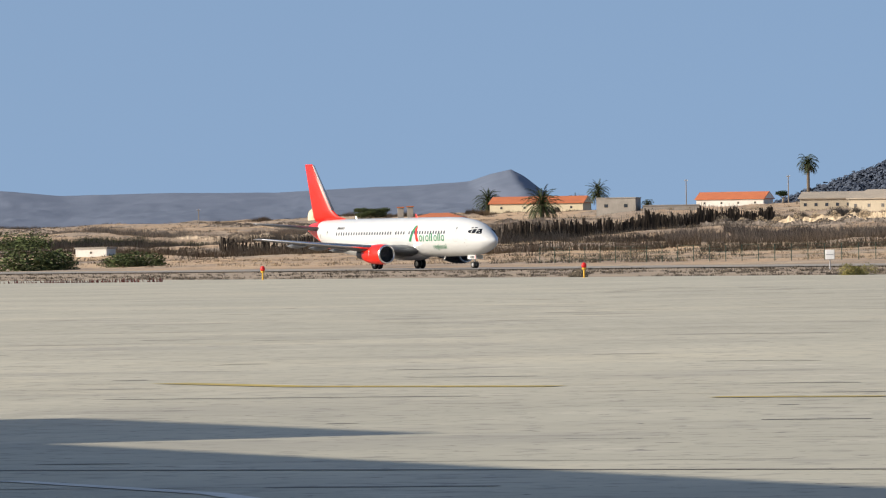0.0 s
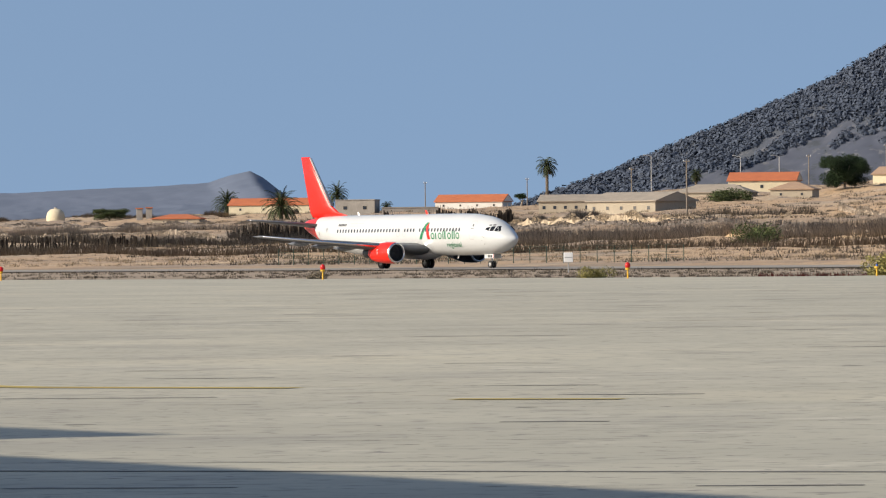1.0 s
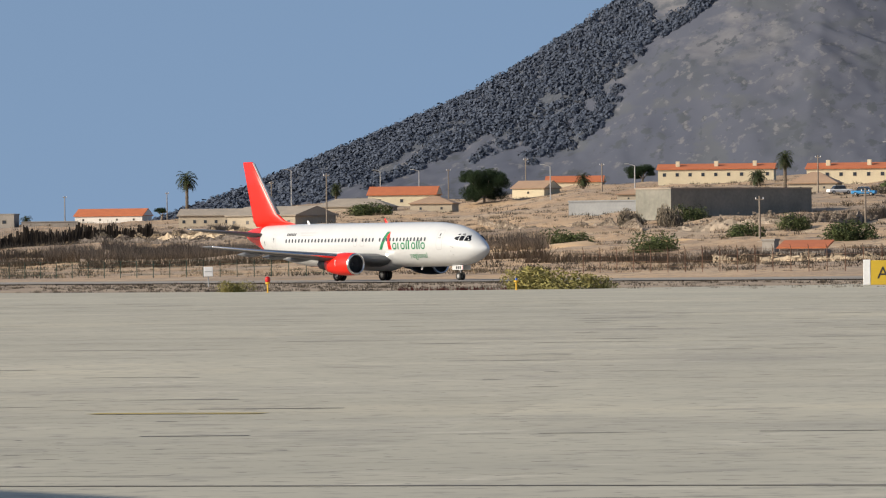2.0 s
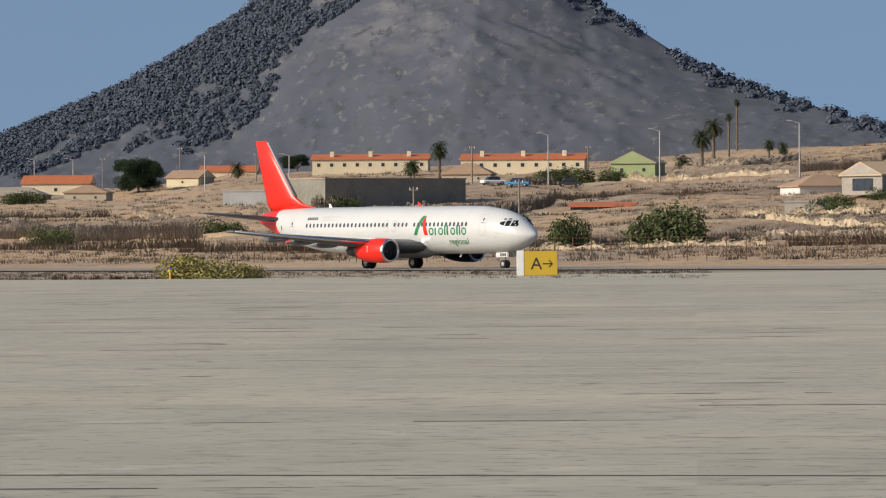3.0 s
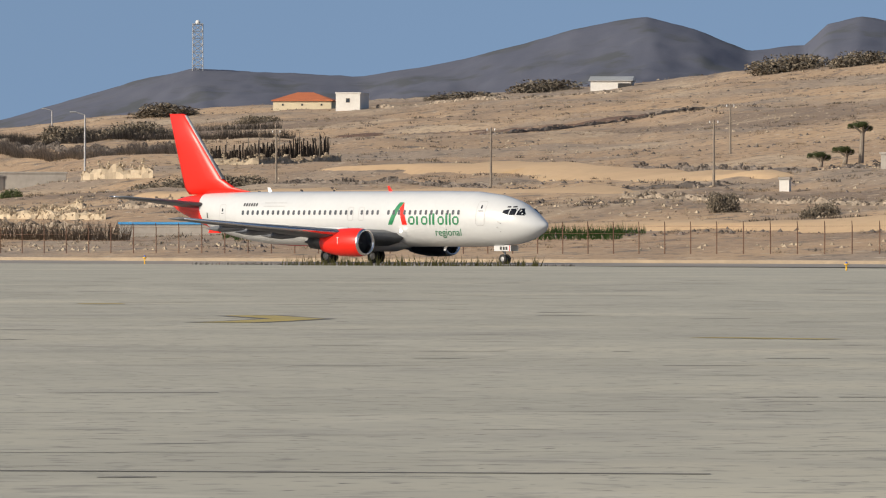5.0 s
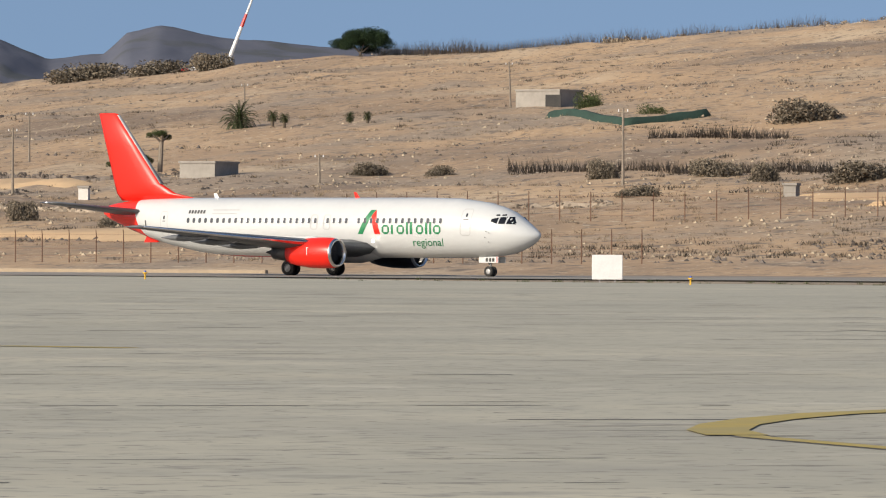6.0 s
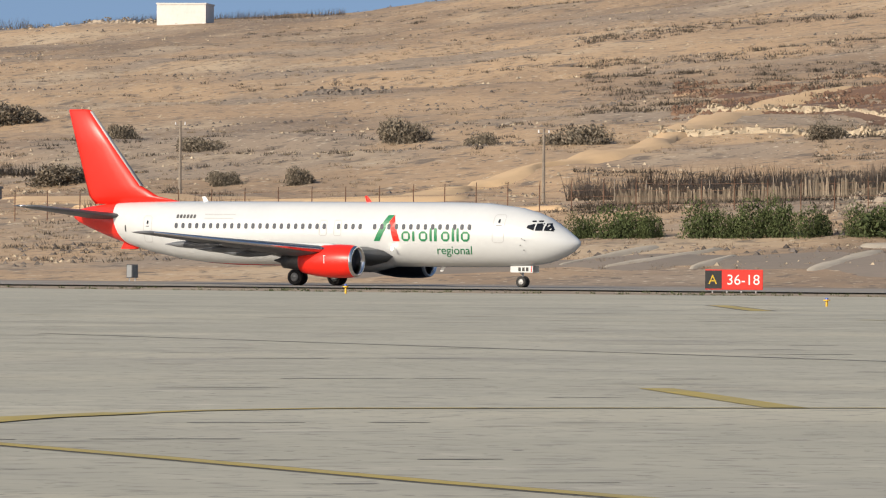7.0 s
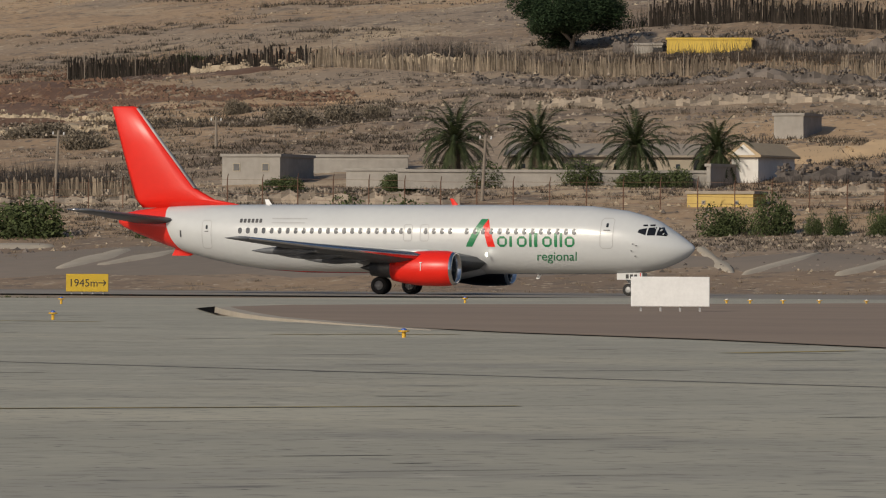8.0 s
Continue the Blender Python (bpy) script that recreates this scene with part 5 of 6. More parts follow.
for az, w, h in ((31.03, 44, 44), (31.35, 66, 56), (31.63, 40, 46), (32.07, 60, 58), (32.3, 44, 46), (32.52, 64, 62), (32.72, 44, 66), (33.0, 60, 48), (33.41, 48, 52), (33.78, 130, 70), (34.9, 50, 48), (35.2, 62, 50), (35.6, 60, 48), (36.0, 44, 46), (36.6, 80, 62), (37.1, 90, 58), (39.75, 70, 52), (40.18, 62, 66), (40.52, 26, 34), (40.71, 34, 42), (41.07, 30, 46)):
    d = 452 / (math.sin(radians(az)) * NX + math.cos(radians(az)) * NY)
    bush(az, d, w * d / 8200, h * d / 9800, LEAVES, "round green shrub in the planted row by the fence")
bush(6.27, 400, 5.8, 2.0, SHRUBS, "broad yellow-green shrub at the pavement edge", 0)
bush(6.0, 401, 3.0, 1.5, SHRUBS, "yellow-green shrub at the pavement edge", 0)
bush(6.62, 402, 2.6, 1.3, SHRUBS, "yellow-green shrub at the pavement edge", 0)
bush(3.5, 405, 2.6, .9, SHRUBS, "low yellow-green tuft at the pavement edge", 0)
bush(1.15, 430, 1.3, .75, TWIGS, "small dry shrub at the pavement edge", 0)


def tree(az, d, w, h, trunk, label, mesh=PINES):
    o = thing("tree", plot(az, d), label, "tree")
    bm = bmesh.new()
    tube(bm, (0, 0, -.4), (.2, 0, trunk), .32, .24, 9)
    for k in range(5):
        a = k * 1.26
        tube(bm, (.2, 0, trunk - .1), (w * .28 * math.cos(a), w * .28 * math.sin(a), trunk + (h - trunk) * .5), .16, .05, 6)
    part("trunk", bm, WOOD, o)
    n = 9 if w > 6 else 4
    for k in range(n):
        c = new("crown", mesh[k % 2])
        c.parent = o
        a, far = k * 2.4, (0.0 if k == 0 else rng.uniform(.2, .42) * w)
        up = rng.uniform(.14, .72) if k else .6
        c.location = (far * math.cos(a), far * math.sin(a), trunk + (h - trunk) * up)
        size = rng.uniform(.15, .26) if k else .25
        c.scale = (w * size, w * size, (h - trunk) * min(size * 1.35, 1.02 - up))
        c.rotation_euler.z = k * 2.1
    return o


tree(5.65, 1421, 12.6, 8.6, 1.2, "dense round pine tree between the houses")
tree(7.0, 1581, 8.0, 4.8, 1, "dark pine behind the terrace")
tree(22.33, 1221, 11.5, 6.2, 1, "dense round pine tree on the crest")
tree(38.44, 706, 13.4, 7.4, 1, "large dark pine on the upper slope")
tree(2.9, 1735, 5.3, 3.5, 1, "small pine behind the house")
tree(20.63, 742, 3.5, 4.9, 3.4, "slender umbrella-shaped tree with a bare trunk", LEAVES)
tree(20.28, 746, 2.9, 1.9, .6, "low round green tree", LEAVES)
tree(20.49, 741, 2.9, 2.0, .8, "low round green tree", LEAVES)


def frond_mesh(name, n, length, droop, seed, material, top=1.2, wide=.34):
    """A head of feathered fronds: each a bent rib with leaflets on both sides."""
    r, verts, faces = random.Random(seed), [], []
    for k in range(n):
        a = k * 2.399 + r.uniform(-.2, .2)
        el = top - (top + .75) * (k / n) ** .9
        p, v = Vector((0, 0, 0)), Vector((math.cos(a) * math.cos(el), math.sin(a) * math.cos(el), math.sin(el)))
        side = Vector((-math.sin(a), math.cos(a), 0))
        steps = 13
        bend = droop * r.uniform(.7, 1.35)
        reach = length * r.uniform(.8, 1.08)
        for i in range(steps):
            q = p + v * reach / steps
            wl = wide * reach * math.sin(math.pi * (i + 1.5) / (steps + 2.5)) ** .7 * .62
            for s in (-1, 1):
                for j in (0, .33, .66):
                    b = p.lerp(q, j)
                    k2 = wl * r.uniform(.7, 1.15)
                    tip = b + side * s * k2 * .8 + v * k2 * .8 - Vector((0, 0, k2 * r.uniform(.2, .6)))
                    i0 = len(verts)
                    verts += [b, b + v * reach / steps * .3, tip]
                    faces.append((i0, i0 + 1, i0 + 2))
            p = q
            v = (v - Vector((0, 0, bend * (i + 1) / steps))).normalized()
    me = bpy.data.meshes.new(name)
    me.from_pydata(verts, [], faces)
    me.materials.append(material)
    return me


HEADS = [frond_mesh("crown", 78, 1.0, .27, s, FROND, 1.4, .22) for s in (21, 22)]
FANS = [frond_mesh("crown", 40, 1.0, .34, 23, FROND, 1.3, .5)]
SKIRT = frond_mesh("skirt", 30, 1.0, .5, 24, DEADFROND, -.2, .4)


def palm(az, d, trunk, r, label, fan=False, skirt=True, z=None):
    o = thing("palm_tree", plot(az, d, z), label, "palm tree")
    bm = bmesh.new()
    for k in range(8):
        tube(bm, (0, 0, -.3 + (trunk + .3) * k / 8), (0, 0, -.3 + (trunk + .3) * (k + 1) / 8 - .01), .07 * r + .12, .07 * r + .17, 10)
    part("trunk", bm, BARK, o, "rough brown trunk")
    c = new("crown", (FANS if fan else HEADS)[0 if fan else rng.randrange(2)])
    c.parent, c.location.z, c.scale, c.rotation_euler.z = o, trunk, (r, r, r), rng.uniform(0, 6)
    if skirt:
        c = new("skirt", SKIRT)
        c.parent, c.location.z, c.scale = o, trunk - .05, (r * .55, r * .55, r * .8)
    return o


for az, d, tr, r in ((37.46, 531, 3.5, 3.9), (38.16, 530, 3.4, 3.8), (39.0, 525, 2.8, 3.7), (39.7, 522, 2.5, 3.3)):
    palm(az, d, tr, r, "broad date palm with arching dark fronds in a walled garden", skirt=False)
for az, d, tr, r in ((.39, 1799, 3.3, 4.8), (.85, 1545, 3.4, 5.5), (1.14, 1692, 2.6, 3.1), (1.33, 1667, 4.8, 3.9), (21.31, 858, 1.0, 3.0)):
    palm(az, d, tr, r, "date palm with a wide crown beside the houses", skirt=False)
for az, d, tr, r in ((3.12, 1635, 9.9, 3.3), (4.39, 1636, 3.9, 2.2), (8.22, 1227, 6.4, 2.3), (7.98, 1407, 2.1, 2.4), (10.46, 1319, 6.0, 2.7), (10.56, 1383, 7.0, 2.8), (10.69, 1432, 8.4, 1.2), (10.76, 1446, 10.2, 1.1),
                     (11.03, 1337, 2.5, 1.6), (11.15, 1327, 2.7, 1.7), (21.59, 855, 1.4, 1.0), (21.69, 851, 1.3, 0.9), (6.5, 1438, 2.4, 2.2), (9.9, 1297, 1.1, 2.2), (22.4, 839, 1.0, 0.8), (22.25, 844, 1.0, 0.9), (10.3, 1326, 1.1, 2.9), (8.0, 1362, 1.8, 1.8), (1.75, 1607, 1.9, 2.2)):
    palm(az, d, tr, r, "fan palm with a shaggy skirt of dead fronds", True)


# ---- cars by the houses, tank, gate pillars, cabinet on a post ----
def parked_car(az, d, paint, label, turn):
    c = thing("car", plot(az, d, None, turn), label, "car", "cars parked by the houses")
    bm = cube(-2.1, 2.1, -.85, .85, .3, .85, .12)
    part("body", bm, paint, c)
    bm = cube(-1.3, 1.1, -.75, .75, .85, 1.45, .1)
    for v in bm.verts:
        if v.co.z > 1.2:
            v.co.x *= .72
            v.co.y *= .88
    part("cabin", bm, GLASS, c, "dark glazed cabin")
    part("car_roof", cube(-.85, .7, -.62, .62, 1.455, 1.5, .02), paint, c)
    for x in (-1.3, 1.3):
        for y in (-.82, .82):
            w = part("wheel", spin(bmesh.new(), [(-.1, .02), (-.1, .3), (.1, .3), (.1, .02)], "y", 16, (x, y, .31)), BLACK, c)
            part("rim", spin(bmesh.new(), [(-.11, .01), (-.11, .17), (.11, .17), (.11, .01)], "y", 12, (x, y, .31)), STEELPOLE, w)
    return c


parked_car(9.33, 1139, DARKMETAL, "dark grey car parked on the lane by the houses", 8)
parked_car(8.89, 1134, BLUESHEET, "blue car parked beside the bungalow", -12)
parked_car(8.68, 1142, SIGNWHITE, "white car parked beside the bungalow", 20)
tank = thing("water_tank", plot(-1.07, 1795), "round pale plastered water tank in the fields", "tank")
bm = bmesh.new()
spin(bm, [(-.5, 2.4), (1.4, 2.5), (2.6, 2.2), (3.4, 1.4), (3.7, .05)], "z", 24)
part("shell", bm, CREAM, tank, smooth=True)
part("hatch", tube(bmesh.new(), (0, 0, 3.65), (0, 0, 3.9), .4, .4, 12), GREYWALL, tank)
for az in (-.357, -.275):
    p = thing("gate_pillar", plot(az, 1630), "stone gate pillar with a red cap", "pillar", "gate pillars")
    part("shaft", cube(-.75, .75, -.75, .75, -.3, 2.5, .06), GREYWALL, p)
    part("cap", cube(-.95, .95, -.95, .95, 2.5, 2.75, .06), TILE, p, "red tile cap")
house(-.05, 1600, 11.5, 1.3, 8, BEIGE, TILE, "hip", "low beige house with a faded red roof behind dry scrub", -10, 2, 1.0)
tree(-.62, 1780, 10, 3.4, .6, "broad low green tree in the fields", LEAVES)
house(-3.0, 985, 4.8, 1.2, 4, WHITEWALL, GREYWALL, "flat", "pale crumbling block hut in the fields", -20, 1, name="hut")
c = thing("instrument_cabinet", plot(3.295, 520, 0), "white instrument cabinet on a thin post", "cabinet")
part("post", tube(bmesh.new(), (0, 0, -.05), (0, 0, .75), .05, .05, 8), STEELPOLE, c)
part("case", cube(-.36, .36, -.2, .2, .75, 1.5, .03), SIGNWHITE, c, "white metal case")
part("vent", cube(-.28, .28, -.215, -.2, 1.1, 1.16), METALSHEET, c)


def board_screen(name, line, h, label, material, step=.55, seed=1):
    """A ragged screen of upright boards or cloth strips along the field edge, on posts."""
    r = random.Random(seed)
    o = thing(name, pose(0, 0, 0), label, "fence")
    posts, strips = bmesh.new(), bmesh.new()
    for (a0, d0), (a1, d1) in zip(line, line[1:]):
        length = math.hypot(d1 - d0, math.radians(a1 - a0) * (d0 + d1) / 2)
        n = max(1, int(length / step))
        for i in range(n):
            k = (i + .5) / n
            az, d = a0 + (a1 - a0) * k, d0 + (d1 - d0) * k
            x, y = d * math.sin(radians(az)), d * math.cos(radians(az))
            z = rough_z(x, y)
            m = pose(x, y, z, r.gauss(0, 3), r.gauss(0, 4), -az + r.gauss(0, 12))
            hh = h * r.uniform(.6, 1.1) * (.85 + .3 * noise.noise(Vector((x * .4, y * .4, 0))))
            if r.random() < .95:
                v = [strips.verts.new(m @ Vector(p)) for p in ((-step * .5, -.04, -.3), (step * .5, -.04, -.3), (step * .5, .04, -.3), (-step * .5, .04, -.3), (-step * .5, -.04, hh), (step * .5, -.04, hh * r.uniform(.9, 1.05)), (step * .5, .04, hh), (-step * .5, .04, hh))]
                for f in ((4, 5, 6, 7), (0, 1, 5, 4), (1, 2, 6, 5), (2, 3, 7, 6), (3, 0, 4, 7)):
                    strips.faces.new([v[j] for j in f])
            if i % max(5, int(3 / step)) == 0:
                tube(posts, (x, y, z - .3), (x, y, z + h * 1.15), .06, .05, 5)
    tagged(part("screen_cloth", strips, material, o), "upright ragged strips", kind="stuff")
    tagged(part("post_line", posts, WOOD, o), "weathered wooden posts", kind="stuff")
    return o


board_screen("screen_fence", [(.5, 1010), (1.39, 1050), (2.24, 1180), (2.82, 1230)], 3.0, "dark ragged brushwood screen along the fields", BRUSH, .2, 5)
board_screen("screen_fence", [(-1.9, 1010), (-.2, 985)], 2.4, "dark ragged brushwood screen along the fields", BRUSH, .2, 6)
board_screen("screen_fence", [(14.85, 889), (15.5, 890), (16.1, 894)], 2.9, "dark reed screen on the slope", BRUSH, .16, 9)
board_screen("screen_fence", [(34.15, 722), (35.2, 705), (36.3, 690)], 2.7, "dark ragged reed screen on the upper slope", BRUSH, .14, 10)
board_screen("screen_fence", [(36.2, 676), (37.9, 660), (39.4, 648), (41.6, 634)], 2.1, "pale dry reed screen on the upper slope", REEDMAT, .13, 11)
board_screen("screen_fence", [(39.1, 722), (41.6, 700)], 3.0, "dark reed screen behind the container", BRUSH, .14, 12)
board_screen("screen_fence", [(31.3, 545), (33.0, 535), (34.9, 523)], 1.7, "grey dry reed screen below the field", REEDMAT, .12, 13)


# ---- perimeter fence ----
def fence(name, line, step, h, label, mat_post=RUST, wires=4, angled=True):
    f = thing(name, pose(0, 0, 0), label, "fence")
    post = tube(bmesh.new(), (0, 0, -.2), (0, 0, h), .045, .045, 6)
    if angled:
        tube(post, (0, 0, h), (.0, -.35, h + .4), .035, .03, 6)
    proto = None
    wire = bmesh.new()
    last = None
    for (s0, q0), (s1, q1) in zip(line, line[1:]):
        n = max(1, int(math.hypot(s1 - s0, q1 - q0) / step))
        for i in range(n):
            x, y, _ = sq(s0 + (s1 - s0) * i / n, q0 + (q1 - q0) * i / n)
            z = rough_z(x, y)
            if proto is None:
                proto = part("post", post, mat_post, f)
            else:
                o = new("post", proto.data)
                o.parent = f
                proto_next = o
            (proto if last is None else proto_next).matrix_basis = pose(x, y, z, 0, 0, -25)
            if last is not None:
                for k in range(wires):
                    zz = h * (k + 1) / wires
                    tube(wire, last + Vector((0, 0, zz)), Vector((x, y, z + zz)), .012, .012, 3, False)
            last = Vector((x, y, z))
    part("wire", wire, mat_post, f)
    return f


fence("perimeter_fence", [(-520, 424), (-420, 424), (-330, 424), (-268, 424)], 2.6, 2.2, "rusty wire perimeter fence with angled post tops")
fence("perimeter_fence", [(-330, 470), (-250, 476), (-150, 468), (-60, 462), (20, 462)], 2.9, 2.1, "wire perimeter fence with angled post tops along the slope")
fence("field_fence", [(-640, 424), (-560, 424)], 3.0, 1.8, "green mesh fence beside the fields", NET, 5, False)


# ---- walls of stacked stone, reed screens, loose cover ----
def stone_row(name, line, h, size, material, label, seed, spread=.35, kind="stuff"):
    r, verts, faces = random.Random(seed), [], []
    size *= .44
    for (a0, d0), (a1, d1) in zip(line, line[1:]):
        length = math.hypot(d1 - d0, math.radians(a1 - a0) * (d0 + d1) / 2)
        for _ in range(int(length * h / (size * size) * 1.1)):
            k = r.random()
            az, d = a0 + (a1 - a0) * k, d0 + (d1 - d0) * k + r.gauss(0, spread)
            x, y = d * math.sin(radians(az)), d * math.cos(radians(az))
            z = rough_z(x, y) + r.random() ** 1.3 * h * (.6 + .25 * math.sin(k * 40 + seed))
            s = size * r.uniform(.5, 1.1)
            i = len(verts)
            for u in ((-1, -1, -1), (1, -1, -1), (1, 1, -1), (-1, 1, -1), (-1, -1, 1), (1, -1, 1), (1, 1, 1), (-1, 1, 1)):
                verts.append((x + s * .6 * u[0] * r.uniform(.6, 1), y + s * .6 * u[1] * r.uniform(.6, 1), z + s * .45 * u[2] * r.uniform(.6, 1)))
            faces += [tuple(i + j for j in f) for f in ((3, 2, 1, 0), (4, 5, 6, 7), (0, 1, 5, 4), (1, 2, 6, 5), (2, 3, 7, 6), (3, 0, 4, 7))]
    for (a0, d0), (a1, d1) in zip(line, line[1:]):
        n = max(2, int(math.hypot(d1 - d0, math.radians(a1 - a0) * (d0 + d1) / 2) / .7))
        last = None
        for i in range(n + 1):
            k = i / n
            az, d = a0 + (a1 - a0) * k, d0 + (d1 - d0) * k
            top = h * (.42 + .4 * noise.noise(Vector((az * 9, d * .1, seed))))
            now = []
            for off, up in ((-.75, -.3), (-.5, top * .5), (-.25, top), (.25, top * r.uniform(.8, 1.05)), (.75, -.3)):
                e = d + off * (.6 + .5 * h) + r.gauss(0, .08)
                x, y = e * math.sin(radians(az)), e * math.cos(radians(az))
                now.append((x, y, rough_z(x, y) + up + (r.gauss(0, .1) if up > 0 else 0)))
            if last:
                for j in range(4):
                    b = len(verts)
                    verts += [last[j], last[j + 1], now[j + 1], now[j]]
                    faces.append((b, b + 1, b + 2, b + 3))
            last = now
    return tagged(raw(name, verts, faces, material), label, "stone wall", kind=kind)


def reeds(name, line, h, label, seed, material=REED, density=9, spread=.6):
    """An upright screen of dry stalks with a ragged top."""
    r, verts, faces = random.Random(seed), [], []
    for (a0, d0), (a1, d1) in zip(line, line[1:]):
        length = math.hypot(d1 - d0, math.radians(a1 - a0) * (d0 + d1) / 2)
        for _ in range(int(length * density * 2.2)):
            k = r.random()
            az, d = a0 + (a1 - a0) * k, d0 + (d1 - d0) * k + r.gauss(0, spread)
            x, y = d * math.sin(radians(az)), d * math.cos(radians(az))
            z = rough_z(x, y) - .1
            hh = h * r.uniform(.45, 1.1) * (.8 + .3 * noise.noise(Vector((x * .12, y * .12, 0))))
            w, lean = r.uniform(.025, .065), r.gauss(0, .3) * hh
            i = len(verts)
            verts += [(x - w, y, z), (x + w, y + w, z), (x + lean, y + r.gauss(0, .1), z + hh)]
            faces.append((i, i + 1, i + 2))
    return tagged(raw(name, verts, faces, material), label, "dry reeds", kind="stuff")


for line, h, size, material, label in (
        ([(-4.5, 1836), (-1.0, 1578), (1.0, 1321)], 1.5, .6, DARKSTONE, "long dark dry stone wall across the fields"),
        ([(-4.5, 1390), (-2.0, 1291), (.3, 1107)], 1.2, .55, STONE, "low dry stone wall across the fields"),
        ([(2.5, 1118), (3.5, 1086), (5.2, 989)], 2.2, .6, PALESTONE, "pale collapsed stone terrace wall"),
        ([(2.2, 1038), (3.6, 980), (5.6, 925)], 1.3, .55, DARKSTONE, "dark low stone wall below the terrace"),
        ([(3.4, 901), (5.0, 866), (6.0, 838)], 1.3, .55, STONE, "low dry stone wall among reeds"),
        ([(5.6, 1069), (7.0, 927)], 1.5, .6, STONE, "tumbled stone wall below the houses"),
        ([(7.3, 871), (8.2, 862), (9.0, 920)], 2.2, .7, STONE, "heap of rubble and stones on the bank"),
        ([(7.6, 705), (9.2, 689), (11.0, 669)], 1.1, .5, PALESTONE, "low pale stone wall near the runway"),
        ([(8.8, 722), (10.2, 708), (11.2, 695)], 1.0, .5, DARKSTONE, "low dark stone wall near the runway"),
        ([(9.3, 1253), (10.3, 1147), (11.2, 1135)], 1.8, .6, PALESTONE, "pale stone terrace wall by the road"),
        ([(10.2, 1287), (10.8, 1237), (11.3, 1245)], 2.0, .6, STONE, "rough stone terrace below the palms"),
        ([(10.8, 816), (12.0, 763), (14.0, 707)], 1.5, .55, PALESTONE, "pale terrace wall of stacked stones"),
        ([(11.0, 753), (12.4, 710), (14.2, 672)], 1.4, .55, PALESTONE, "pale terrace wall of stacked stones"),
        ([(11.0, 719), (12.6, 678), (14.0, 651)], 1.2, .55, STONE, "low terrace wall of stacked stones"),
        ([(10.6, 781), (12.2, 735), (13.6, 701)], .9, .55, DARKSTONE, "dark shaded stone wall on a terrace"),
        ([(11.6, 1281), (12.6, 1213), (13.5, 1196)], 1.3, .6, STONE, "stone wall along the rise"),
        ([(13.1, 1071), (14.2, 997), (14.9, 979)], 1.5, .6, DARKSTONE, "dark stone wall on the rise"),
        ([(14.0, 828), (14.6, 817)], 2.5, .8, PALESTONE, "heap of pale boulders"),
        ([(14.9, 848), (15.5, 846), (16.2, 870)], 1.5, .6, PALESTONE, "pale stone wall under a reed screen"),
        ([(15.1, 684), (15.6, 676), (16.15, 674)], 1.8, .55, DARKSTONE, "short dark stone wall in the field"),
        ([(14.3, 690), (15.0, 679)], 1.4, .55, STONE, "stone terrace wall above the basin"),
        ([(15.6, 760), (18.0, 708), (19.6, 704)], .7, .55, DARKSTONE, "scattered dark stones along a terrace edge"),
        ([(16.4, 991), (17.6, 986), (19.3, 1012)], .7, .7, DARKSTONE, "scattered dark stones along a field edge"),
        ([(16.5, 1249), (17.8, 1210), (18.6, 1191)], .8, .7, STONE, "scattered stones near the crest"),
        ([(18.7, 775), (19.8, 736), (20.9, 723)], 1.0, .6, DARKSTONE, "dark rubble on the slope"),
        ([(18.6, 657), (20.2, 631), (22.5, 604), (24.5, 594)], .9, .5, STONE, "eroded stony terrace edge"),
        ([(24.4, 1203), (25.4, 1183), (26.3, 1166)], 1.4, .6, PALESTONE, "pale stone wall on the crest"),
        ([(26.3, 1151), (27.4, 1121)], 1.6, .6, STONE, "rough stone wall on the crest"),
        ([(28.6, 786), (29.4, 771)], 1.0, .7, DARKSTONE, "dark row of stones in the field"),
        ([(28.3, 521), (29.6, 520), (30.4, 520)], .8, .5, DARKSTONE, "dark rubble below the fence"),
        ([(33.2, 521), (34.6, 517), (37.5, 505)], 1.5, .5, STONE, "long stone wall below the huts"),
        ([(31.6, 632), (32.6, 627), (34.5, 612)], .9, .7, PALESTONE, "pale stony terrace edge"),
        ([(32.0, 671), (33.4, 655), (35.4, 625)], 1.0, .7, PALESTONE, "pale stony terrace edge"),
        ([(35.2, 697), (36.2, 685), (37.6, 671)], 1.4, .55, PALESTONE, "pale wall below a dark hedge"),
        ([(37.6, 652), (39.2, 639), (41.6, 626)], 1.6, .6, DARKSTONE, "long dark stone wall on the upper slope"),
        ([(37.9, 614), (39.4, 608), (41.6, 597)], 1.6, .7, STONE, "broken stone wall above the palms"),
        ([(40.2, 520), (41.6, 525)], 1.8, .7, DARKSTONE, "heap of dark rubble beside the outbuilding"),
        ([(40.4, 507), (41.6, 505)], 1.2, .7, STONE, "rubble on the bank"),
        ([(38.8, 701), (41.6, 680)], 2.4, .7, DARKSTONE, "dark stone terrace by the container")):
    stone_row("dry_stone_wall", line, h, size, material, label, int(line[0][0] * 31 + 400))
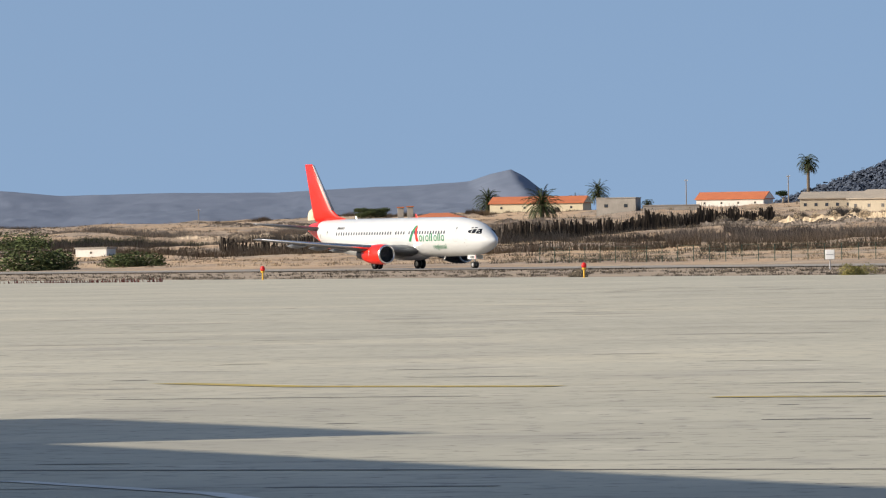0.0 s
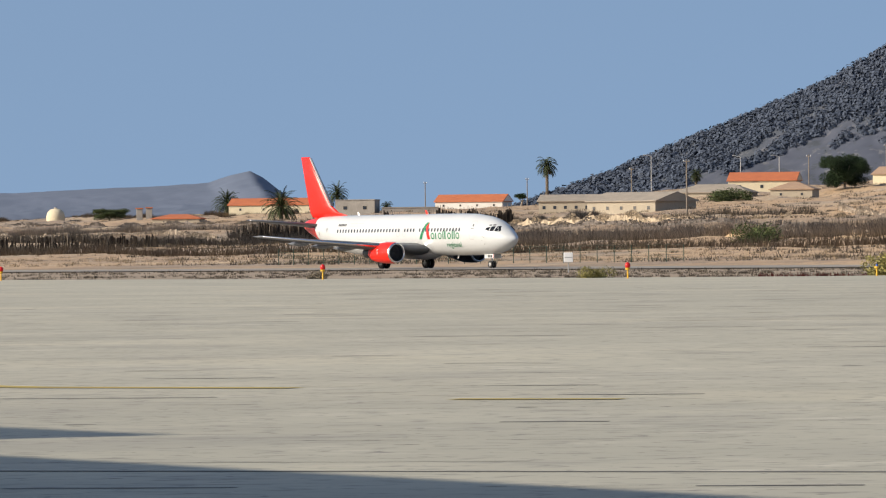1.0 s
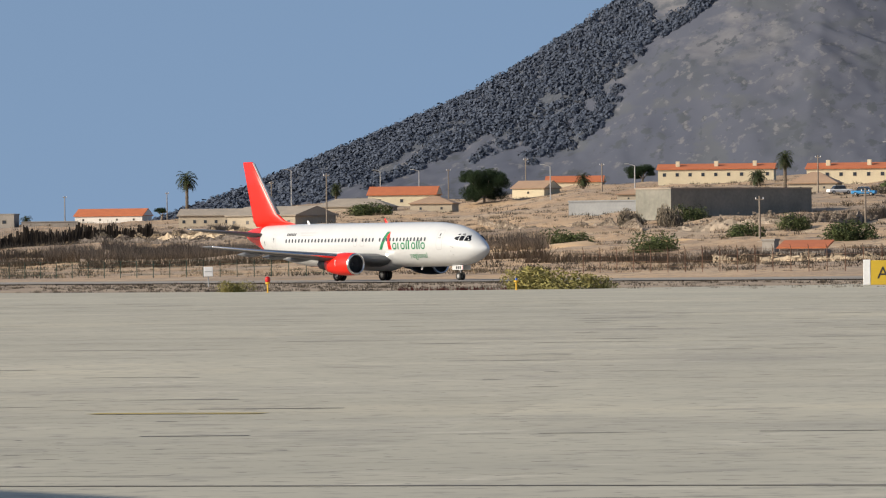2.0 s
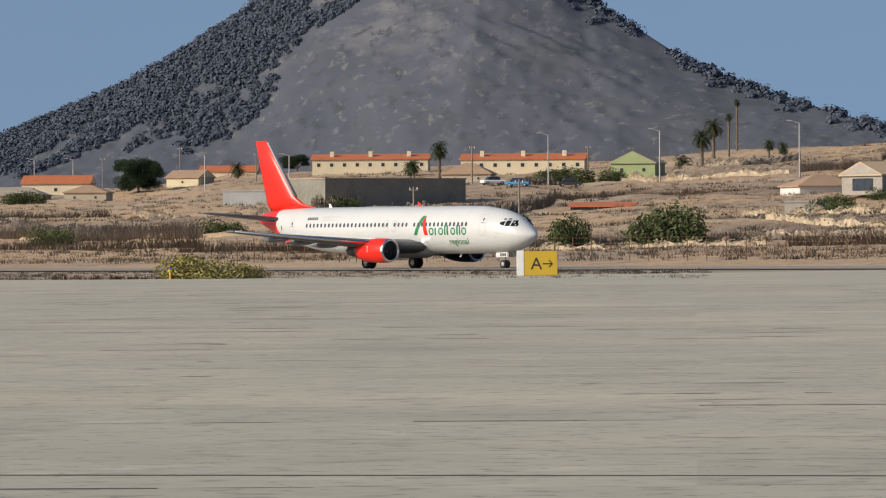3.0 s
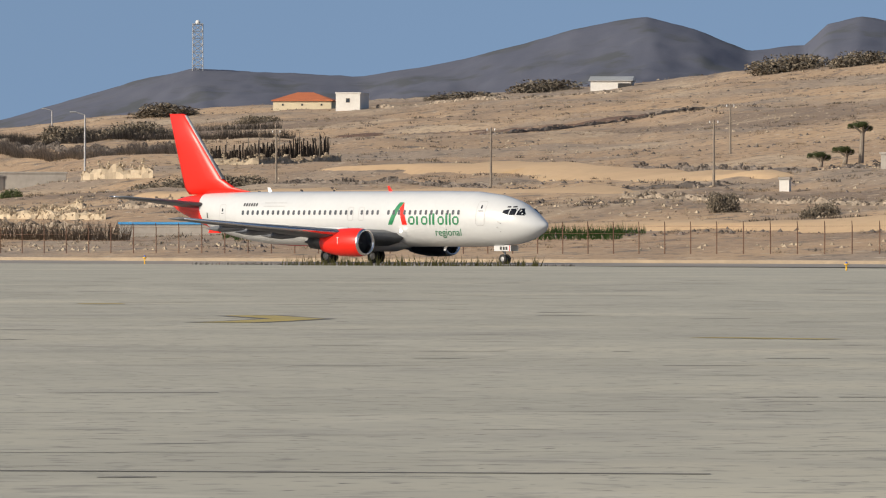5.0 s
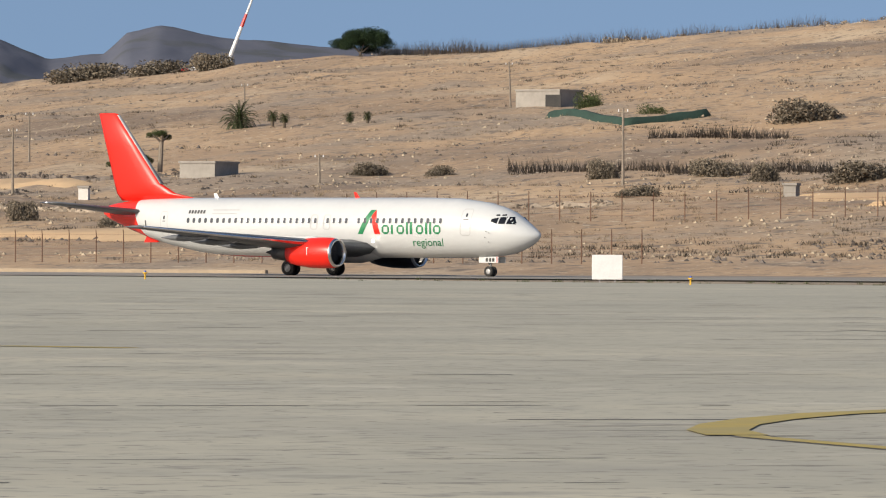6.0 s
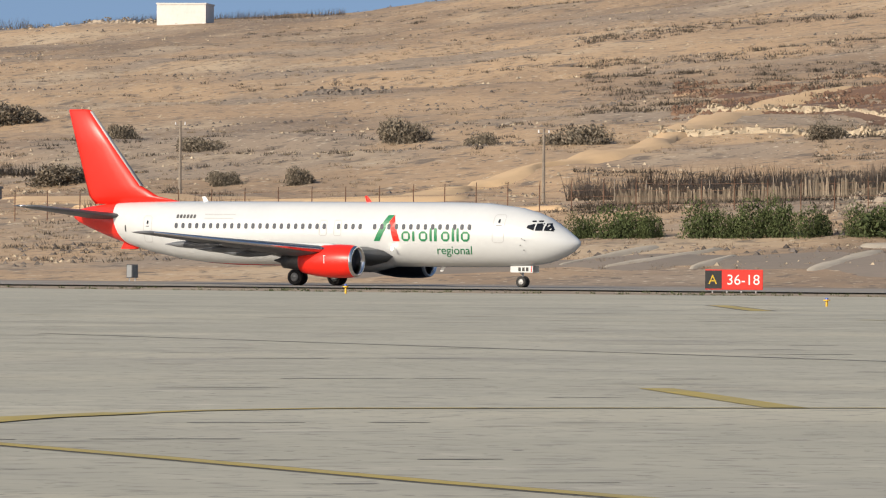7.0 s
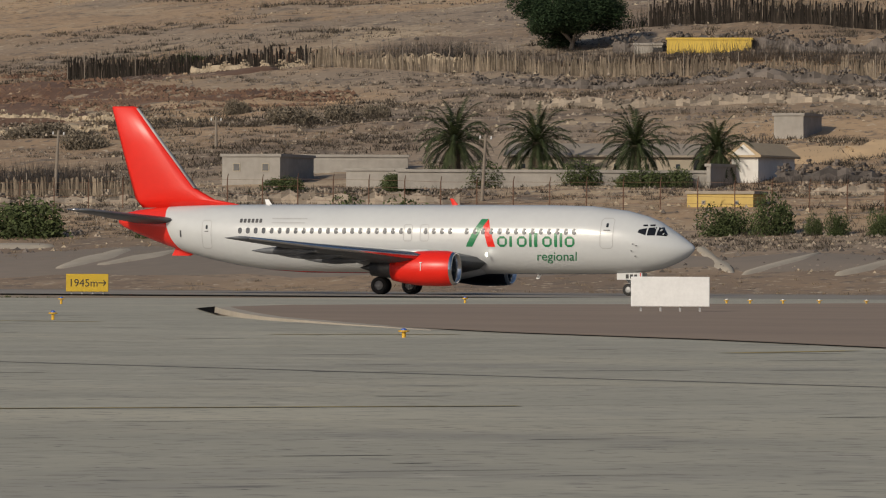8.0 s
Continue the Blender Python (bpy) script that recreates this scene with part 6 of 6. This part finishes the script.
for line, h, label, material in (
        ([(15.2, 608), (17.0, 594), (18.7, 579)], 1.5, "strip of fresh green crop", GRASS),
        ([(-4.5, 1050), (0.0, 906), (2.2, 872)], 2.2, "dry scrub along the runway fields", TUFT),
        ([(-4.5, 1196), (-1.0, 1061), (2.4, 934)], 2.6, "dry scrub in the fields", DRYBUSH),
        ([(-4.5, 1607), (0.0, 1246), (2.0, 1148)], 2.4, "dry reeds in the fields", REED),
        ([(-4.5, 1319), (-2.0, 1153)], 2.6, "green-grey scrub in the fields", LEAF),
        ([(-4.4, 2130), (-1.6, 1945), (1.0, 1615)], 1.8, "dry hedge along the field edge", TUFT),
        ([(.4, 1102), (2.3, 1051)], 2.4, "dark brushwood screen", DRYBUSH),
        ([(1.9, 908), (3.5, 872), (6.2, 803)], 3.0, "tall dry reeds beside the runway", REED),
        ([(2.2, 847), (4.4, 795), (6.2, 759)], 2.2, "dry reeds and weeds beside the runway", TUFT),
        ([(2.4, 995), (4.4, 890), (6.4, 841)], 2.4, "dark dry brushwood in the fields", DRYBUSH),
        ([(3.8, 1104), (5.4, 1070)], 2.2, "dry hedge below the houses", DRYBUSH),
        ([(1.8, 1377), (4.0, 1097)], 1.8, "dry hedge before the sheds", DRYBUSH),
        ([(6.0, 737), (8.0, 699)], 1.8, "dry weeds near the runway", TUFT),
        ([(7.5, 735), (10.8, 682)], 1.6, "mixed weeds near the runway", DRYBUSH),
        ([(7.6, 915), (8.6, 927), (9.2, 957)], 2.6, "grey brushwood on the bank", DRYBUSH),
        ([(9.2, 1023), (10.8, 973), (11.8, 944)], 1.8, "dry weeds on the terraces", TUFT),
        ([(11.3, 1156), (12.6, 1087), (14.8, 923)], 2.8, "pale dry reeds on the rise", REED),
        ([(12.0, 1198), (13.6, 1108), (15.8, 1031)], 2.6, "grey brushwood on the rise", DRYBUSH),
        ([(13.0, 1228), (14.4, 1117), (15.7, 1091)], 2.4, "grey brushwood on the rise", DRYBUSH),
        ([(14.85, 893), (15.5, 895), (16.1, 899)], 3.2, "dark reed screen on the slope", DRYBUSH),
        ([(11.2, 657), (12.6, 637), (14.4, 610)], 2.4, "grey weeds along the fence", TUFT),
        ([(15.3, 600), (17.0, 588), (18.6, 573)], 1.3, "strip of fresh green crop", GRASS),
        ([(15.3, 616), (17.0, 599), (18.8, 583)], 1.2, "strip of fresh green crop", GRASS),
        ([(22.5, 1230), (24.2, 1184), (26.3, 1166)], 3.4, "grey reed screen along the crest", REED),
        ([(26.3, 1174), (29.0, 1134)], 2.0, "thin dry reeds along the crest", REED),
        ([(23.6, 680), (25.4, 656), (27.0, 625)], 1.7, "dry scrub on the slope", DRYBUSH),
        ([(24.8, 739), (26.0, 717)], 1.8, "dry scrub below the net", DRYBUSH),
        ([(26.8, 560), (28.2, 553)], 1.5, "dry weeds above the track", TUFT),
        ([(30.9, 554), (32.6, 547), (34.6, 535)], 3.2, "field of tall dry reeds", REED),
        ([(31.0, 566), (32.8, 556), (34.5, 546)], 3.0, "field of tall dry reeds", REED),
        ([(31.4, 574), (33.0, 564), (34.3, 557)], 2.4, "field of dry grey weeds", TUFT),
        ([(34.2, 730), (36.0, 704), (37.6, 692)], 3.6, "dark dense hedge on the upper slope", DARKLEAF),
        ([(36.2, 689), (38.6, 665), (41.6, 644)], 3.0, "pale reed screen on the upper slope", REED),
        ([(38.6, 730), (41.6, 704)], 3.4, "dark hedge behind the container", DARKLEAF),
        ([(34.4, 519), (37.4, 514)], 1.4, "green weeds below the huts", LEAF),
        ([(39.4, 517), (41.6, 514)], 1.2, "dry scrub on the bank", DRYBUSH)):
    reeds("dry_reeds", line, h, label, int(line[0][0] * 37 + 900), material, 16 if h > 2.5 else 13, 1.2)


def trail(name, pts, width, material, label, lift=.32, kind="structure", drop=.8):
    """A strip that follows the uneven slope."""
    verts, faces, path = [], [], []
    for (a0, d0), (a1, d1) in zip(pts, pts[1:]):
        for k in range(14):
            t = k / 14
            az, d = a0 + (a1 - a0) * t, d0 + (d1 - d0) * t
            path.append(Vector((d * math.sin(radians(az)), d * math.cos(radians(az)), 0)))
    cross = 5
    for i, p in enumerate(path):
        t = (path[min(i + 1, len(path) - 1)] - path[max(i - 1, 0)]).normalized()
        side = Vector((-t.y, t.x, 0))
        w = width * (.75 + .7 * noise.noise(p * .05) + .5 * noise.noise(p * .19)) * min(1, .25 + i / 5, .25 + (len(path) - 1 - i) / 5)
        for j in range(cross):
            o = p + side * w * (j / (cross - 1) - .5)
            verts.append((o.x, o.y, rough_z(o.x, o.y) + lift - (drop if j in (0, cross - 1) or i in (0, len(path) - 1) else 0)))
    for i in range(len(path) - 1):
        for j in range(cross - 1):
            a = i * cross + j
            faces.append((a, a + 1, a + 1 + cross, a + cross))
    return tagged(raw(name, verts, faces, material, smooth=True), label, "track", kind=kind)


trail("dirt_track", [(28.6, 563), (29.6, 576), (30.6, 593), (31.6, 613), (32.0, 646), (32.8, 679), (33.8, 700), (35.2, 701)], 9, TRACK, "pale sandy track climbing the slope")
trail("dirt_track", [(26.6, 563), (28.6, 549), (31.2, 531)], 5, TRACK, "pale sandy track along the fence")
trail("dirt_track", [(40.0, 548), (40.9, 548), (42.0, 560)], 14, TRACK, "pale sandy bank beside the outbuilding")
for pts in ([(32.2, 699), (33.6, 678), (34.8, 655), (36.0, 654)], [(33.0, 707), (34.8, 683), (36.0, 675)], [(16.2, 1043), (17.6, 1008), (19.0, 1010)], [(32.0, 680), (33.2, 663), (34.4, 641)]):
    trail("ploughed_strip", pts, 20, PLOUGH, "dark brown ploughed strip on the slope", .14)
for pts in ([(4.6, 843), (5.6, 842), (6.6, 795)], [(7.2, 795), (7.8, 809), (8.4, 791)], [(14.4, 745), (16.5, 714), (19.0, 682)], [(17.0, 616), (20.0, 582), (24.0, 548)], [(16.0, 813), (18.0, 784), (20.2, 698)], [(26.0, 592), (28.4, 572), (30.2, 560)]):
    trail("bare_bank", pts, 22, TRACK, "bare sandy orange bank")
trail("graded_strip", [(28.5, 483), (32.0, 479), (36.0, 463), (42.5, 447)], 34, SHOULDER, "grey-brown graded earth beyond the runway", .1, drop=.3)
for pts in ([(30.8, 477), (31.76, 495)], [(31.18, 474), (32.34, 490)], [(31.95, 471), (32.38, 482)], [(32.96, 466), (33.63, 483)], [(33.4, 486), (34.1, 483)], [(34.06, 463), (34.74, 480)], [(34.4, 465), (35.2, 477)], [(35.9, 474), (37.2, 468)], [(35.9, 474), (36.2, 463), (37.0, 460)],
            [(39.53, 465), (39.85, 444)], [(39.9, 444), (40.67, 459)], [(40.7, 442), (41.4, 454)]):
    trail("pale_strip", pts, 3.2, PALE_CUT, "pale broken concrete strip in the graded earth", .19, drop=.3)
reeds("dry_reeds", [(15.7, 452), (16.6, 446), (17.9, 440)], 1.0, "leaning dry grass stalks at the pavement edge", 71, OLIVE, 9, .5)
reeds("dry_reeds", [(14.9, 462), (18.2, 441)], .4, "low dark weeds at the pavement edge", 72, DRYBUSH, 8, .8)
reeds("dry_reeds", [(4.9, 408), (5.4, 407), (5.95, 405)], .4, "strip of reddish succulent weeds", 73, REDWEED, 14, .6)
reeds("dry_reeds", [(-4.4, 462), (-2.4, 446)], .5, "strip of reddish succulent weeds", 74, REDWEED, 8, .8)
trail("green_net", [(23.9, 801), (24.6, 775), (25.4, 782)], .8, NET, "crumpled dark green shade net", .8, drop=1.0)

# Low pale kerb wall along the far edge of the runway, and the foot of the hillside fence.
o = thing("kerb_wall", pose(*sq(-300, 400), 0, 0, 90 - math.degrees(HEADING)), "low pale concrete kerb wall beyond the runway", "kerb", kind="structure")
part("kerb_body", cube(-90, 12, -.2, .2, -.1, .27, .03), KERBSAND, o)


def mountain_pines():
    """Rounded dark pines, each a few lumpy crowns with ragged twigs, over the forested flank and along the skylines."""
    r, verts, faces = random.Random(77), [], []
    bm = bmesh.new()
    bmesh.ops.create_icosphere(bm, subdivisions=1, radius=1.0)
    lump = [v.co.copy() for v in bm.verts]
    tris = [tuple(v.index for v in f.verts) for f in bm.faces]
    bm.free()

    def pine(az, f, size):
        x, y, h = ridge_point(*PEAK_FORM, az, .75 * min(1.0, f))
        c = Vector((x, y, h - size * .25))
        i = len(verts)
        verts.extend([c + Vector((v.x, v.y * .7, v.z * .9)) * size * r.uniform(.5, .8) for v in lump])
        faces.extend([tuple(i + a for a in t) for t in tris])
        for _ in range(30):
            v = Vector((r.gauss(0, 1), r.gauss(-.4, 1), r.gauss(.5, 1))).normalized()
            c = Vector((x, y, h - size * .15)) + Vector((v.x * 1.15, v.y * .8, v.z)) * size * r.uniform(.6, 1.12)
            a = v.cross(Vector((r.gauss(0, 1), r.gauss(0, 1), r.gauss(0, 1)))).normalized() * size * r.uniform(.2, .38)
            b = (a.cross(v) + v * size * r.gauss(0, .06)) * .7
            i = len(verts)
            verts.extend([c - a, c + b, c + a, c - b])
            faces.append((i, i + 1, i + 2, i + 3))

    low = ((2.6, 0.0), (3.6, .3), (4.5, .62), (5.2, .76), (6.1, .6), (6.7, .66), (7.0, .78), (7.2, .9))
    for _ in range(5200):
        az = r.uniform(2.7, 7.1)
        for (p, e), (p2, e2) in zip(low, low[1:]):
            if p <= az <= p2:
                edge = e + (e2 - e) * (az - p) / (p2 - p)
        f = r.uniform(max(.3, edge - .08), 1.0)
        if r.random() > (f - edge + .12 + .4 * noise.noise(Vector((az * 2.5, f * 9, 0)))) / .26:
            continue
        pine(az, f, r.uniform(1.4, 2.7))
    for _ in range(260):
        az = r.uniform(2.6, 6.9)
        pine(az, 1.0, r.uniform(1.3, 2.8))
    for _ in range(330):
        az = r.uniform(6.9, 8.3)
        pine(az, .80 + .03 * math.sin(az * 5) + abs(r.gauss(0, .03)), r.uniform(1.2, 2.3))
    for _ in range(190):
        az = r.choice((9.35, 9.5, 9.62, 9.8, 10.3, 10.45, 10.6, 10.75, 10.9, 11.1, 11.3, 11.6, 11.9, 12.0, 12.2)) + r.gauss(0, .06)
        pine(az, 1 - abs(r.gauss(0, .035)), r.uniform(1.5, 3.4))
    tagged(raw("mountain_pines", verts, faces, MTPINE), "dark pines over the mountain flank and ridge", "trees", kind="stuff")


mountain_pines()


# ---- loose cover on the ground ----
def scatter(name, n, area, size, material, label, seed, kind="tuft", clump=.02, gate=-.15):
    r, verts, faces = random.Random(seed), [], []
    a0, a1, q0, q1 = area
    tries = 0
    while n > 0 and tries < 400000:
        tries += 1
        az = radians(r.uniform(a0, a1))
        q = q0 + (q1 - q0) * r.random() ** 1.15
        d = q / (math.sin(az) * NX + math.cos(az) * NY)
        x, y = d * math.sin(az), d * math.cos(az)
        if noise.noise(Vector((x * UX + y * UY, q * 2.5, seed * 7.0)) * clump) < gate:
            continue
        n -= 1
        z = rough_z(x, y)
        s = size * r.uniform(.4, 1.3)
        i = len(verts)
        if kind == "tuft":
            for k in range(15):
                a, w = r.uniform(0, 6.28), s * .07
                i = len(verts)
                u, v = x + r.gauss(0, .55) * s, y + r.gauss(0, .55) * s
                top = z + s * r.uniform(.2, .65)
                verts += [(u - w * math.cos(a), v - w * math.sin(a), z - .05), (u + w * math.cos(a), v + w * math.sin(a), z - .05), (u + r.gauss(0, .3) * s, v + r.gauss(0, .3) * s, top)]
                faces.append((i, i + 1, i + 2))
        else:
            p = [Vector((r.uniform(.5, 1) * c[0], r.uniform(.5, 1) * c[1], r.uniform(.4, .8) * c[2])) * s for c in ((-1, 0, 0), (0, -1, 0), (1, 0, 0), (0, 1, 0), (0, 0, 1))]
            verts += [Vector((x, y, z)) + v for v in p]
            faces += [(i, i + 1, i + 4), (i + 1, i + 2, i + 4), (i + 2, i + 3, i + 4), (i + 3, i, i + 4)]
    return tagged(raw(name, verts, faces, material), label, "ground cover", kind="stuff")


scatter("dry_tufts", 30000, (10, 43, 425, 1020), .38, TUFT, "dry grass tufts over the slope", 31)
scatter("dry_tufts", 12000, (-5, 12, 425, 1020), .6, TUFT, "dry grass tufts over the fields", 32, gate=-.4)
scatter("loose_stones", 9000, (12, 43, 425, 1020), .3, PALESTONE, "pale loose stones over the slope", 33, "stone", .03, .12)
scatter("loose_stones", 6000, (14, 43, 425, 1020), .35, DARKSTONE, "dark loose stones over the slope", 34, "stone", .025, .2)
scatter("verge_tufts", 2200, (-5, 10.5, 247, 345), .28, DARKSCRUB, "dry weeds along the pavement edge", 35, clump=.08, gate=.05)
scatter("verge_tufts", 260, (22, 34, 312, 344), .2, LEAF, "low green weeds along the pavement edge", 36, clump=.1, gate=.1)
scatter("dark_scrub", 9500, (31, 42.5, 470, 1000), .75, DARKSCRUB, "dark dry scrub over the stony slope", 38, clump=.018, gate=.02)
scatter("dark_scrub", 3500, (12, 31, 430, 1000), .6, DARKSCRUB, "dark dry scrub in patches on the slope", 39, clump=.014, gate=.16)
scatter("dark_scrub", 9000, (-5, 12, 425, 1000), .8, DARKSCRUB, "dark dry scrub over the fields", 40, clump=.02, gate=-.05)
scatter("verge_tufts", 350, (32, 41, 402, 430), .3, TUFT, "dry weeds on the graded strip", 37)


scatter("ploughed_clods", 9000, (31.8, 36.6, 590, 680), .42, PLOUGH, "dark red-brown clods of ploughed earth", 41, "stone", .02, -.05)
scatter("dark_scrub", 7000, (33, 42.5, 440, 640), .5, DARKSCRUB, "dark low scrub among the rubble", 42, clump=.03, gate=-.05)
scatter("loose_stones", 7000, (33, 43, 440, 640), .28, STONE, "brown rubble over the slope", 43, "stone", .03, -.05)


# ---- what moves ----
def motions():
    walk(airliner, [
        (0.0, pose(5.33, 676.10, 0.035, 0, 0, -57.30)), (0.5, pose(18.36, 655.80, 0.035, 0, 0, -57.30)), (1.0, pose(31.64, 635.12, 0.035, 0, 0, -57.30)),
        (1.5, pose(45.17, 614.06, 0.035, 0, 0, -57.30)), (2.0, pose(58.95, 592.59, 0.035, 0, 0, -57.30)), (2.5, pose(72.99, 570.71, 0.035, 0, 0, -57.30)),
        (3.0, pose(87.31, 548.41, 0.035, 0, 0, -57.30)), (3.5, pose(101.91, 525.67, 0.035, 0, 0, -57.30)), (4.0, pose(116.79, 502.49, 0.035, 0, 0, -57.30)),
        (4.5, pose(131.97, 478.85, 0.035, 0, 0, -57.30)), (5.0, pose(147.45, 454.74, 0.035, 0, 0, -57.30)), (5.5, pose(163.23, 430.15, 0.035, 0, 0, -57.30)),
        (6.0, pose(179.33, 405.07, 0.035, 0, 0, -57.30)), (6.5, pose(195.76, 379.49, 0.035, 0, 0, -57.30)), (7.0, pose(212.51, 353.39, 0.035, 0, 0, -57.30)),
        (7.5, pose(229.60, 326.77, 0.035, 0, 0, -57.30)), (8.0, pose(247.04, 299.61, 0.035, 0, 0, -57.30))])
    hub = rotor.location.copy()
    walk(rotor, [(t, pose(hub.x, hub.y, hub.z, 0, 26.0 * (t - 5.2), 0)) for t in range(0, 9)])


motions()
